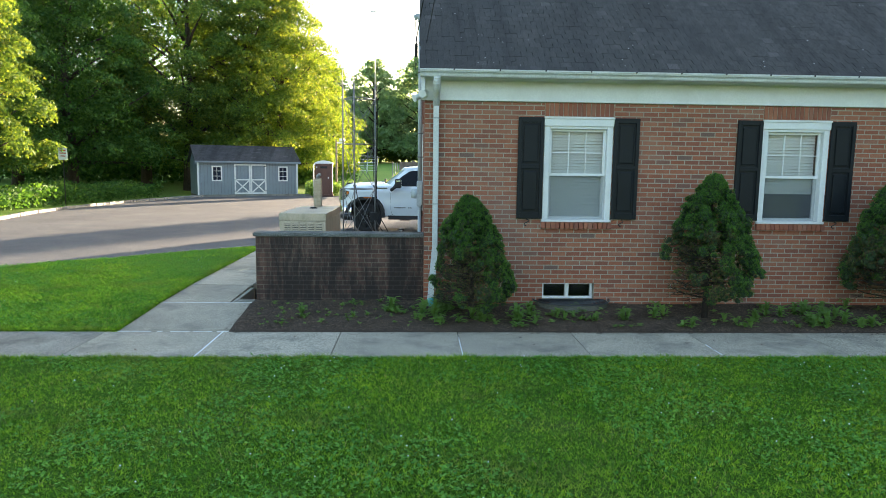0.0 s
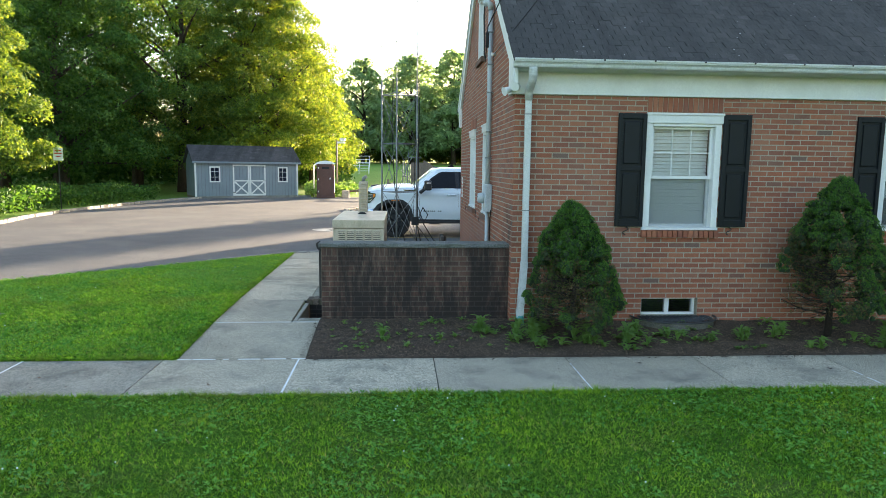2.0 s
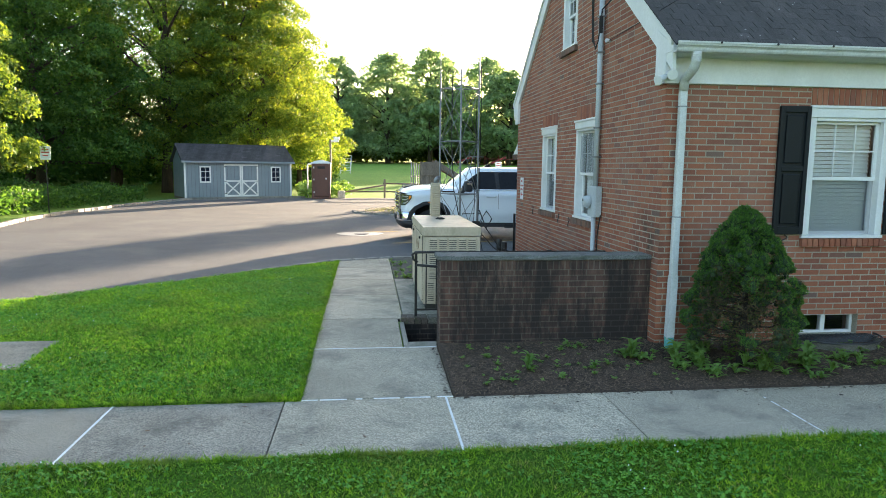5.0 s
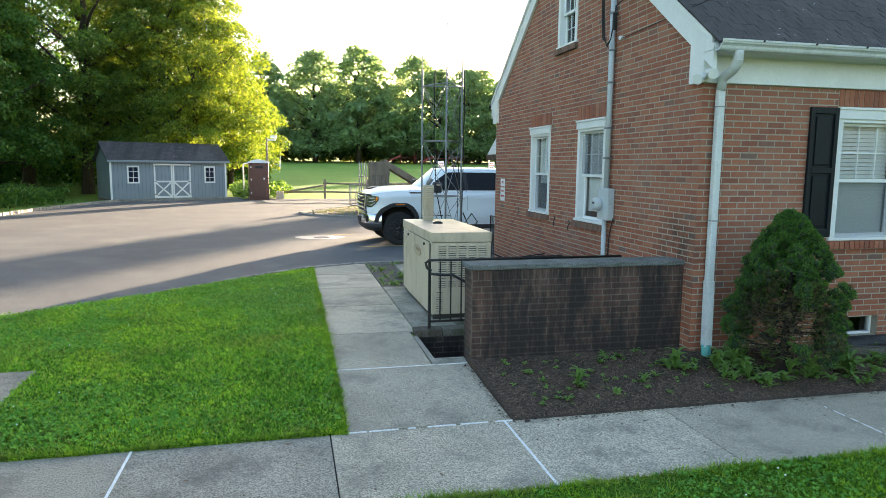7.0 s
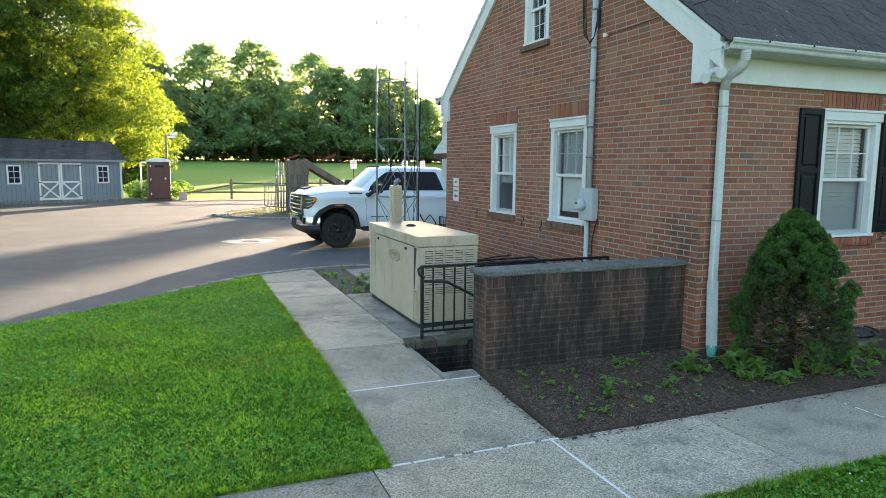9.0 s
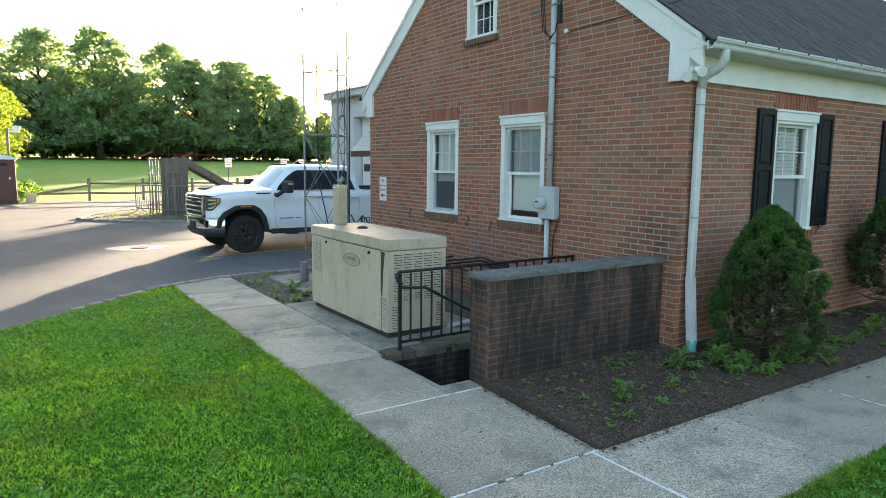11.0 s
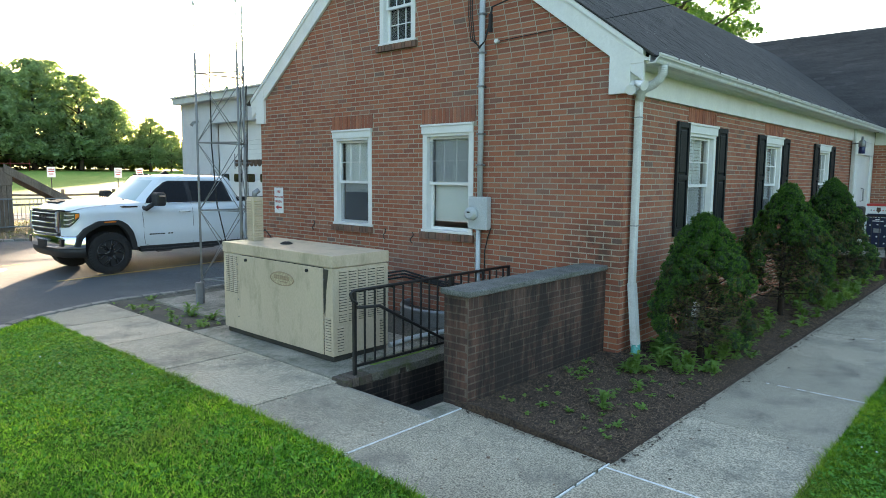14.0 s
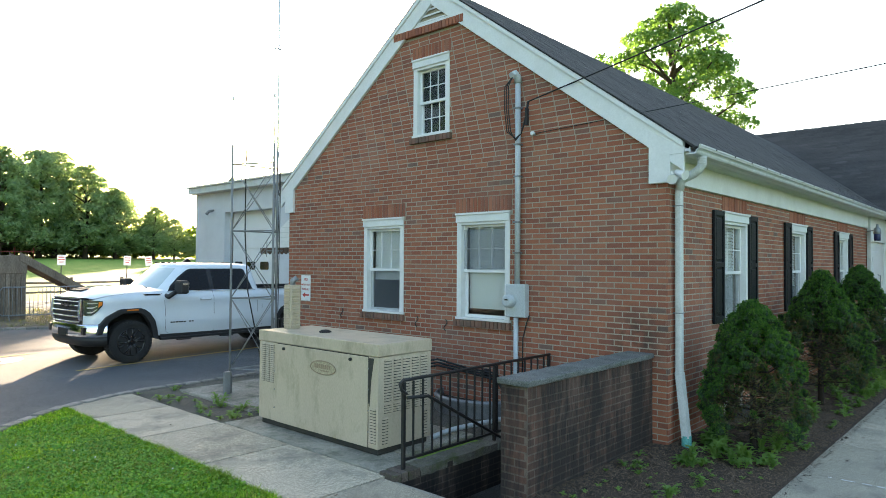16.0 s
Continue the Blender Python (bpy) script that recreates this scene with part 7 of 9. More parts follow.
        hl = part("headlight", grid_bm(rows), lamp_clear, th, "dark headlight with bright light bars and amber end")
        for i, (a, b) in enumerate(((0.1, 0.19), (0.44, 0.53), (0.78, 0.88))):
            bar = [wrap[1], wrap[2], wrap[3]]
            rows = [[nose(p, lo + (hi - lo) * f, 0.02) for f in (a, b)] for p, lo, hi in zip(bar, (0.985, 0.99, 1.06), (1.245, 1.24, 1.235))]
            part("light_bar", grid_bm(rows), lamp_silver, hl)
        rows = [[nose(p, z, 0.021) for z in (lo, hi)] for p, lo, hi in (((-0.72, 0.941), 1.12, 1.225), ((-0.65, 0.963), 1.165, 1.222))]
        part("indicator", grid_bm(rows), amber, hl)
        # chrome upright between grille and lamp
        bm = bmesh.new()
        prism(bm, [(-0.955, 0.86), (-1.0, 0.88), (-1.02, 1.0), (-1.0, 1.26), (-0.96, 1.27)], s * 0.60, s * 0.70, "y", 0.008)
        part("surround", bm, chrome, hl, "chrome upright")
        # fog lamp set in the bumper's end
        bm = bmesh.new()
        box(bm, -1.0, -0.86, s * 0.72 if s > 0 else -0.83, 0.83 if s > 0 else -0.72, 0.60, 0.745, 0.012)
        part("fog_lamp", bm, black_gloss, th)
    for ax in AXLES:
        bm = bmesh.new()
        hump = [(x + ax, z) for x, z in FLARE_OUT]
        inner = [(x * 0.985 + ax, z - 0.02) for x, z in FLARE_OUT]
        prism(bm, hump + inner[::-1], -0.94, 0.94, "y")
        prism(bm, [(x, z - 0.01) for x, z in inner], -0.6, 0.6, "y")
        part("wheel_well", bm, tyre_mat, th)
    # windscreen: the curved front of the cab's rings
    rows = []
    for t in (0.05, 0.3, 0.6, 0.93):
        r = ring(t)
        near = [p for p in r[:6]]
        row = [(x - 0.012, y * 0.97, z) for x, y, z in near]
        rows.append([(x, -y, z) for x, y, z in row[::-1][:-1]] + row)
    part("windscreen", grid_bm(rows), screen_glass_car, th, "windscreen in a pale colour standing for sky reflection")
    bm = bmesh.new()
    tube(bm, [(0.40, -0.62, 1.47), (0.45, -0.2, 1.49), (0.5, -0.05, 1.50)], 0.011, 5)
    tube(bm, [(0.36, 0.05, 1.49), (0.42, 0.5, 1.48)], 0.011, 5)
    part("wiper", bm, trim_black, th)
    bm = bmesh.new()
    for y in (-0.35, -0.1, 0.15, 0.4):
        box(bm, 1.12, 1.2, y, y + 0.07, 1.978, 2.004, 0.008)
    part("cab_lamp", bm, trim_black, th)
    # grille: dark field, curved chrome bars
    def bowed(z0, z1, x, half_w, thick):
        rows = []
        for k in range(-8, 9):
            y = half_w * k / 8
            b = x + 0.03 * (y / half_w) ** 2
            rows.append([(b + 0.03, y, z0), (b, y, z0 + 0.2 * (z1 - z0)), (b - thick, y, z0 + 0.35 * (z1 - z0)), (b - thick * 0.72, y, z0 + 0.65 * (z1 - z0)), (b - thick * 0.25, y, z0 + 0.9 * (z1 - z0)), (b + 0.03, y, z1)])
        return grid_bm(rows)
    bm = bmesh.new()
    box(bm, -0.955, -0.80, -0.66, 0.66, 0.78, 1.29, 0.01)
    gr = part("grille", bm, trim_black, th, "chrome-barred grille")
    for z in (0.80, 0.905, 1.01, 1.115):
        part("grille_bar", bowed(z, z + 0.056, -0.985, 0.62, 0.045), chrome, gr)
    part("grille_bar", bowed(1.20, 1.24, -0.985, 0.62, 0.03), chrome, gr)
    part("grille_bar", bowed(1.262, 1.315, -0.985, 0.66, 0.02), chrome, gr)
    for k, y in enumerate((-0.17, -0.03, 0.11)):
        bm = bmesh.new()
        box(bm, -1.026, -1.01, y - 0.045, y + 0.05, 1.11, 1.20, 0.01)
        part("grille_badge", bm, black_gloss, gr)

    # chrome bumper following the nose, black dam below it
    def bumper_rows(profile, extra):
        pts = [(x, y) for x, y in FRONT_PLAN[:8]] + [(-0.54, 0.985)]
        pts = [(x, -y) for x, y in pts[::-1][:-1]] + pts
        out = []
        for x, y in pts:
            n = Vector((x + 0.2, y * 0.55, 0)).normalized()
            out.append([(x + n.x * (o + extra), y + n.y * (o + extra), z) for o, z in profile])
        return out
    bu = part("bumper", grid_bm(bumper_rows([(-0.08, 0.545), (0.03, 0.55), (0.05, 0.575), (0.052, 0.64), (0.042, 0.71), (0.03, 0.765), (0.01, 0.795), (-0.09, 0.81)], 0.0)), chrome, th, "chrome front bumper")
    part("air_dam", grid_bm(bumper_rows([(-0.25, 0.36), (-0.1, 0.365), (-0.03, 0.40), (0.02, 0.47), (0.03, 0.547), (-0.07, 0.549)], 0.0)), trim_black, bu, "black lower air dam")
    bm = bmesh.new()
    box(bm, -1.075, -1.045, -0.19, 0.19, 0.565, 0.70, 0.008)
    part("plate_mount", bm, trim_black, bu)
    # bed, tailgate and chassis
    bm = bmesh.new()
    box(bm, 3.03, 5.33, -0.88, 0.88, 0.86, 0.90)
    box(bm, 3.0, 3.03, -0.9, 0.9, 0.86, 1.385)
    part("bed_floor", bm, trim_black, th)
    for s in (-1, 1):
        bm = bmesh.new()
        box(bm, 2.98, 5.34, s * 0.82 if s > 0 else -0.945, 0.945 if s > 0 else -0.82, 1.395, 1.425, 0.01)
        part("bed_rail", bm, trim_black, th)
        bm = bmesh.new()
        box(bm, 3.04, 5.33, s * 0.86 if s > 0 else -0.89, 0.89 if s > 0 else -0.86, 0.9, 1.394)
        part("bed_liner", bm, trim_black, th)
    bm = bmesh.new()
    box(bm, 5.335, 5.40, -0.95, 0.95, 0.62, 1.40, 0.015)
    part("tailgate", bm, car_paint, th)
    bm = bmesh.new()
    box(bm, 0.6, 5.2, -0.72, 0.72, 0.40, 0.66, 0.02)
    tube(bm, [(AXLES[0], -0.85, 0.43), (AXLES[0], 0.85, 0.43)], 0.07, 8)
    tube(bm, [(AXLES[1], -0.85, 0.43), (AXLES[1], 0.85, 0.43)], 0.09, 8)
    part("chassis", bm, trim_black, th)
    bm = bmesh.new()
    prism(bm, [(1.50, 1.99), (1.72, 1.99), (1.69, 2.03), (1.63, 2.075)], -0.03, 0.03, "y")
    part("roof_aerial", bm, black_gloss, th)
    bm = bmesh.new()
    box(bm, 2.60, 2.70, -0.2, 0.2, 1.955, 1.998, 0.01)
    part("brake_lamp", bm, trim_black, th)
    for ob in th.children_recursive:  # a short blunt nose
        if ob.name.split(".")[0] not in ("wheel", "tyre", "rim", "spoke", "hub", "lug_nut", "wheel_flare", "wheel_well"):
            for v in ob.data.vertices:
                if v.co.x < -0.45: v.co.x = -0.45 + (v.co.x + 0.45) * 0.83


tinted_glass_car = surface("privacy_glass", (0.004, 0.004, 0.006), (0.006, 0.007, 0.009), 2.0, 30.0, 0.05, 0.0, grain=0.0, spec=0.2)
# the sky mirrored in the glass is put into this pale base colour
screen_glass_car = surface("windscreen", (0.42, 0.50, 0.50), (0.50, 0.58, 0.57), 0.5, 3.0, 0.05, 0.0, grain=0.0, spec=1.0, coat=1.0)
truck()

# ---- clipped spruces, weeds, grass ----
def spruce(x, y, h, width, seed, label, thin=0.0, lean=0.0, bare=0.22, open_at=200, open_w=50, open_h=0.4):
    """Dwarf spruce: short trunk and twigs, a lumpy cone of fine upturned tufts, thin and brown low on one side."""
    th = thing("spruce_shrub", pose(x, y, bed_z(x, y) - 0.02), label, "shrub", "spruces in the bed")
    r = np.random.default_rng(seed)
    bm = bmesh.new()
    tube(bm, [(0, 0, 0), (0.02, 0.01, h * 0.4), (lean * 0.5, 0, h * 0.9)], 0.045, 8, 0.012)
    for k in range(26):
        a, z = k * 2.4, h * (0.12 + 0.7 * (k / 26))
        reach = width * 0.42 * (1 - z / h) + 0.04
        tube(bm, [(0.01, 0.005, z), (math.cos(a) * reach * 0.6, math.sin(a) * reach * 0.6, z + 0.03), (math.cos(a) * reach, math.sin(a) * reach, z + 0.12)], 0.012, 5, 0.004)
    part("trunk", bm, twig_bark, th, "thin dark brown trunk with bare branches")
    twigs = bmesh.new()
    for k in range(60):  # thin bare twigs where the needles have gone
        a, z = math.radians(open_at) + r.normal(0, 0.7), h * r.uniform(0.14, 0.5)
        reach = width * r.uniform(0.25, 0.44) * (1 - 0.6 * z / h)
        p = Vector((math.cos(a) * reach, math.sin(a) * reach, z + r.uniform(-0.02, 0.1)))
        tube(twigs, [(0.01, 0.005, z), p * 0.55 + Vector((0, 0, z * 0.45 + r.uniform(-0.03, 0.02))), p], 0.006, 4, 0.002)
        for _ in range(3):
            e = p + Vector((r.normal(0, 0.07), r.normal(0, 0.07), r.normal(0.02, 0.05)))
            tube(twigs, [p * 0.75 + Vector((0, 0, z * 0.25)), e], 0.003, 3, 0.001)
    part("deadwood", twigs, twig_bark, th, "thin bare brown twigs")
    # clumps of foliage, each of several small lobes, leaving bare places
    lob = []
    for i in range(230):
        t = ((i + r.random()) / 230) ** 0.9
        z = h * (bare * 0.6 + (0.97 - bare * 0.6) * t)
        tt = max((z / h - bare * 0.6) / (1 - bare * 0.6), 0)
        prof = max(1 - tt ** 1.8, 0.0) ** 0.78 * (0.8 + 0.2 * min(tt / 0.2, 1)) * width * 0.5
        a = i * 2.39996 + r.uniform(-0.35, 0.35)
        prof *= 1 + 0.2 * noise.noise((1.4 * math.cos(a), 1.4 * math.sin(a), z * 2.6 + seed))
        s = r.uniform(0.085, 0.145) * (1 - 0.35 * tt) * (width / 1.3)
        q = max(prof - s * 0.8, 0) * (1 - 0.15 * r.random() ** 2)
        off = abs((math.degrees(a) - open_at + 180) % 360 - 180)
        edge = open_w * (1 + 0.5 * noise.noise((z * 4.0, seed, 2.0)))
        sparse = thin and off < edge and tt < open_h * (1 - 0.45 * (off / edge) ** 2) and r.random() < 0.86
        if sparse and r.random() < 0.84: continue
        if sparse: s, q = s * 0.5, q * r.uniform(0.4, 0.9)
        elif tt > 0.3 and i % 3 == 0: q *= 0.5
        if thin and tt < 0.08 and r.random() < 0.4: continue
        for _ in range(4 if sparse else 11):
            d = Vector((r.normal(), r.normal(), r.normal() + 0.25)).normalized()
            d = (d + 0.5 * Vector((math.cos(a), math.sin(a), 0))).normalized()
            k = s * r.uniform(0.3, 0.5)
            c = Vector((q * math.cos(a) + lean * tt, q * math.sin(a), z)) + Vector((d.x * s, d.y * s, d.z * s)) * 0.68
            lob.append((c.x, c.y, c.z, k, k, k))
    lob = np.array(lob)
    cnt = 125000
    brown = np.array([bool(thin) and l[2] < h * 0.64 and noise.noise((l[0] * 2.6 + seed, l[1] * 2.6, l[2] * 2.2)) > 0.08 and l[0] * math.cos(math.radians(open_at)) + l[1] * math.sin(math.radians(open_at)) > -0.02 for l in lob])
    pick = r.integers(0, len(lob), cnt)
    d = r.normal(size=(cnt, 3))
    d[:, 2] = np.abs(d[:, 2]) * 0.9 - 0.25
    out = lob[pick, :2] - 0.0
    d[:, :2] += out / (np.linalg.norm(out, axis=1)[:, None] + 0.05) * 0.7
    d /= np.linalg.norm(d, axis=1)[:, None]
    c = lob[pick, :3] + d * lob[pick, 3:] * r.uniform(0.8, 1.0, cnt)[:, None]
    way = d + np.array((0, 0, 0.55)) + r.normal(0, 0.35, (cnt, 3))
    way /= np.linalg.norm(way, axis=1)[:, None]
    side = np.cross(way, r.normal(size=(cnt, 3)))
    side /= np.linalg.norm(side, axis=1)[:, None]
    ln, wd = r.uniform(0.010, 0.021, cnt)[:, None], r.uniform(0.0029, 0.0048, cnt)[:, None]
    v = np.stack([c - side * wd, c + side * wd, c + way * ln * 1.15], 1)
    dry = brown[pick] & (r.random(cnt) < 0.8)
    for title, tufts_of, mat in (("foliage", v[~dry], spruce_mat), ("dry_foliage", v[dry], spruce_dead)):
        if len(tufts_of):
            ob = new(title, raw_mesh(title, tufts_of.reshape(-1, 3), np.arange(len(tufts_of) * 3).reshape(-1, 3), mat))
            ob.parent = th
    # inner body of each lobe, the shade between tufts put into its darker colour
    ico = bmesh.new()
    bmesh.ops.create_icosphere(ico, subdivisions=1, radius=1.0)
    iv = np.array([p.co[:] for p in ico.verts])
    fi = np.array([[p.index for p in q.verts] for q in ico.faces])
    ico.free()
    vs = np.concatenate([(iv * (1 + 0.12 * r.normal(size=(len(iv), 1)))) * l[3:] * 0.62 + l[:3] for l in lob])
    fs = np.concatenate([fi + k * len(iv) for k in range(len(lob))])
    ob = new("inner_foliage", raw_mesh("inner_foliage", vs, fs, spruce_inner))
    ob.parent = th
    # dry needles low down inside
    c2 = 3500
    a, z = r.uniform(0, 2 * math.pi, c2), h * r.uniform(0.16, 0.55, c2)
    q = width * 0.36 * np.sqrt(r.random(c2))
    c = np.stack([q * np.cos(a), q * np.sin(a), z], 1)
    way = r.normal(size=(c2, 3))
    way /= np.linalg.norm(way, axis=1)[:, None]
    side = np.cross(way, r.normal(size=(c2, 3)))
    side /= np.linalg.norm(side, axis=1)[:, None]
    v = np.stack([c - side * 0.004, c + side * 0.004, c + way * 0.05], 1).reshape(-1, 3)
    ob = new("dry_needles", raw_mesh("dry_needles", v, np.arange(c2 * 3).reshape(-1, 3), spruce_dead))
    ob.parent = th


spruce(0.75, 8.74, 1.68, 1.27, 11, "small clipped dwarf spruce, thin and brown low down", 0.5, -0.04, 0.26, 222, 58, 0.56)
spruce(4.0, 8.78, 1.98, 1.42, 12, "larger clipped dwarf spruce with bare lower twigs", 0.6, 0.03, 0.3, 184, 78, 0.5)
spruce(6.65, 8.74, 2.06, 1.5, 13, "dense rounded dwarf spruce by the entry", 0.3, 0.02, 0.26, 205, 45, 0.3)


def weed_mesh(seed, n, ln, wd, lift, stem):
    """A rosette of long pointed leaves, each folded along its rib."""
    r = np.random.default_rng(seed)
    vs, fs = [np.array((0.0, 0.0, 0.02))], []
    for k in range(n):
        a = 2.4 * k + r.uniform(-0.4, 0.4)
        l, w, up = ln * r.uniform(0.6, 1.15), wd * r.uniform(0.8, 1.2), lift * r.uniform(0.2, 1.2)
        d, s = np.array((math.cos(a), math.sin(a), 0)), np.array((-math.sin(a), math.cos(a), 0))
        z0 = 0.02 + stem * k / n
        pts = [(0.05, 0.2, 0), (0.38, 1.0, up * 0.7), (0.72, 0.85, up * 0.85), (1.0, 0.04, up * 0.6)]
        b = len(vs)
        for t, q, z in pts:
            p = d * l * t + np.array((0, 0, z0 + z * l))
            vs += [p + s * w * q + np.array((0, 0, 0.2 * w * q)), p, p - s * w * q + np.array((0, 0, 0.2 * w * q))]
        for i in range(3):
            o = b + 3 * i
            c = o + 1 if i else 0
            fs += [(o, c, o + 4, o + 3), (c, o + 2, o + 5, o + 4)]
    return raw_mesh("leaves", np.array(vs), np.array(fs), weed_mat)


weed_kinds = [weed_mesh(*k) for k in ((1, 9, 0.135, 0.023, 0.55, 0.05), (2, 13, 0.15, 0.025, 0.6, 0.15), (3, 7, 0.075, 0.02, 0.4, 0.03), (4, 18, 0.16, 0.027, 0.6, 0.24), (5, 10, 0.07, 0.02, 0.35, 0.03))]


def plant_weeds():
    r = random.Random(4)
    spots = []
    for _ in range(75):
        spots.append((r.uniform(-2.2, 0.0), r.uniform(8.4, 9.5), r.choice((0, 2, 2, 2)), r.uniform(0.3, 0.62)))
    for _ in range(30):
        spots.append((r.uniform(0.0, 3.4), r.uniform(8.35, 9.25), r.choice((0, 0, 2, 2)), r.uniform(0.45, 0.8)))
    for _ in range(60):
        spots.append((r.uniform(1.2, 10.0), r.uniform(8.33, 9.35), r.choice((2, 2, 4, 4, 4, 0)), r.uniform(0.45, 0.85)))
    for _ in range(34):
        spots.append((r.uniform(2.4, 9.5), r.uniform(8.33, 8.62), r.choice((1, 0, 4)), r.uniform(0.45, 0.75)))
    for _ in range(45):
        spots.append((r.uniform(5.0, 10.5), r.uniform(8.33, 9.3), r.choice((1, 3, 0)), r.uniform(0.55, 0.95)))
    for x, y, n in ((-0.75, 8.75, 2), (-0.35, 9.0, 2), (0.5, 9.12, 7), (1.6, 8.9, 4), (1.95, 8.75, 3), (1.05, 8.5, 2), (-1.45, 8.75, 1), (2.9, 8.7, 2), (4.6, 8.6, 4), (0.95, 9.1, 4), (0.15, 8.7, 5), (3.3, 8.75, 2), (3.75, 8.45, 2), (5.4, 8.5, 4), (6.0, 8.45, 4), (7.2, 8.5, 5), (7.9, 8.5, 5), (0.35, 8.95, 3), (4.3, 8.45, 3), (5.0, 8.9, 3), (5.6, 8.9, 6), (6.5, 8.4, 6), (7.5, 8.8, 5), (8.6, 8.5, 6), (9.2, 8.6, 6)):
        for _ in range(n): spots.append((x + r.uniform(-0.16, 0.16), y + r.uniform(-0.13, 0.13), r.choice((1, 0, 1, 3)), r.uniform(0.5, 0.85)))
    for x, y, n in ((0.15, 8.8, 5), (0.75, 8.6, 4), (-0.25, 8.95, 3), (1.4, 8.6, 4), (0.45, 8.5, 3)):
        for _ in range(n): spots.append((x + r.uniform(-0.2, 0.2), y + r.uniform(-0.14, 0.14), r.choice((1, 3, 0)), r.uniform(0.75, 1.05)))
    far_small = []
    for x, y, kind, s in spots:
        m = pose(x, y, bed_z(x, y) - 0.01, r.uniform(-8, 8), r.uniform(-8, 8), r.uniform(0, 360)) @ Matrix.Scale(s, 4)
        if (kind in (2, 4) and x > 0.5) or x > 6.0:
            far_small.append((weed_kinds[kind], m))
            continue
        ob = new("weed", weed_kinds[kind])
        ob.matrix_basis = m
        tagged(ob, "leafy green weed growing in the mulch bed" if kind in (1, 3) else "small green weed seedling in the mulch bed", "weed", "weeds in the bed")
    for _ in range(44):  # in the gritty strip by the tower
        x, y = (r.uniform(-2.55, -2.0), r.uniform(14.0, 15.0)) if r.random() < 0.5 else (-2.62 + 0.8 * r.random() ** 2, r.uniform(14.0, 16.6))
        ob = new("weed", weed_kinds[r.choice((4, 2, 0, 0))])
        ob.matrix_basis = pose(x, y, 0.14, 0, 0, r.uniform(0, 360)) @ Matrix.Scale(r.uniform(0.55, 1.0), 4)
        tagged(ob, "small green weed in the gritty soil strip", "weed", "weeds by the tower")
    vs, fs, n = [], [], 0
    for me, m in far_small:
        vs += [m @ v.co for v in me.vertices]
        fs += [[n + k for k in f.vertices] for f in me.polygons]
        n += len(me.vertices)
    ob = new("ground_weeds", raw_mesh("ground_weeds", np.array(vs), np.array(fs), weed_mat))
    tagged(ob, "low green weeds and seedlings spread over the mulch bed", "weeds", kind="stuff")


plant_weeds()


def scatter_in(outline, count, r):
    """Points inside an outline."""
    o = np.array(outline)
    lo, hi = o.min(0), o.max(0)
    p = r.uniform(lo, hi, (count, 2))
    inside = np.zeros(count, bool)
    for (x0, y0), (x1, y1) in zip(o, np.roll(o, -1, 0)):
        hit = ((y0 > p[:, 1]) != (y1 > p[:, 1])) & (p[:, 0] < (x1 - x0) * (p[:, 1] - y0) / (y1 - y0 + 1e-12) + x0)
        inside ^= hit
    return p[inside]


def lumps(p, scale, seed):
    """Smooth chance values from 0 to 1 over the plane, by a lattice."""
    q = p * scale
    i = np.floor(q).astype(np.int64)
    f = q - i
    f = f * f * (3 - 2 * f)

    def at(dx, dy):
        k = (i[:, 0] + dx) * 374761393 + (i[:, 1] + dy) * 668265263 + seed * 1442695041
        k = (k ^ (k >> 13)) * 1274126177
        return ((k ^ (k >> 16)) & 65535) / 65535.0
    low = at(0, 0) * (1 - f[:, 0]) + at(1, 0) * f[:, 0]
    high = at(0, 1) * (1 - f[:, 0]) + at(1, 1) * f[:, 0]
    return low * (1 - f[:, 1]) + high * f[:, 1]


def blades(name, p, tall, wide, mat, label, seed, base):
    """Grass: leaning pointed blades, longer in tufts."""
    r = np.random.default_rng(seed)
    n = len(p)
    z = np.interp(p[:, 1], (-60, 6.0, 8.2, 9.8, 11.2, 44.0), (0.0, 0.05, 0.05, 0.13, 0.155, 0.16)) + base
    c = np.column_stack([p, z])
    a = r.uniform(0, 2 * math.pi, n)
    h = tall * r.uniform(0.45, 1.3, n) * (0.5 + 0.45 * lumps(p, 2.6, seed) + 0.75 * lumps(p, 8.0, seed + 5) ** 1.5)
    side = np.column_stack([np.cos(a), np.sin(a), np.zeros(n)]) * (wide * r.uniform(0.7, 1.3, n))[:, None]
    bend = np.column_stack([np.cos(a + 1.57 + r.normal(0, 0.5, n)), np.sin(a + 1.57 + r.normal(0, 0.5, n)), np.zeros(n)]) * (h * r.uniform(0.3, 1.7, n))[:, None]
    up = np.column_stack([np.zeros(n), np.zeros(n), h])
    v = np.stack([c - side, c + side, c + up * 0.95 + bend], 1).reshape(-1, 3)
    ob = new(name, raw_mesh(name, v, np.arange(n * 3).reshape(-1, 3), mat))
    return tagged(ob, label, "grass", kind="stuff")


g = np.random.default_rng(21)
front_near = [(-8.5, 2.9), (10.5, 2.9), (13, 7.05), (-8.5, 7.05)]
blades("grass", scatter_in(front_near, 385000, g), 0.028, 0.0049, blade_mat, "short mown grass of the front lawn", 1, 0.01)
blades("grass", np.concatenate([scatter_in([(-26, -10), (26, -10), (26, 2.9), (-26, 2.9)], 70000, g), scatter_in([(-26, 2.9), (-8.5, 2.9), (-8.5, 7.02), (-26, 7.02)], 24000, g), scatter_in([(10.5, 2.9), (26, 2.9), (26, 7.02), (13, 7.02)], 22000, g)]), 0.055, 0.0075, blade_mat, "mown grass of the outer lawn", 3, 0.01)
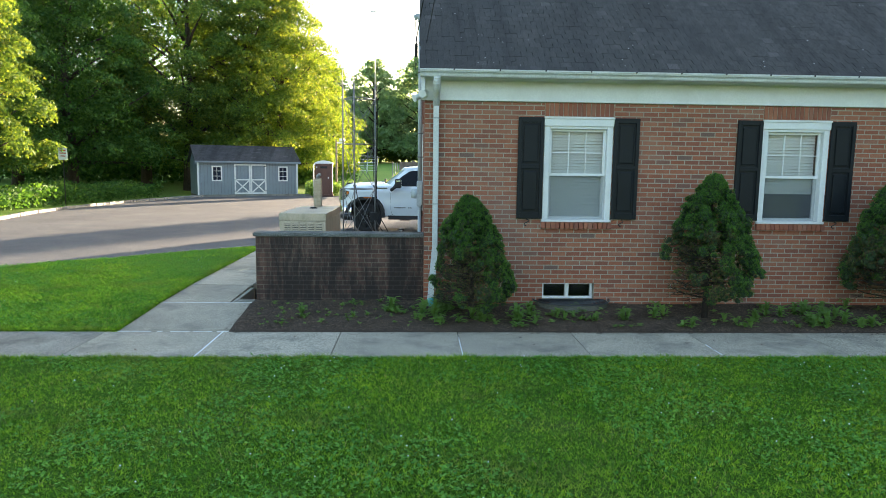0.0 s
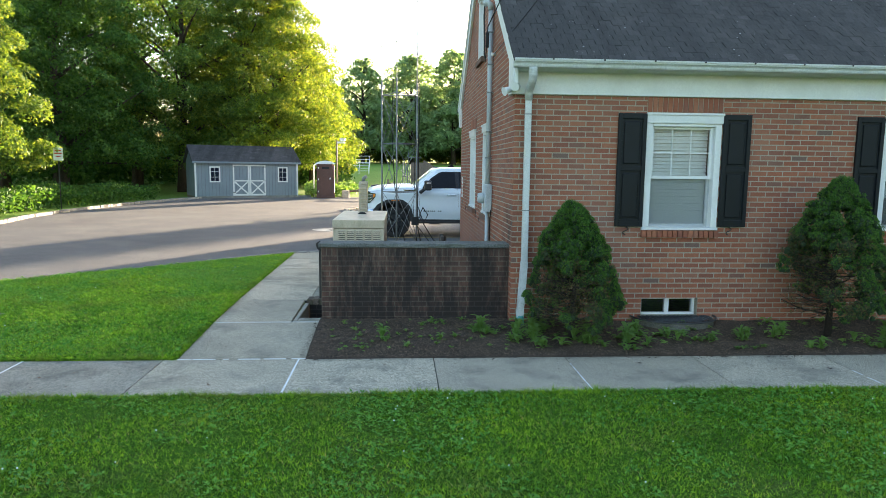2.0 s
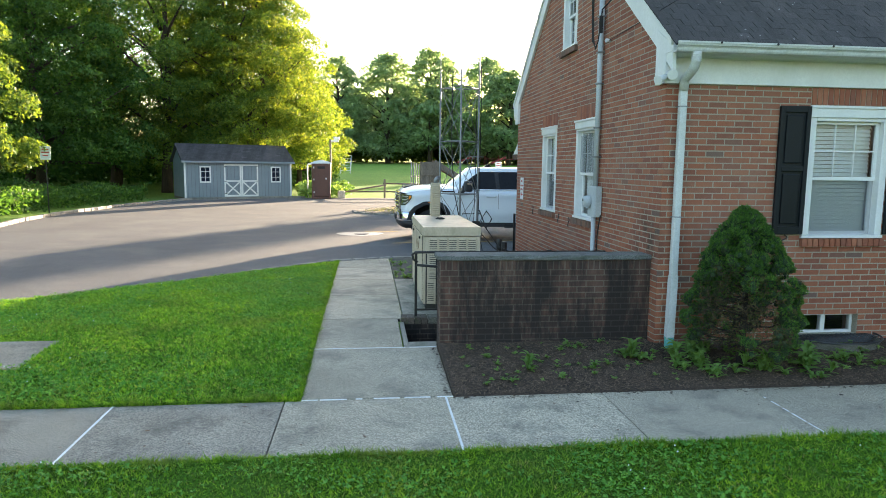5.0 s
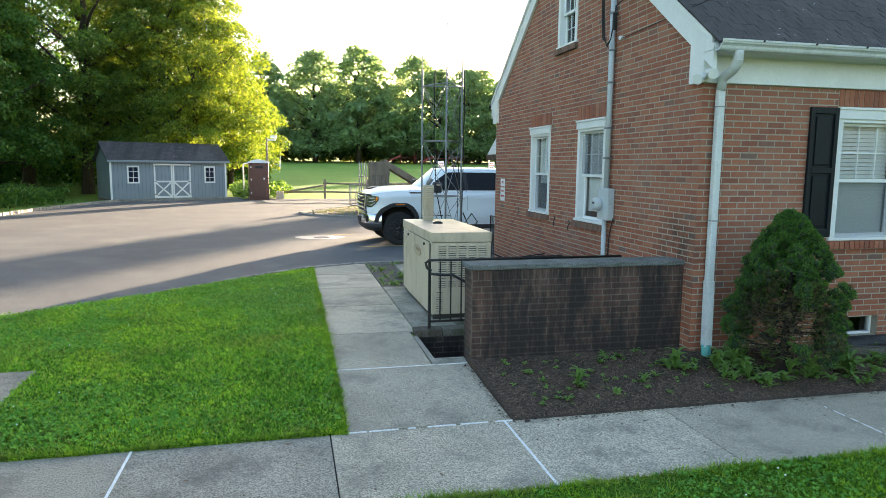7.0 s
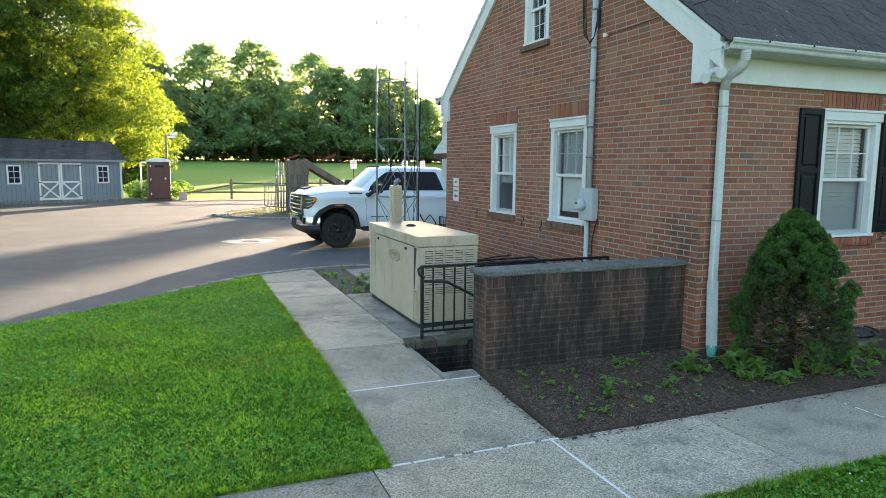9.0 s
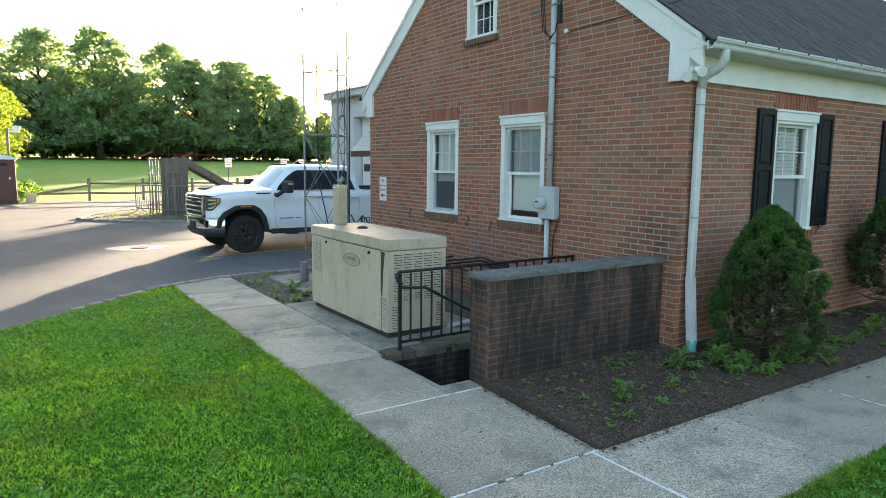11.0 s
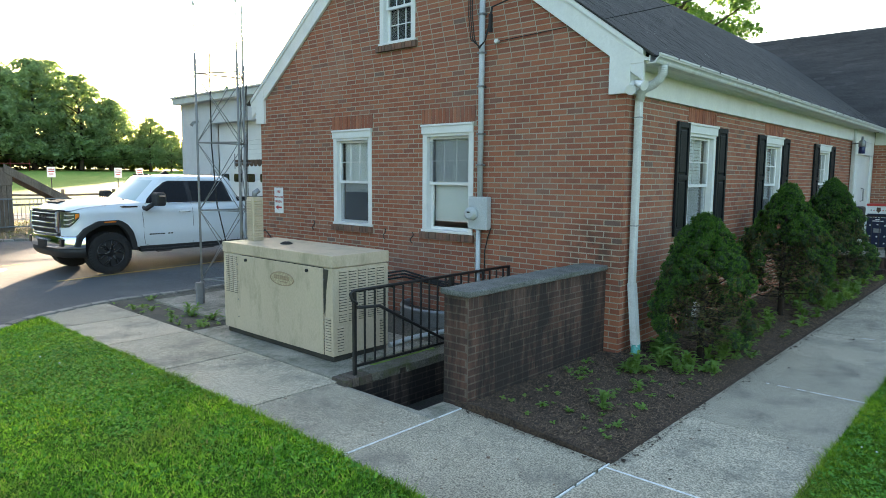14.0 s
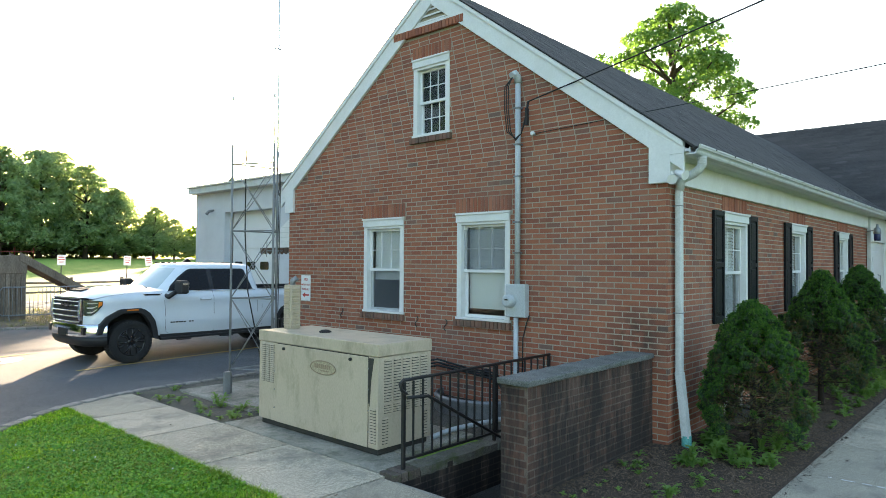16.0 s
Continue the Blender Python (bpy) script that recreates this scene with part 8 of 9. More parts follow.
side_p = scatter_in(LAWN_LEFT, 290000, g)
side_p = side_p[~((side_p[:, 0] < -6.6) & (side_p[:, 1] > 9.19) & (side_p[:, 1] < 10.1))]
blades("grass", side_p, 0.034, 0.0057, blade_light, "short mown grass of the side lawn", 2, 0.01)


def clover(outline, count, seed, least, label, mat, bloom=0.012):
    r = np.random.default_rng(seed)
    p = scatter_in(outline, count, r)
    p = p[~((p[:, 0] < -6.6) & (p[:, 1] > 9.19) & (p[:, 1] < 10.1))]
    p = p[lumps(p, 0.9, 5) * 0.55 + lumps(p, 3.5, 6) * 0.45 + r.normal(0, 0.13, len(p)) > least]
    n = len(p)
    base = np.column_stack([p, np.interp(p[:, 1], (-60, 6.0, 8.2, 9.8, 11.2, 44.0), (0.0, 0.05, 0.05, 0.13, 0.155, 0.16)) + r.uniform(0.022, 0.052, n)])
    turn = r.uniform(0, 6.28, n)
    quads = []
    for k in range(3):
        a = turn + k * 2.09
        sz = (r.uniform(0.008, 0.0165, n))[:, None]
        out = np.column_stack([np.cos(a), np.sin(a), r.normal(0.1, 0.4, n)])
        wide = np.column_stack([-np.sin(a), np.cos(a), r.normal(0, 0.35, n)])
        quads.append(np.stack([base, base + (out + wide * 0.75) * sz, base + out * sz * 1.9, base + (out - wide * 0.75) * sz], 1))
    v = np.concatenate(quads).reshape(-1, 3)
    ob = new("clover", raw_mesh("clover", v, np.arange(len(v)).reshape(-1, 4), mat))
    tagged(ob, label, "clover", kind="stuff")
    q = p[r.random(len(p)) < bloom]
    c = np.column_stack([q, np.array([float(ground_z(x, y)) for x, y in q]) + 0.06])
    ball = np.array([(1, 0, 0), (0, 1, 0), (-1, 0, 0), (0, -1, 0), (0, 0, 1), (0, 0, -1)]) * 0.008
    tri = np.array([(0, 1, 4), (1, 2, 4), (2, 3, 4), (3, 0, 4), (1, 0, 5), (2, 1, 5), (3, 2, 5), (0, 3, 5)])
    v = (c[:, None, :] + ball[None] * r.uniform(0.7, 1.2, (len(c), 1, 1))).reshape(-1, 3)
    f = (np.arange(len(c))[:, None, None] * 6 + tri[None]).reshape(-1, 3)
    ob = new("clover_blossom", raw_mesh("clover_blossom", v, f, blind_mat))
    tagged(ob, "small white clover blossoms in the lawn", "clover", kind="stuff")


clover([(-6.5, 2.9), (8.8, 2.9), (9.8, 7.02), (-7.0, 7.02)], 44000, 31, 0.53, "patches of clover leaves in the front lawn", clover_mat)
clover([(-8.5, 8.3), (-3.78, 8.3), (-3.78, 15.6), (-4.8, 15.2), (-8.5, 12.1)], 40000, 32, 0.56, "patches of clover leaves in the side lawn", clover_light, 0.0018)


def mulch_chips():
    r = np.random.default_rng(41)
    p = scatter_in([(-2.32, 8.24), (11.9, 8.24), (11.9, 9.42), (0.1, 9.42), (0.1, 9.6), (-2.32, 9.6)], 52000, r)
    n = len(p)
    z = np.array([bed_z(x, y) for x, y in p]) + 0.004
    c = np.column_stack([p, z])
    a, ln, wd = r.uniform(0, 6.28, n), r.uniform(0.006, 0.024, n), r.uniform(0.0016, 0.0045, n)
    t = np.column_stack([np.cos(a), np.sin(a), r.normal(0, 0.3, n)]) * ln[:, None]
    s = np.column_stack([-np.sin(a), np.cos(a), r.normal(0, 0.3, n)]) * wd[:, None]
    v = np.stack([c - t - s, c + t - s, c + t + s, c - t + s], 1).reshape(-1, 3)
    ob = new("mulch_chips", raw_mesh("mulch_chips", v, np.arange(n * 4).reshape(-1, 4), chip_mat))
    tagged(ob, "shredded brown bark chips scattered on the bed", "mulch", kind="stuff")


mulch_chips()


def debris(name, outline, count, seed, label, lift, tones):
    """Small dark flakes of bark and dry leaf lying on the paths."""
    r = np.random.default_rng(seed)
    p = scatter_in(outline, count, r)
    n = len(p)
    c = np.column_stack([p, np.array([float(ground_z(x, y)) for x, y in p]) + lift])
    a, ln = r.uniform(0, 6.28, n), r.uniform(0.004, 0.016, n) * np.where(r.random(n) < 0.1, 1.8, 1.0)
    t = np.column_stack([np.cos(a), np.sin(a), r.normal(0, 0.15, n)]) * ln[:, None]
    s = np.column_stack([-np.sin(a), np.cos(a), r.normal(0, 0.15, n)]) * (ln * r.uniform(0.3, 0.8, n))[:, None]
    v = np.stack([c - t, c + s * 0.9, c + t, c - s], 1).reshape(-1, 3)
    ob = new(name, raw_mesh(name, v, np.arange(n * 4).reshape(-1, 4), tones))
    tagged(ob, label, "debris", kind="stuff")


debris("bark_debris", [(-2.4, 7.75), (11.0, 7.6), (11.0, 8.2), (-2.4, 8.2)], 420, 61, "dark bark bits strewn along the bed's edge of the footpath", 0.006, mulch_mat)
debris("leaf_debris", [(-7.0, 7.2), (11.0, 7.2), (11.0, 8.2), (-7.0, 8.2)], 260, 62, "small dry leaf bits strewn on the footpath", 0.006, chip_mat)
debris("leaf_debris", [(-3.7, 8.3), (-2.75, 8.3), (-2.75, 16.4), (-3.7, 16.4)], 150, 63, "small dry leaf bits strewn on the side path", 0.008, chip_mat)
debris("bark_debris", [(-2.38, 8.13), (11.0, 8.13), (11.0, 8.23), (-2.38, 8.23)], 1500, 64, "bark bits spilling from the bed onto the footpath", 0.007, mulch_mat)
debris("bark_debris", [(-2.42, 8.25), (-2.34, 8.25), (-2.34, 9.6), (-2.42, 9.6)], 160, 65, "bark bits spilling from the bed onto the side path", 0.012, mulch_mat)
edge = np.concatenate([scatter_in([(-8.5, 6.97), (13.0, 6.97), (13.0, 7.065), (-8.5, 7.065)], 26000, g), scatter_in([(-11.0, 8.205), (-3.75, 8.205), (-3.75, 8.27), (-11.0, 8.27)], 8000, g), scatter_in([(-3.8, 8.2), (-3.725, 8.2), (-3.725, 16.2), (-3.8, 16.2)], 11000, g)])
blades("grass", edge, 0.046, 0.0036, blade_mat, "longer ragged grass along the path edges", 7, 0.0)

# ---- things on the lot and beyond ----
granite = surface("granite_sett", (0.30, 0.285, 0.25), (0.20, 0.19, 0.17), 9.0, 120.0, 0.85, 0.5, grain=0.35, vary=0.25)
sett = bmesh.new()
box(sett, -0.13, 0.13, -0.07, 0.07, 0.0, 0.15, 0.018)
sett_mesh = mesh_from("kerb_stone", sett, granite)


def kerb_line(name, pts, label, step=0.275):
    th = thing(name, pose(0, 0, 0), label, "kerb", kind="structure")
    r = random.Random(8)
    left = 0.0
    for (x0, y0), (x1, y1) in zip(pts, pts[1:]):
        d = math.hypot(x1 - x0, y1 - y0)
        a = math.degrees(math.atan2(y1 - y0, x1 - x0))
        s = left
        while s < d:
            piece("kerb_stone", sett_mesh, th, pose(x0 + (x1 - x0) * s / d + r.uniform(-0.012, 0.012), y0 + (y1 - y0) * s / d + r.uniform(-0.012, 0.012), lot_z - (0.03 if name == "kerb_west" else 0.09 if name == "kerb_island" else 0.13) + r.uniform(-0.012, 0.012), 0, r.uniform(-3, 3), a + r.uniform(-3, 3)))
            s += step
        left = s - d


kerb_line("kerb_west", [(-14.1, 22.5), (-14.72, 26.0), (-14.82, 29.5), (-14.45, 34.0), (-13.6, 38.2), (-12.9, 40.5), (-10.0, 41.9), (-7.4, 43.1), (-6.8, 43.25)], "pale granite sett kerb curving round the lot")
kerb_line("kerb_island", [(0.9, 27.8), (-1.1, 28.4), (-2.6, 29.4), (-3.6, 30.6), (-3.75, 31.3), (-3.3, 32.5), (-2.4, 33.8), (-1.2, 35.4), (0.0, 37.4)], "low stone kerb round the planted island")
kerb_line("kerb_near", [(-2.2, 16.82), (0.0, 16.86)], "rough stone edging between soil strip and lot", 0.29)
kerb_line("kerb_lawn", [(-2.45, 16.8), (-3.0, 16.66), (-3.72, 16.36), (-4.8, 15.4), (-5.3, 14.93)], "flush stone edging between lawn and lot", 0.3)
sheet("island", [(1.2, 27.9), (-1.0, 28.5), (-2.5, 29.5), (-3.5, 30.7), (-3.65, 31.3), (-3.2, 32.4), (-2.3, 33.7), (-1.1, 35.3), (0.2, 37.3), (8, 37.3), (8, 27.9)],
      lambda x, y: 0.21 + 0.03 * noise.noise((x * 0.8, y * 0.8, 7)), soil, "weedy traffic island with dry grass", "island", 0.6)
g2 = np.random.default_rng(22)


def tufts(outline, count, tall, label, seed, z, mat, wide=0.012):
    p = scatter_in(outline, count, g2)
    ob = blades("dry_grass", p, tall, wide, mat, label, seed, 0.0)
    return ob


dry_mat = leaf_mat("dry_grass_blade", [(0.0, (0.10, 0.15, 0.03)), (0.5, (0.22, 0.25, 0.08)), (1.0, (0.38, 0.35, 0.16))], 0.4)
tufts([(1.0, 28.3), (-1.0, 28.8), (-3.3, 31.0), (-2.2, 33.5), (0.2, 36.5), (2, 36.5)], 5000, 0.13, "dry yellow and green grass tufts on the island", 31, 0.2, dry_mat)

# drain cover with its worn white patch, yellow bay lines
bm = bmesh.new()
bm.faces.new([bm.verts.new((-3.35 + 0.66 * math.cos(a) * (1 + 0.12 * math.sin(3 * a)), 21.75 + 0.55 * math.sin(a) * (1 + 0.1 * math.cos(2 * a)), lot_z + 0.0075)) for a in (2 * math.pi * k / 30 for k in range(30))])
solid("painted_patch", bm, line_white, "worn pale patch round the drain in the asphalt", "paint patch", kind="structure")
bm = bmesh.new()
lathe(bm, [(0.22, lot_z), (0.22, lot_z + 0.014), (0.19, lot_z + 0.018)], 22, "z", (-3.3, 21.72, 0))
solid("drain_cover", bm, iron, "black iron drain cover in the parking lot", "drain cover")
for pts, w in ((((-2.5, 19.34), (2.5, 20.06)), 0.1), (((-3.2, 22.3), (-2.2, 22.45)), 0.1)):
    bm = bmesh.new()
    (x0, y0), (x1, y1) = pts
    bm.faces.new([bm.verts.new(p) for p in ((x0, y0, lot_z + 0.0085), (x1, y1, lot_z + 0.0085), (x1 - 0.015, y1 + w, lot_z + 0.0085), (x0 - 0.015, y0 + w, lot_z + 0.0085))])
    solid("bay_line", bm, line_yellow, "worn yellow parking bay line on asphalt", "road marking", "bay lines", "structure")


def post_sign(x, y, top, label, tilt=0.0, pole=None, yaw=0.0, red=True):
    th = thing("post_sign", pose(x, y, float(ground_z(x, y)) - 0.04, 0, tilt, yaw), label, "sign", "parking signs" if red else "")
    bm = bmesh.new()
    prism(bm, [(-0.025, 0), (-0.01, 0.025), (0.01, 0.025), (0.025, 0)], 0, top, "z")
    part("post", bm, pole or iron, th)
    bm = bmesh.new()
    box(bm, -0.2, 0.2, -0.018, -0.012, top - 0.42, top + 0.12, 0.002)
    part("board", bm, vinyl, th)
    mat = bpy.data.materials["sign_red"]
    for k, (z, w) in enumerate(((0.0, 0.26), (-0.12, 0.3), (-0.25, 0.2))):
        bm = bmesh.new()
        box(bm, -w / 2, w / 2, -0.022, -0.0185, top + z - 0.022, top + z + 0.022)
        part("lettering_bar", bm, mat, th)


post_sign(-15.9, 30.6, 2.55, "white sign with red lettering on a dark post by the kerb")
for x, t in ((5.2, 0), (8.5, 1.5), (10.0, -7)):
    post_sign(x, 44.2, 2.25, "white parking sign with red lettering on a post by the fence", t)


def rail_fence():
    """Two-rail split fence along the field."""
    xs = [-4.6, -2.05, 0.6, 3.2, 5.8, 8.4, 11.0, 13.6, 16.2, 18.8]
    th = thing("rail_fence", pose(0, 44.5, 0.12), "weathered split-rail wooden fence along the playing field", "fence")
    r = random.Random(3)
    for i, x in enumerate(xs):
        bm = bmesh.new()
        box(bm, x - 0.065, x + 0.065, -0.065, 0.065, -0.1, 1.2 if i else 0.35, 0.015)
        part("post", bm, weathered_wood, th)
    for a, b in zip(xs, xs[1:]):
        for z in (0.42, 0.92):
            if a == xs[0] and z > 0.5:
                za, zb = 0.35, 0.85
            else:
                za, zb = z + r.uniform(-0.03, 0.03), z + r.uniform(-0.03, 0.03)
            bm = bmesh.new()
            tube(bm, [(a - 0.1, 0.02, za), ((a + b) / 2, 0.01, (za + zb) / 2 + r.uniform(-0.02, 0.02)), (b + 0.1, -0.02, zb)], 0.055, 6)
            part("rail", bm, weathered_wood, th)


rail_fence()


def portable_toilet():
    th = thing("portable_toilet", pose(-5.9, 42.75, 0.17, 0, 0, 6), "brown plastic portable toilet with a pale domed roof", "portable toilet")
    brown = surface("brown_plastic", (0.115, 0.048, 0.034), (0.09, 0.038, 0.028), 3.0, 50.0, 0.5, 0.05, grain=0.08)
    bm = bmesh.new()
    box(bm, -0.57, 0.57, -0.55, 0.6, 0.0, 0.12, 0.02)
    box(bm, -0.54, 0.54, -0.5, 0.56, 0.121, 2.1, 0.03)
    part("cabin", bm, brown, th)
    bm = bmesh.new()
    prism(bm, [(-0.6, 2.08), (0.6, 2.08), (0.6, 2.13), (0.35, 2.24), (0, 2.3), (-0.35, 2.24), (-0.6, 2.13)], -0.6, 0.62, "y", 0.015)
    part("roof", bm, blind_mat, th, "pale translucent domed roof")
    bm = bmesh.new()
    box(bm, -0.4, 0.4, -0.535, -0.502, 0.14, 2.0, 0.015)
    door = part("door", bm, brown, th)
    bm = bmesh.new()
    prism(bm, [(-0.25, 0.3), (0.25, 0.3), (0.25, 0.85), (0.12, 1.05), (0.12, 1.6), (-0.12, 1.6), (-0.12, 1.05), (-0.25, 0.85)], -0.55, -0.536, "y", 0.006)
    part("panel", bm, brown, door)
    bm = bmesh.new()
    box(bm, -0.22, 0.22, -0.545, -0.5355, 1.78, 1.92)
    part("vent_sign", bm, black_rubber, door)
    bm = bmesh.new()
    box(bm, 0.24, 0.32, -0.56, -0.536, 1.15, 1.25, 0.005)
    part("latch", bm, vinyl, door)
    for z in (0.35, 1.1, 1.8):
        bm = bmesh.new()
        box(bm, -0.46, -0.41, -0.54, -0.505, z, z + 0.1, 0.005)
        part("hinge", bm, vinyl, door)


portable_toilet()
bm = bmesh.new()
box(bm, -4.95, -4.5, 43.2, 43.6, 0.14, 0.62, 0.05)
solid("white_block", bm, concrete, "pale concrete block standing beside the portable toilet", "block")


def lamp_pole():
    th = thing("lamp_post", pose(-5.5, 46.0, 0.14), "thin wooden pole carrying a floodlight and white fittings", "lamp post")
    bm = bmesh.new()
    tube(bm, [(0, 0, 0), (0, 0, 3.7)], 0.07, 8, 0.06)
    part("pole", bm, weathered_wood, th)
    bm = bmesh.new()
    box(bm, 0.05, 0.55, -0.12, 0.12, 3.5, 3.62, 0.03)
    box(bm, 0.2, 0.6, -0.1, 0.14, 3.66, 3.85, 0.03)
    part("floodlight", bm, vinyl, th)


lamp_pole()
bm = bmesh.new()
tube(bm, [(-6.85, 44.6, 0.1), (-6.85, 44.6, 2.15), (-6.8, 44.6, 2.22), (-6.45, 44.6, 2.24)], 0.045, 8)
solid("pipe_stand", bm, vinyl, "white bent pipe post standing behind the portable toilet", "post")


def barrier(x, y, yaw, length=2.4):
    th = thing("crowd_barrier", pose(x, y, 0.2, 0, 0, yaw), "galvanised steel crowd-control barrier on the island", "barrier", "barriers on the island")
    bm = bmesh.new()
    tube(bm, [(0.06, 0, 0.18), (0, 0, 0.26), (0, 0, 1.0), (0.09, 0, 1.1), (length - 0.09, 0, 1.1), (length, 0, 1.0), (length, 0, 0.26), (length - 0.06, 0, 0.18), (0.06, 0, 0.18)], 0.022, 7)
    part("frame", bm, steel, th)
    n = int(length / 0.12)
    for i in range(1, n):
        bm = bmesh.new()
        tube(bm, [(length * i / n, 0, 0.18), (length * i / n, 0, 1.1)], 0.0085, 5)
        part("bar", bm, steel, th)
    for xx in (0.25, length - 0.25):
        bm = bmesh.new()
        tube(bm, [(xx, -0.28, 0.01), (xx, -0.2, 0.05), (xx, 0, 0.18), (xx, 0.2, 0.05), (xx, 0.28, 0.01)], 0.02, 6)
        part("foot", bm, steel, th)


barrier(-1.5, 33.6, -68, 2.3), barrier(-0.75, 31.3, -6), barrier(1.7, 31.0, -5), barrier(4.15, 30.8, -5)


def timber_bin():
    """A tall timber bin with a brown ramp coming down from its top."""
    th = thing("timber_bin", pose(-0.22, 31.85, 0.2), "weathered upright timber bin with a long brown ramp", "timber bin")
    for i in range(5):
        bm = bmesh.new()
        box(bm, -0.5 + i * 0.145, -0.5 + i * 0.145 + 0.135, -0.5, -0.46, 0, 2.15, 0.005)
        part("board", bm, weathered_wood, th)
    for i in range(7):
        bm = bmesh.new()
        box(bm, -0.545, -0.505, -0.5 + i * 0.145, -0.5 + i * 0.145 + 0.135, 0, 2.15, 0.005)
        part("board", bm, weathered_wood, th)
    bm = bmesh.new()
    box(bm, -0.57, 0.25, -0.53, -0.501, 1.55, 2.12, 0.008)
    part("top_band", bm, weathered_wood, th)
    bm = bmesh.new()
    box(bm, 0.2, 0.24, -0.46, 0.5, 0, 2.1), box(bm, -0.5, 0.2, 0.46, 0.5, 0, 2.1)
    part("rear_board", bm, weathered_wood, th)
    for s in range(5):
        bm = bmesh.new()
        y0 = -0.5 + s * 0.22
        prism(bm, [(0.25, 1.90), (0.25, 1.98), (3.1, 0.28), (3.1, 0.2)], y0, y0 + 0.21, "y")
        part("ramp_board", bm, brown_wood, th)
    for y in (-0.56, 0.62):
        bm = bmesh.new()
        prism(bm, [(0.02, 1.98), (0.02, 2.26), (3.15, 0.42), (3.15, 0.14)], y, y + 0.05, "y")
        part("ramp_side", bm, weathered_wood, th)


timber_bin()


def cage():
    th = thing("tube_stack", pose(-0.86, 32.55, 0.2), "upright rack of grey steel tubes beside the timber bin", "tube rack")
    for i in range(6):
        bm = bmesh.new()
        tube(bm, [(i * 0.11 - 0.3, 0.08 * (i % 2), 0), (i * 0.11 - 0.28, 0.08 * (i % 2), 2.15 - 0.03 * i)], 0.024, 6)
        part("tube", bm, tower_steel, th)
    for z in (0.35, 1.5):
        bm = bmesh.new()
        tube(bm, [(-0.34, 0.04, z), (0.3, 0.04, z)], 0.02, 6)
        part("crossbar", bm, steel, th)


cage()

# small things of the gable yard
grate_steel = surface("grate_steel", (0.085, 0.088, 0.095), (0.05, 0.052, 0.056), 8.0, 120.0, 0.45, 0.1, metal=0.4, grain=0.2)


def window_well(m, r, h, label, grate=False):
    th = thing("window_well", m, label, "window well")
    bm = bmesh.new()
    outer, inner = [], []
    for j, z in enumerate(np.linspace(-0.05, h, 9)):
        rr = r + (0.018 if j % 2 else 0.0)
        outer.append([bm.verts.new((rr * 1.25 * math.cos(a), -rr * math.sin(a), z)) for a in (math.pi * k / 22 for k in range(23))])
        inner.append([bm.verts.new(((rr - 0.02) * 1.25 * math.cos(a), -(rr - 0.02) * math.sin(a), z)) for a in (math.pi * k / 22 for k in range(23))])
    for rings in (outer, inner):
        for a, b in zip(rings, rings[1:]):
            for k in range(22): bm.faces.new((a[k], a[k + 1], b[k + 1], b[k])).smooth = True
    for k in range(22): bm.faces.new((outer[-1][k], outer[-1][k + 1], inner[-1][k + 1], inner[-1][k]))
    part("shell", bm, steel if not grate else mossy_concrete, th, "corrugated steel shell" if not grate else "stained concrete rim")
    if grate:
        bm = bmesh.new()
        tube(bm, [((r + 0.03) * 1.25 * math.cos(a), -(r + 0.03) * math.sin(a), h + 0.012) for a in (math.pi * k / 24 for k in range(25))], 0.012, 6)
        part("rim", bm, grate_steel, th)
        for s in (1, -1):
            for k in range(-14, 15):
                x0 = k * 0.06
                pts = []
                for t in np.linspace(0, 1, 9):
                    y = r * t
                    x = x0 + s * (y - r / 2) * 1.1
                    if abs(x) < 1.25 * math.sqrt(max(r * r - y * y, 0)): pts.append((x, -y, h + 0.012 + 0.004 * s))
                if len(pts) >= 2:
                    bm = bmesh.new()
                    tube(bm, [pts[0], pts[-1]], 0.005, 4)
                    part("mesh_wire", bm, grate_steel, th)
    return th


window_well(pose(2.28, FRONT_Y - 0.012, 0.10), 0.42, 0.13, "round concrete window well under a diamond-mesh steel grate", True)
window_well(pose(GABLE_X - 0.012, 12.15, 0.12, 0, 0, -90), 0.5, 0.26, "corrugated steel window well with leaf litter by the gable")
bm = bmesh.new()
bm.faces.new([bm.verts.new((GABLE_X - 0.02 - 0.46 * math.sin(a), 12.15 + 0.57 * math.cos(a), 0.28)) for a in (math.pi * k / 18 for k in range(19))])
solid("leaf_litter", bm, mulch_mat, "brown leaf litter filling the window well", "leaf litter", kind="structure")
bm = bmesh.new()
tube(bm, [(-1.5, 11.5, 0.2), (-1.2, 11.5, 0.22), (-1.1, 11.45, 0.24), (-0.4, 11.28, 0.26), (0.1, 11.2, 0.27)], 0.03, 8)
solid("drain_pipe", bm, grey_conduit, "blue-grey plastic pipe lying on the soil", "pipe")
for k, dz in enumerate((0.0, 0.045, 0.09)):
    bm = bmesh.new()
    tube(bm, [(-1.5, 13.2, 0.62 + dz), (-0.5, 13.0, 0.66 + dz), (0.02, 12.8, 0.70 + dz), (0.04, 12.2, 0.66 + dz * 0.6), (0.03, 11.75, 0.62 + dz), (0.0, 11.62, 0.5), (0.02, 11.6, 0.3), (0.06, 11.58, 0.16)], 0.015, 6)
    solid("cable", bm, black_rubber, "black power cable draped along the gable wall", "cable", "cables on the gable")
bm = bmesh.new()
box(bm, GABLE_X - 0.06, GABLE_X - 0.012, 11.93, 12.0, 0.62, 0.74, 0.01)
solid("outlet_box", bm, black_rubber, "small black outlet box on the gable wall", "outlet box")
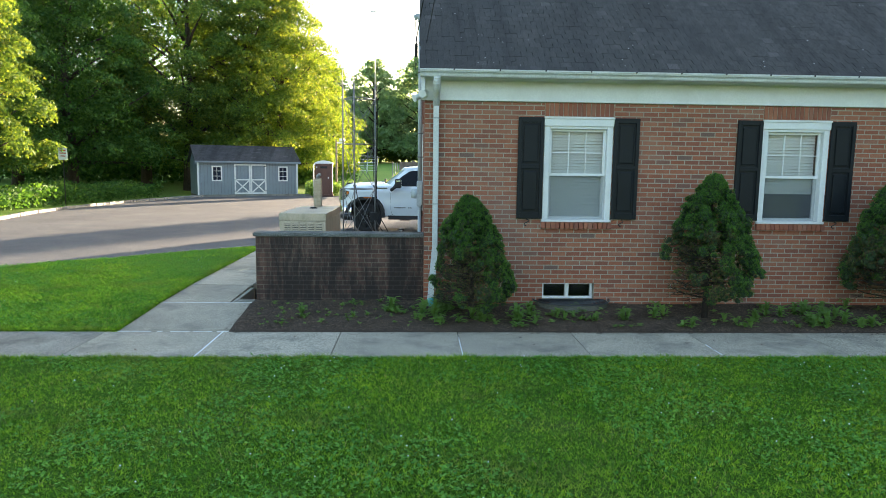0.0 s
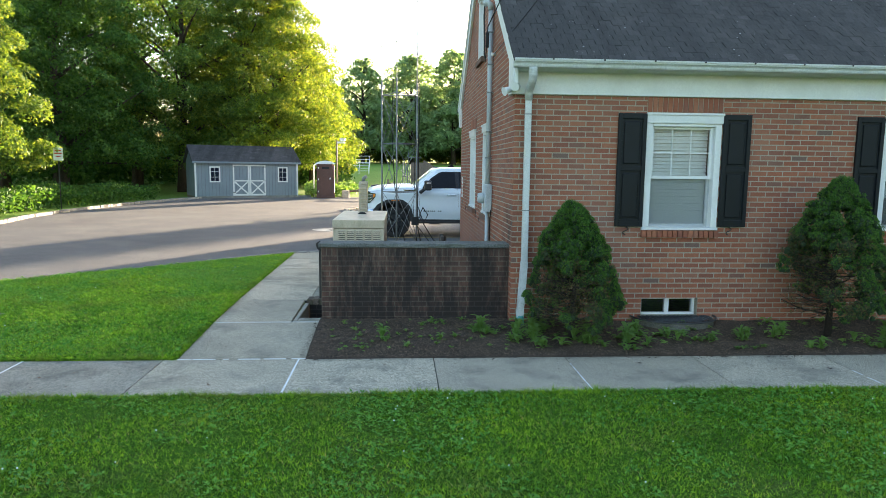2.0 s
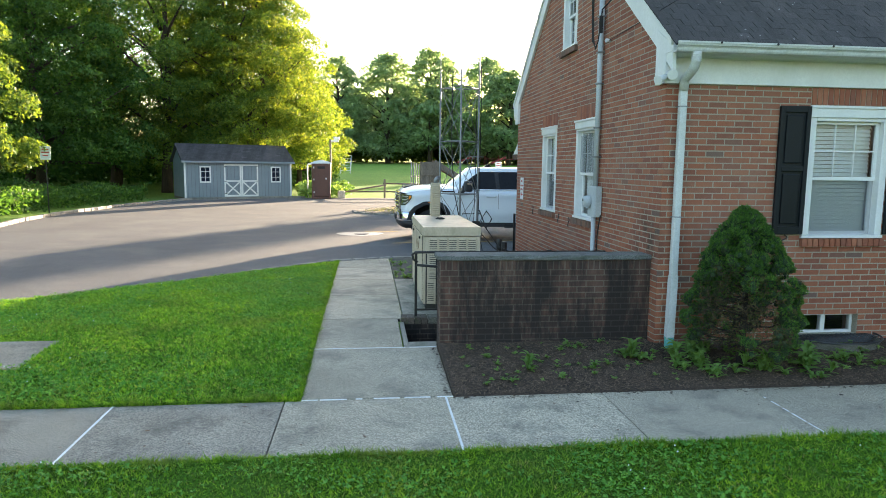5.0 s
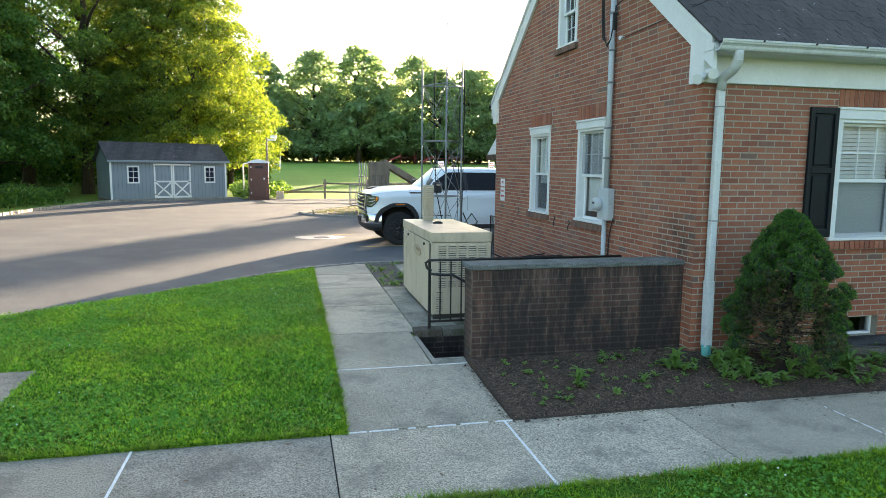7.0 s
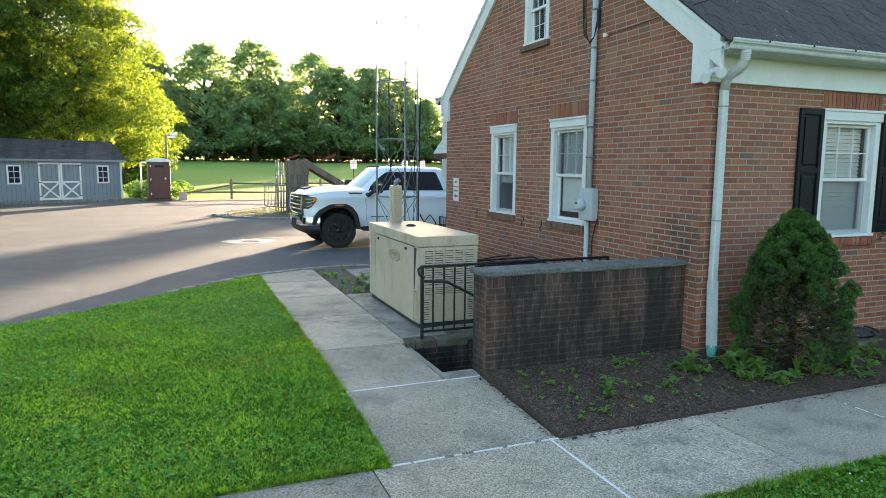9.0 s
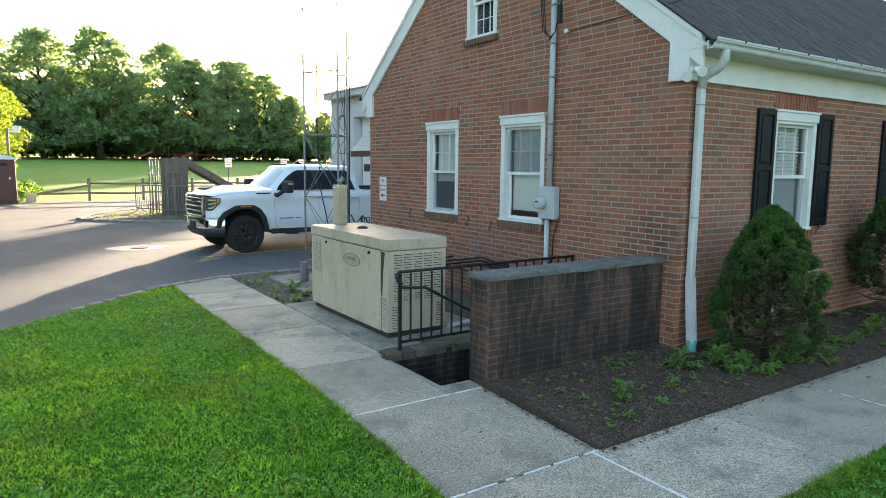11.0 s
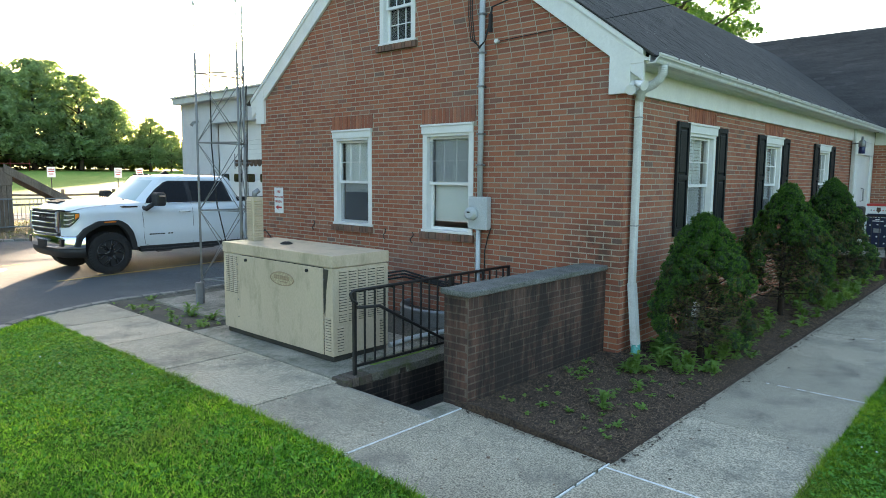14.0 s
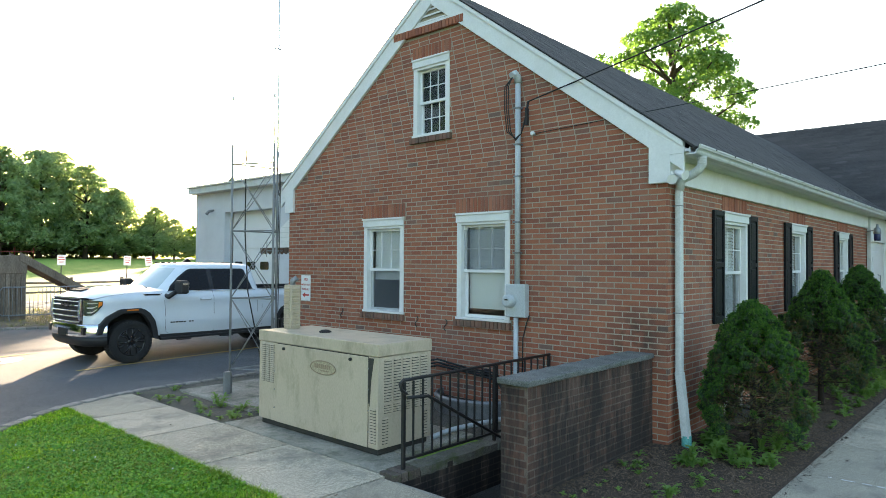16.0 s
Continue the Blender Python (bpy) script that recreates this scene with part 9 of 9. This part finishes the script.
for y in (15.6, 16.1):
    bm = bmesh.new()
    lathe(bm, [(0.06, 0.1), (0.06, 0.62), (0.05, 0.64)], 12, "z", (-0.35, y, 0))
    solid("bollard", bm, iron, "short black pipe bollard by the gable wall", "bollard", "bollards")
bm = bmesh.new()
tube(bm, [(0.2, BACK_Y + 0.1, 0.16), (0.2, BACK_Y + 0.1, 1.1), (0.2, BACK_Y + 0.55, 1.1), (0.2, BACK_Y + 0.55, 0.16)], 0.02, 6)
for k in range(1, 4): tube(bm, [(0.2, BACK_Y + 0.1 + 0.11 * k, 0.2), (0.2, BACK_Y + 0.1 + 0.11 * k, 1.1)], 0.009, 5)
solid("rear_railing", bm, iron, "black iron railing by the rear door", "railing")
bm = bmesh.new()
lathe(bm, [(0.02, 0.0), (0.02, -0.03), (0.03, -0.05), (0.025, -0.07)], 10, "x", (GABLE_X - 0.006, 11.21, 3.85))
solid("eyelet", bm, vinyl, "small white insulator screwed into the gable wall", "insulator")


for pts in ([(-0.92, 15.36, 1.3), (-0.8, 15.2, 0.95), (-0.72, 15.05, 1.15), (-0.82, 15.1, 1.3), (-0.9, 15.3, 1.1), (-0.6, 14.9, 0.62), (-0.3, 14.5, 0.5), (0.0, 14.1, 0.62), (0.1, 13.7, 0.7)],
            [(-0.94, 15.3, 0.9), (-0.7, 14.95, 0.6), (-0.45, 14.6, 0.42), (-0.15, 14.2, 0.55), (0.1, 13.9, 0.62)],
            [(-0.5, 14.5, 0.4), (-0.2, 14.1, 0.58), (0.0, 13.6, 0.56), (0.1, 13.1, 0.5)]):
    bm = bmesh.new()
    tube(bm, pts, 0.012, 6)
    solid("cable", bm, black_rubber, "black cable sagging from the tower to the gable wall", "cable", "cables by the tower")


def flag_box():
    th = thing("drop_box", pose(12.6, 8.9, 0.46, 0, 0, -90) @ Matrix.Scale(0.78, 4), "navy metal flag drop box with white top panel and red lid", "drop box")
    navy = surface("navy_paint", (0.008, 0.014, 0.042), (0.011, 0.019, 0.055), 3.0, 50.0, 0.35, 0.03)
    white = vinyl
    bm = bmesh.new()
    box(bm, -0.3, 0.3, -0.28, 0.28, 0.08, 1.12, 0.015)
    part("body", bm, navy, th)
    bm = bmesh.new()
    box(bm, -0.31, 0.31, -0.29, 0.29, 1.121, 1.36, 0.015)
    part("head", bm, white, th)
    bm = bmesh.new()
    box(bm, -0.33, 0.33, -0.31, 0.31, 1.361, 1.43, 0.015)
    part("lid", bm, bpy.data.materials["sign_red"], th)
    bm = bmesh.new()
    prism(bm, [(-0.05, 1.32), (0.05, 1.32), (0.06, 1.22), (0, 1.15), (-0.06, 1.22)], -0.297, -0.2915, "y")
    part("shield", bm, brown_wood, th)
    for x, m in ((-0.2, navy), (-0.12, bpy.data.materials["sign_red"]), (0.12, bpy.data.materials["sign_red"]), (0.2, navy)):
        bm = bmesh.new()
        prism(bm, [(x + (0.03 if k % 2 == 0 else 0.012) * math.sin(k * math.pi / 5), 1.23 + (0.03 if k % 2 == 0 else 0.012) * math.cos(k * math.pi / 5)) for k in range(10)], -0.296, -0.2915, "y")
        part("star", bm, m, th)
    words("lettering", "FLAG DROP", 0.105, white, th, pose(0, -0.284, 1.0, 90))
    for z, w in ((0.93, 0.14), (0.88, 0.3)):
        bm = bmesh.new()
        box(bm, -w / 2, w / 2, -0.286, -0.2805, z, z + 0.03)
        part("lettering_bar", bm, white, th)
    bm = bmesh.new()
    box(bm, -0.1, 0.1, -0.292, -0.2805, 0.53, 0.66, 0.006)
    part("slot", bm, steel, th)
    for x, z in ((-0.2, 0.76), (0, 0.78), (0.2, 0.76), (-0.2, 0.42), (0, 0.4), (0.2, 0.42), (-0.2, 0.2), (0, 0.2), (0.2, 0.2)):
        bm = bmesh.new()
        prism(bm, [(x + (0.035 if k % 2 == 0 else 0.014) * math.sin(k * math.pi / 5), z + (0.035 if k % 2 == 0 else 0.014) * math.cos(k * math.pi / 5)) for k in range(10)], -0.2845, -0.2805, "y")
        part("star", bm, white, th)
    for x in (-0.25, 0.25):
        for y in (-0.22, 0.22):
            bm = bmesh.new()
            box(bm, x - 0.025, x + 0.025, y - 0.025, y + 0.025, 0.0, 0.079)
            part("leg", bm, iron, th)


flag_box()


def landing_rail():
    th = thing("landing_railing", pose(10.62, 8.0, 0.46), "black iron railing on the entry landing", "railing")
    bm = bmesh.new()
    tube(bm, [(-0.3, -0.3, -0.22), (-0.3, -0.3, 0.7), (0, -0.1, 0.9), (0.05, 1.2, 0.9)], 0.018, 7)
    part("rail", bm, iron, th)
    for k in range(9):
        bm = bmesh.new()
        tube(bm, [(0.05, 0.0 + k * 0.15, 0.0), (0.05, 0.0 + k * 0.15, 0.9)], 0.009, 5)
        part("baluster", bm, iron, th)


landing_rail()
bm = bmesh.new()
tube(bm, [(11.3, 9.2, 0.45), (11.3, 9.2, 1.3)], 0.03, 8)
box(bm, 11.08, 11.52, 9.02, 9.38, 1.3, 1.54, 0.05)
solid("letter_box", bm, iron, "black letter box on a post by the entry", "letter box")

# low growth along the wood and beyond the field
def thicket(name, outline, count, h, size, mat, seed, label, z0=0.12, kind="stuff", category="bushes"):
    r = np.random.default_rng(seed)
    p = scatter_in(outline, count, r)
    n = len(p)
    env = np.array([0.45 + 0.55 * max(0.0, 0.5 + 0.9 * noise.noise((x * 0.55, y * 0.55, seed))) for x, y in p])
    t = r.random(n) ** 0.6
    z = z0 + np.array([float(ground_z(0, y)) for y in p[:, 1]]) - 0.12 + t * h * env
    c = np.column_stack([p, z])
    a = r.normal(size=(n, 3)) + np.array((0, -0.3, 0.5))
    a /= np.linalg.norm(a, axis=1)[:, None]
    s = np.cross(a, r.normal(size=(n, 3)))
    s /= np.linalg.norm(s, axis=1)[:, None]
    b = np.cross(a, s)
    l = size * r.uniform(0.5, 1.3, n)[:, None]
    v = np.stack([c - s * l * 0.5, c + b * l * 0.3, c + s * l * 0.5, c - b * l * 0.3], 1).reshape(-1, 3)
    ob = new(name, raw_mesh(name, v, np.arange(n * 4).reshape(-1, 4), mat))
    return tagged(ob, label, category, kind=kind)


thicket("bushes", [(-16.2, 22.0), (-15.9, 26.0), (-16.3, 31.5), (-15.6, 36.0), (-14.8, 40.0), (-18.5, 40.5), (-20.0, 32.0), (-20.0, 22.0)], 26000, 1.15, 0.17, leaf_dark, 51, "low green bushes along the kerb under the trees")
thicket("bushes", [(-23.0, 18.0), (-17.2, 21.5), (-16.8, 26.0), (-20.5, 27.5), (-25.0, 24.0)], 16000, 2.6, 0.24, leaf_mid, 52, "yellow-green flowering bushes at the lot's edge")
thicket("bushes", [(-7.3, 44.0), (-5.0, 44.5), (-4.0, 47.0), (-8.0, 48.5)], 6000, 1.0, 0.2, weed_mat, 53, "green bushes beside the shed")
thicket("undergrowth", [(-40, 56), (-9, 56), (-6, 64), (-6, 72), (-40, 72)], 26000, 4.5, 0.55, leaf_dark, 54, "dark undergrowth deep in the wood")
thicket("undergrowth", [far_at(*p) for p in ((-30, 113), (44, 113), (60, 108), (60, 112), (44, 119), (-30, 121))], 46000, 8.0, 1.35, leaf_mid, 55, "dark undergrowth beneath the trees beyond the field")
red_paint = surface("red_plastic", (0.20, 0.014, 0.014), (0.25, 0.02, 0.02), 3.0, 40.0, 0.45, 0.02)


def play_frame(x, y):
    th = thing("play_frame", pose(x, y, float(ground_z(x, y)) - 0.05) @ Matrix.Scale(1.4, 4), "distant red playground frame with a slide", "playground")
    for dx in (0, 2.2, 4.4):
        bm = bmesh.new()
        tube(bm, [(dx, 0, 0), (dx, 0, 1.5)], 0.05, 6)
        part("post", bm, red_paint, th)
    bm = bmesh.new()
    box(bm, 0, 4.4, -0.5, 0.5, 0.9, 0.98)
    part("deck", bm, red_paint, th)
    bm = bmesh.new()
    prism(bm, [(-2.2, 0.2), (0, 1.1), (0, 1.4), (-2.3, 0.42)], -0.4, 0.4, "y")
    part("slide", bm, red_paint, th)


play_frame(*far_at(17.0, 101.5)), play_frame(*far_at(12.0, 103.0))

# ---- bricks and shingles, last ----
front_rects = courses(lambda v: (GABLE_X - 0.006, HOUSE_X1), FIRST, 3.072, front_holes + lintels_f + sills_f, 0.03)
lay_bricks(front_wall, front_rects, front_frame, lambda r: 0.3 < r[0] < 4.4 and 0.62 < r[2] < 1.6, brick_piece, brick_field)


def gable_range(v):
    if v < 3.60: return (-BACK_Y, -FRONT_Y + 0.006)
    d = (v - 3.56) / PITCH
    return (-(16.42 - d), -(9.64 + d))


gable_rects = courses(gable_range, FIRST, 6.0, gable_holes + lintels_g + sills_g + [ledge, (-13.75, -12.33, 5.72, 6.6)], 0.1)
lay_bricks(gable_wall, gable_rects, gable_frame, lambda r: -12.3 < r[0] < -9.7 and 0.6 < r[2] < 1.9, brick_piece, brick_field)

rows, v, j = [], 0.0, 0
while v < slope_len - 0.05:
    u = GABLE_X - 0.085 - (j % 2) * 0.084 + 0.012 * math.sin(j * 2.1)
    while u < 14.0:
        rows.append((max(u + 0.002, GABLE_X - 0.085), u + 0.166, v - 0.01, min(v + 0.15, slope_len)))
        u += 0.168
    v, j = v + 0.142, j + 1
near_tab = [i for i, r in enumerate(rows) if 0.4 < r[0] < 5.2 and r[2] < 1.4][:300]
tab_mesh = [slabs_mesh("shingle", [(-0.082, 0.082, -0.08, 0.08)], [0.007 + dd], shingle_piece, Matrix.Identity(4), back=0.0) for dd in (0.0, 0.002, 0.004)]
for i in near_tab:
    r = rows[i]
    piece("shingle", tab_mesh[int(rng.integers(3))], roof, roof_frame @ Matrix.Translation(((r[0] + r[1]) / 2, (r[2] + r[3]) / 2, 0)) @ Matrix.Rotation(0.004 + rng.normal(0, 0.002), 4, "X") @ Matrix.Rotation(rng.normal(0, 0.004), 4, "Z"))
chosen = set(near_tab)
rest = [r for i, r in enumerate(rows) if i not in chosen and r[1] - r[0] > 0.03]
ob = new("shingle_run", slabs_mesh("shingle_run", rest, 0.007 + rng.uniform(0, 0.004, len(rest)), shingle_field, roof_frame, back=0.0))
ob.parent, ob["kind"] = roof, "stuff"

# pale specks fallen on the front slope
r_speck = np.random.default_rng(91)
n = 170
at = np.column_stack([r_speck.uniform(0.3, 10.0, n), r_speck.uniform(0.1, 3.6, n), np.full(n, 0.019)])
turn, size = r_speck.uniform(0, 6.28, n), r_speck.uniform(0.006, 0.016, n)
a = np.column_stack([np.cos(turn), np.sin(turn), np.zeros(n)]) * size[:, None]
b = np.column_stack([-np.sin(turn), np.cos(turn), np.zeros(n)]) * (size * 0.7)[:, None]
quads = np.stack([at - a, at + b, at + a, at - b], 1).reshape(-1, 3)
ob = new("roof_litter", raw_mesh("roof_litter", np.array([roof_frame @ Vector(q) for q in quads]), np.arange(n * 4).reshape(-1, 4), line_white))
tagged(ob, "pale fallen petals and specks on the shingles", "litter", kind="stuff")
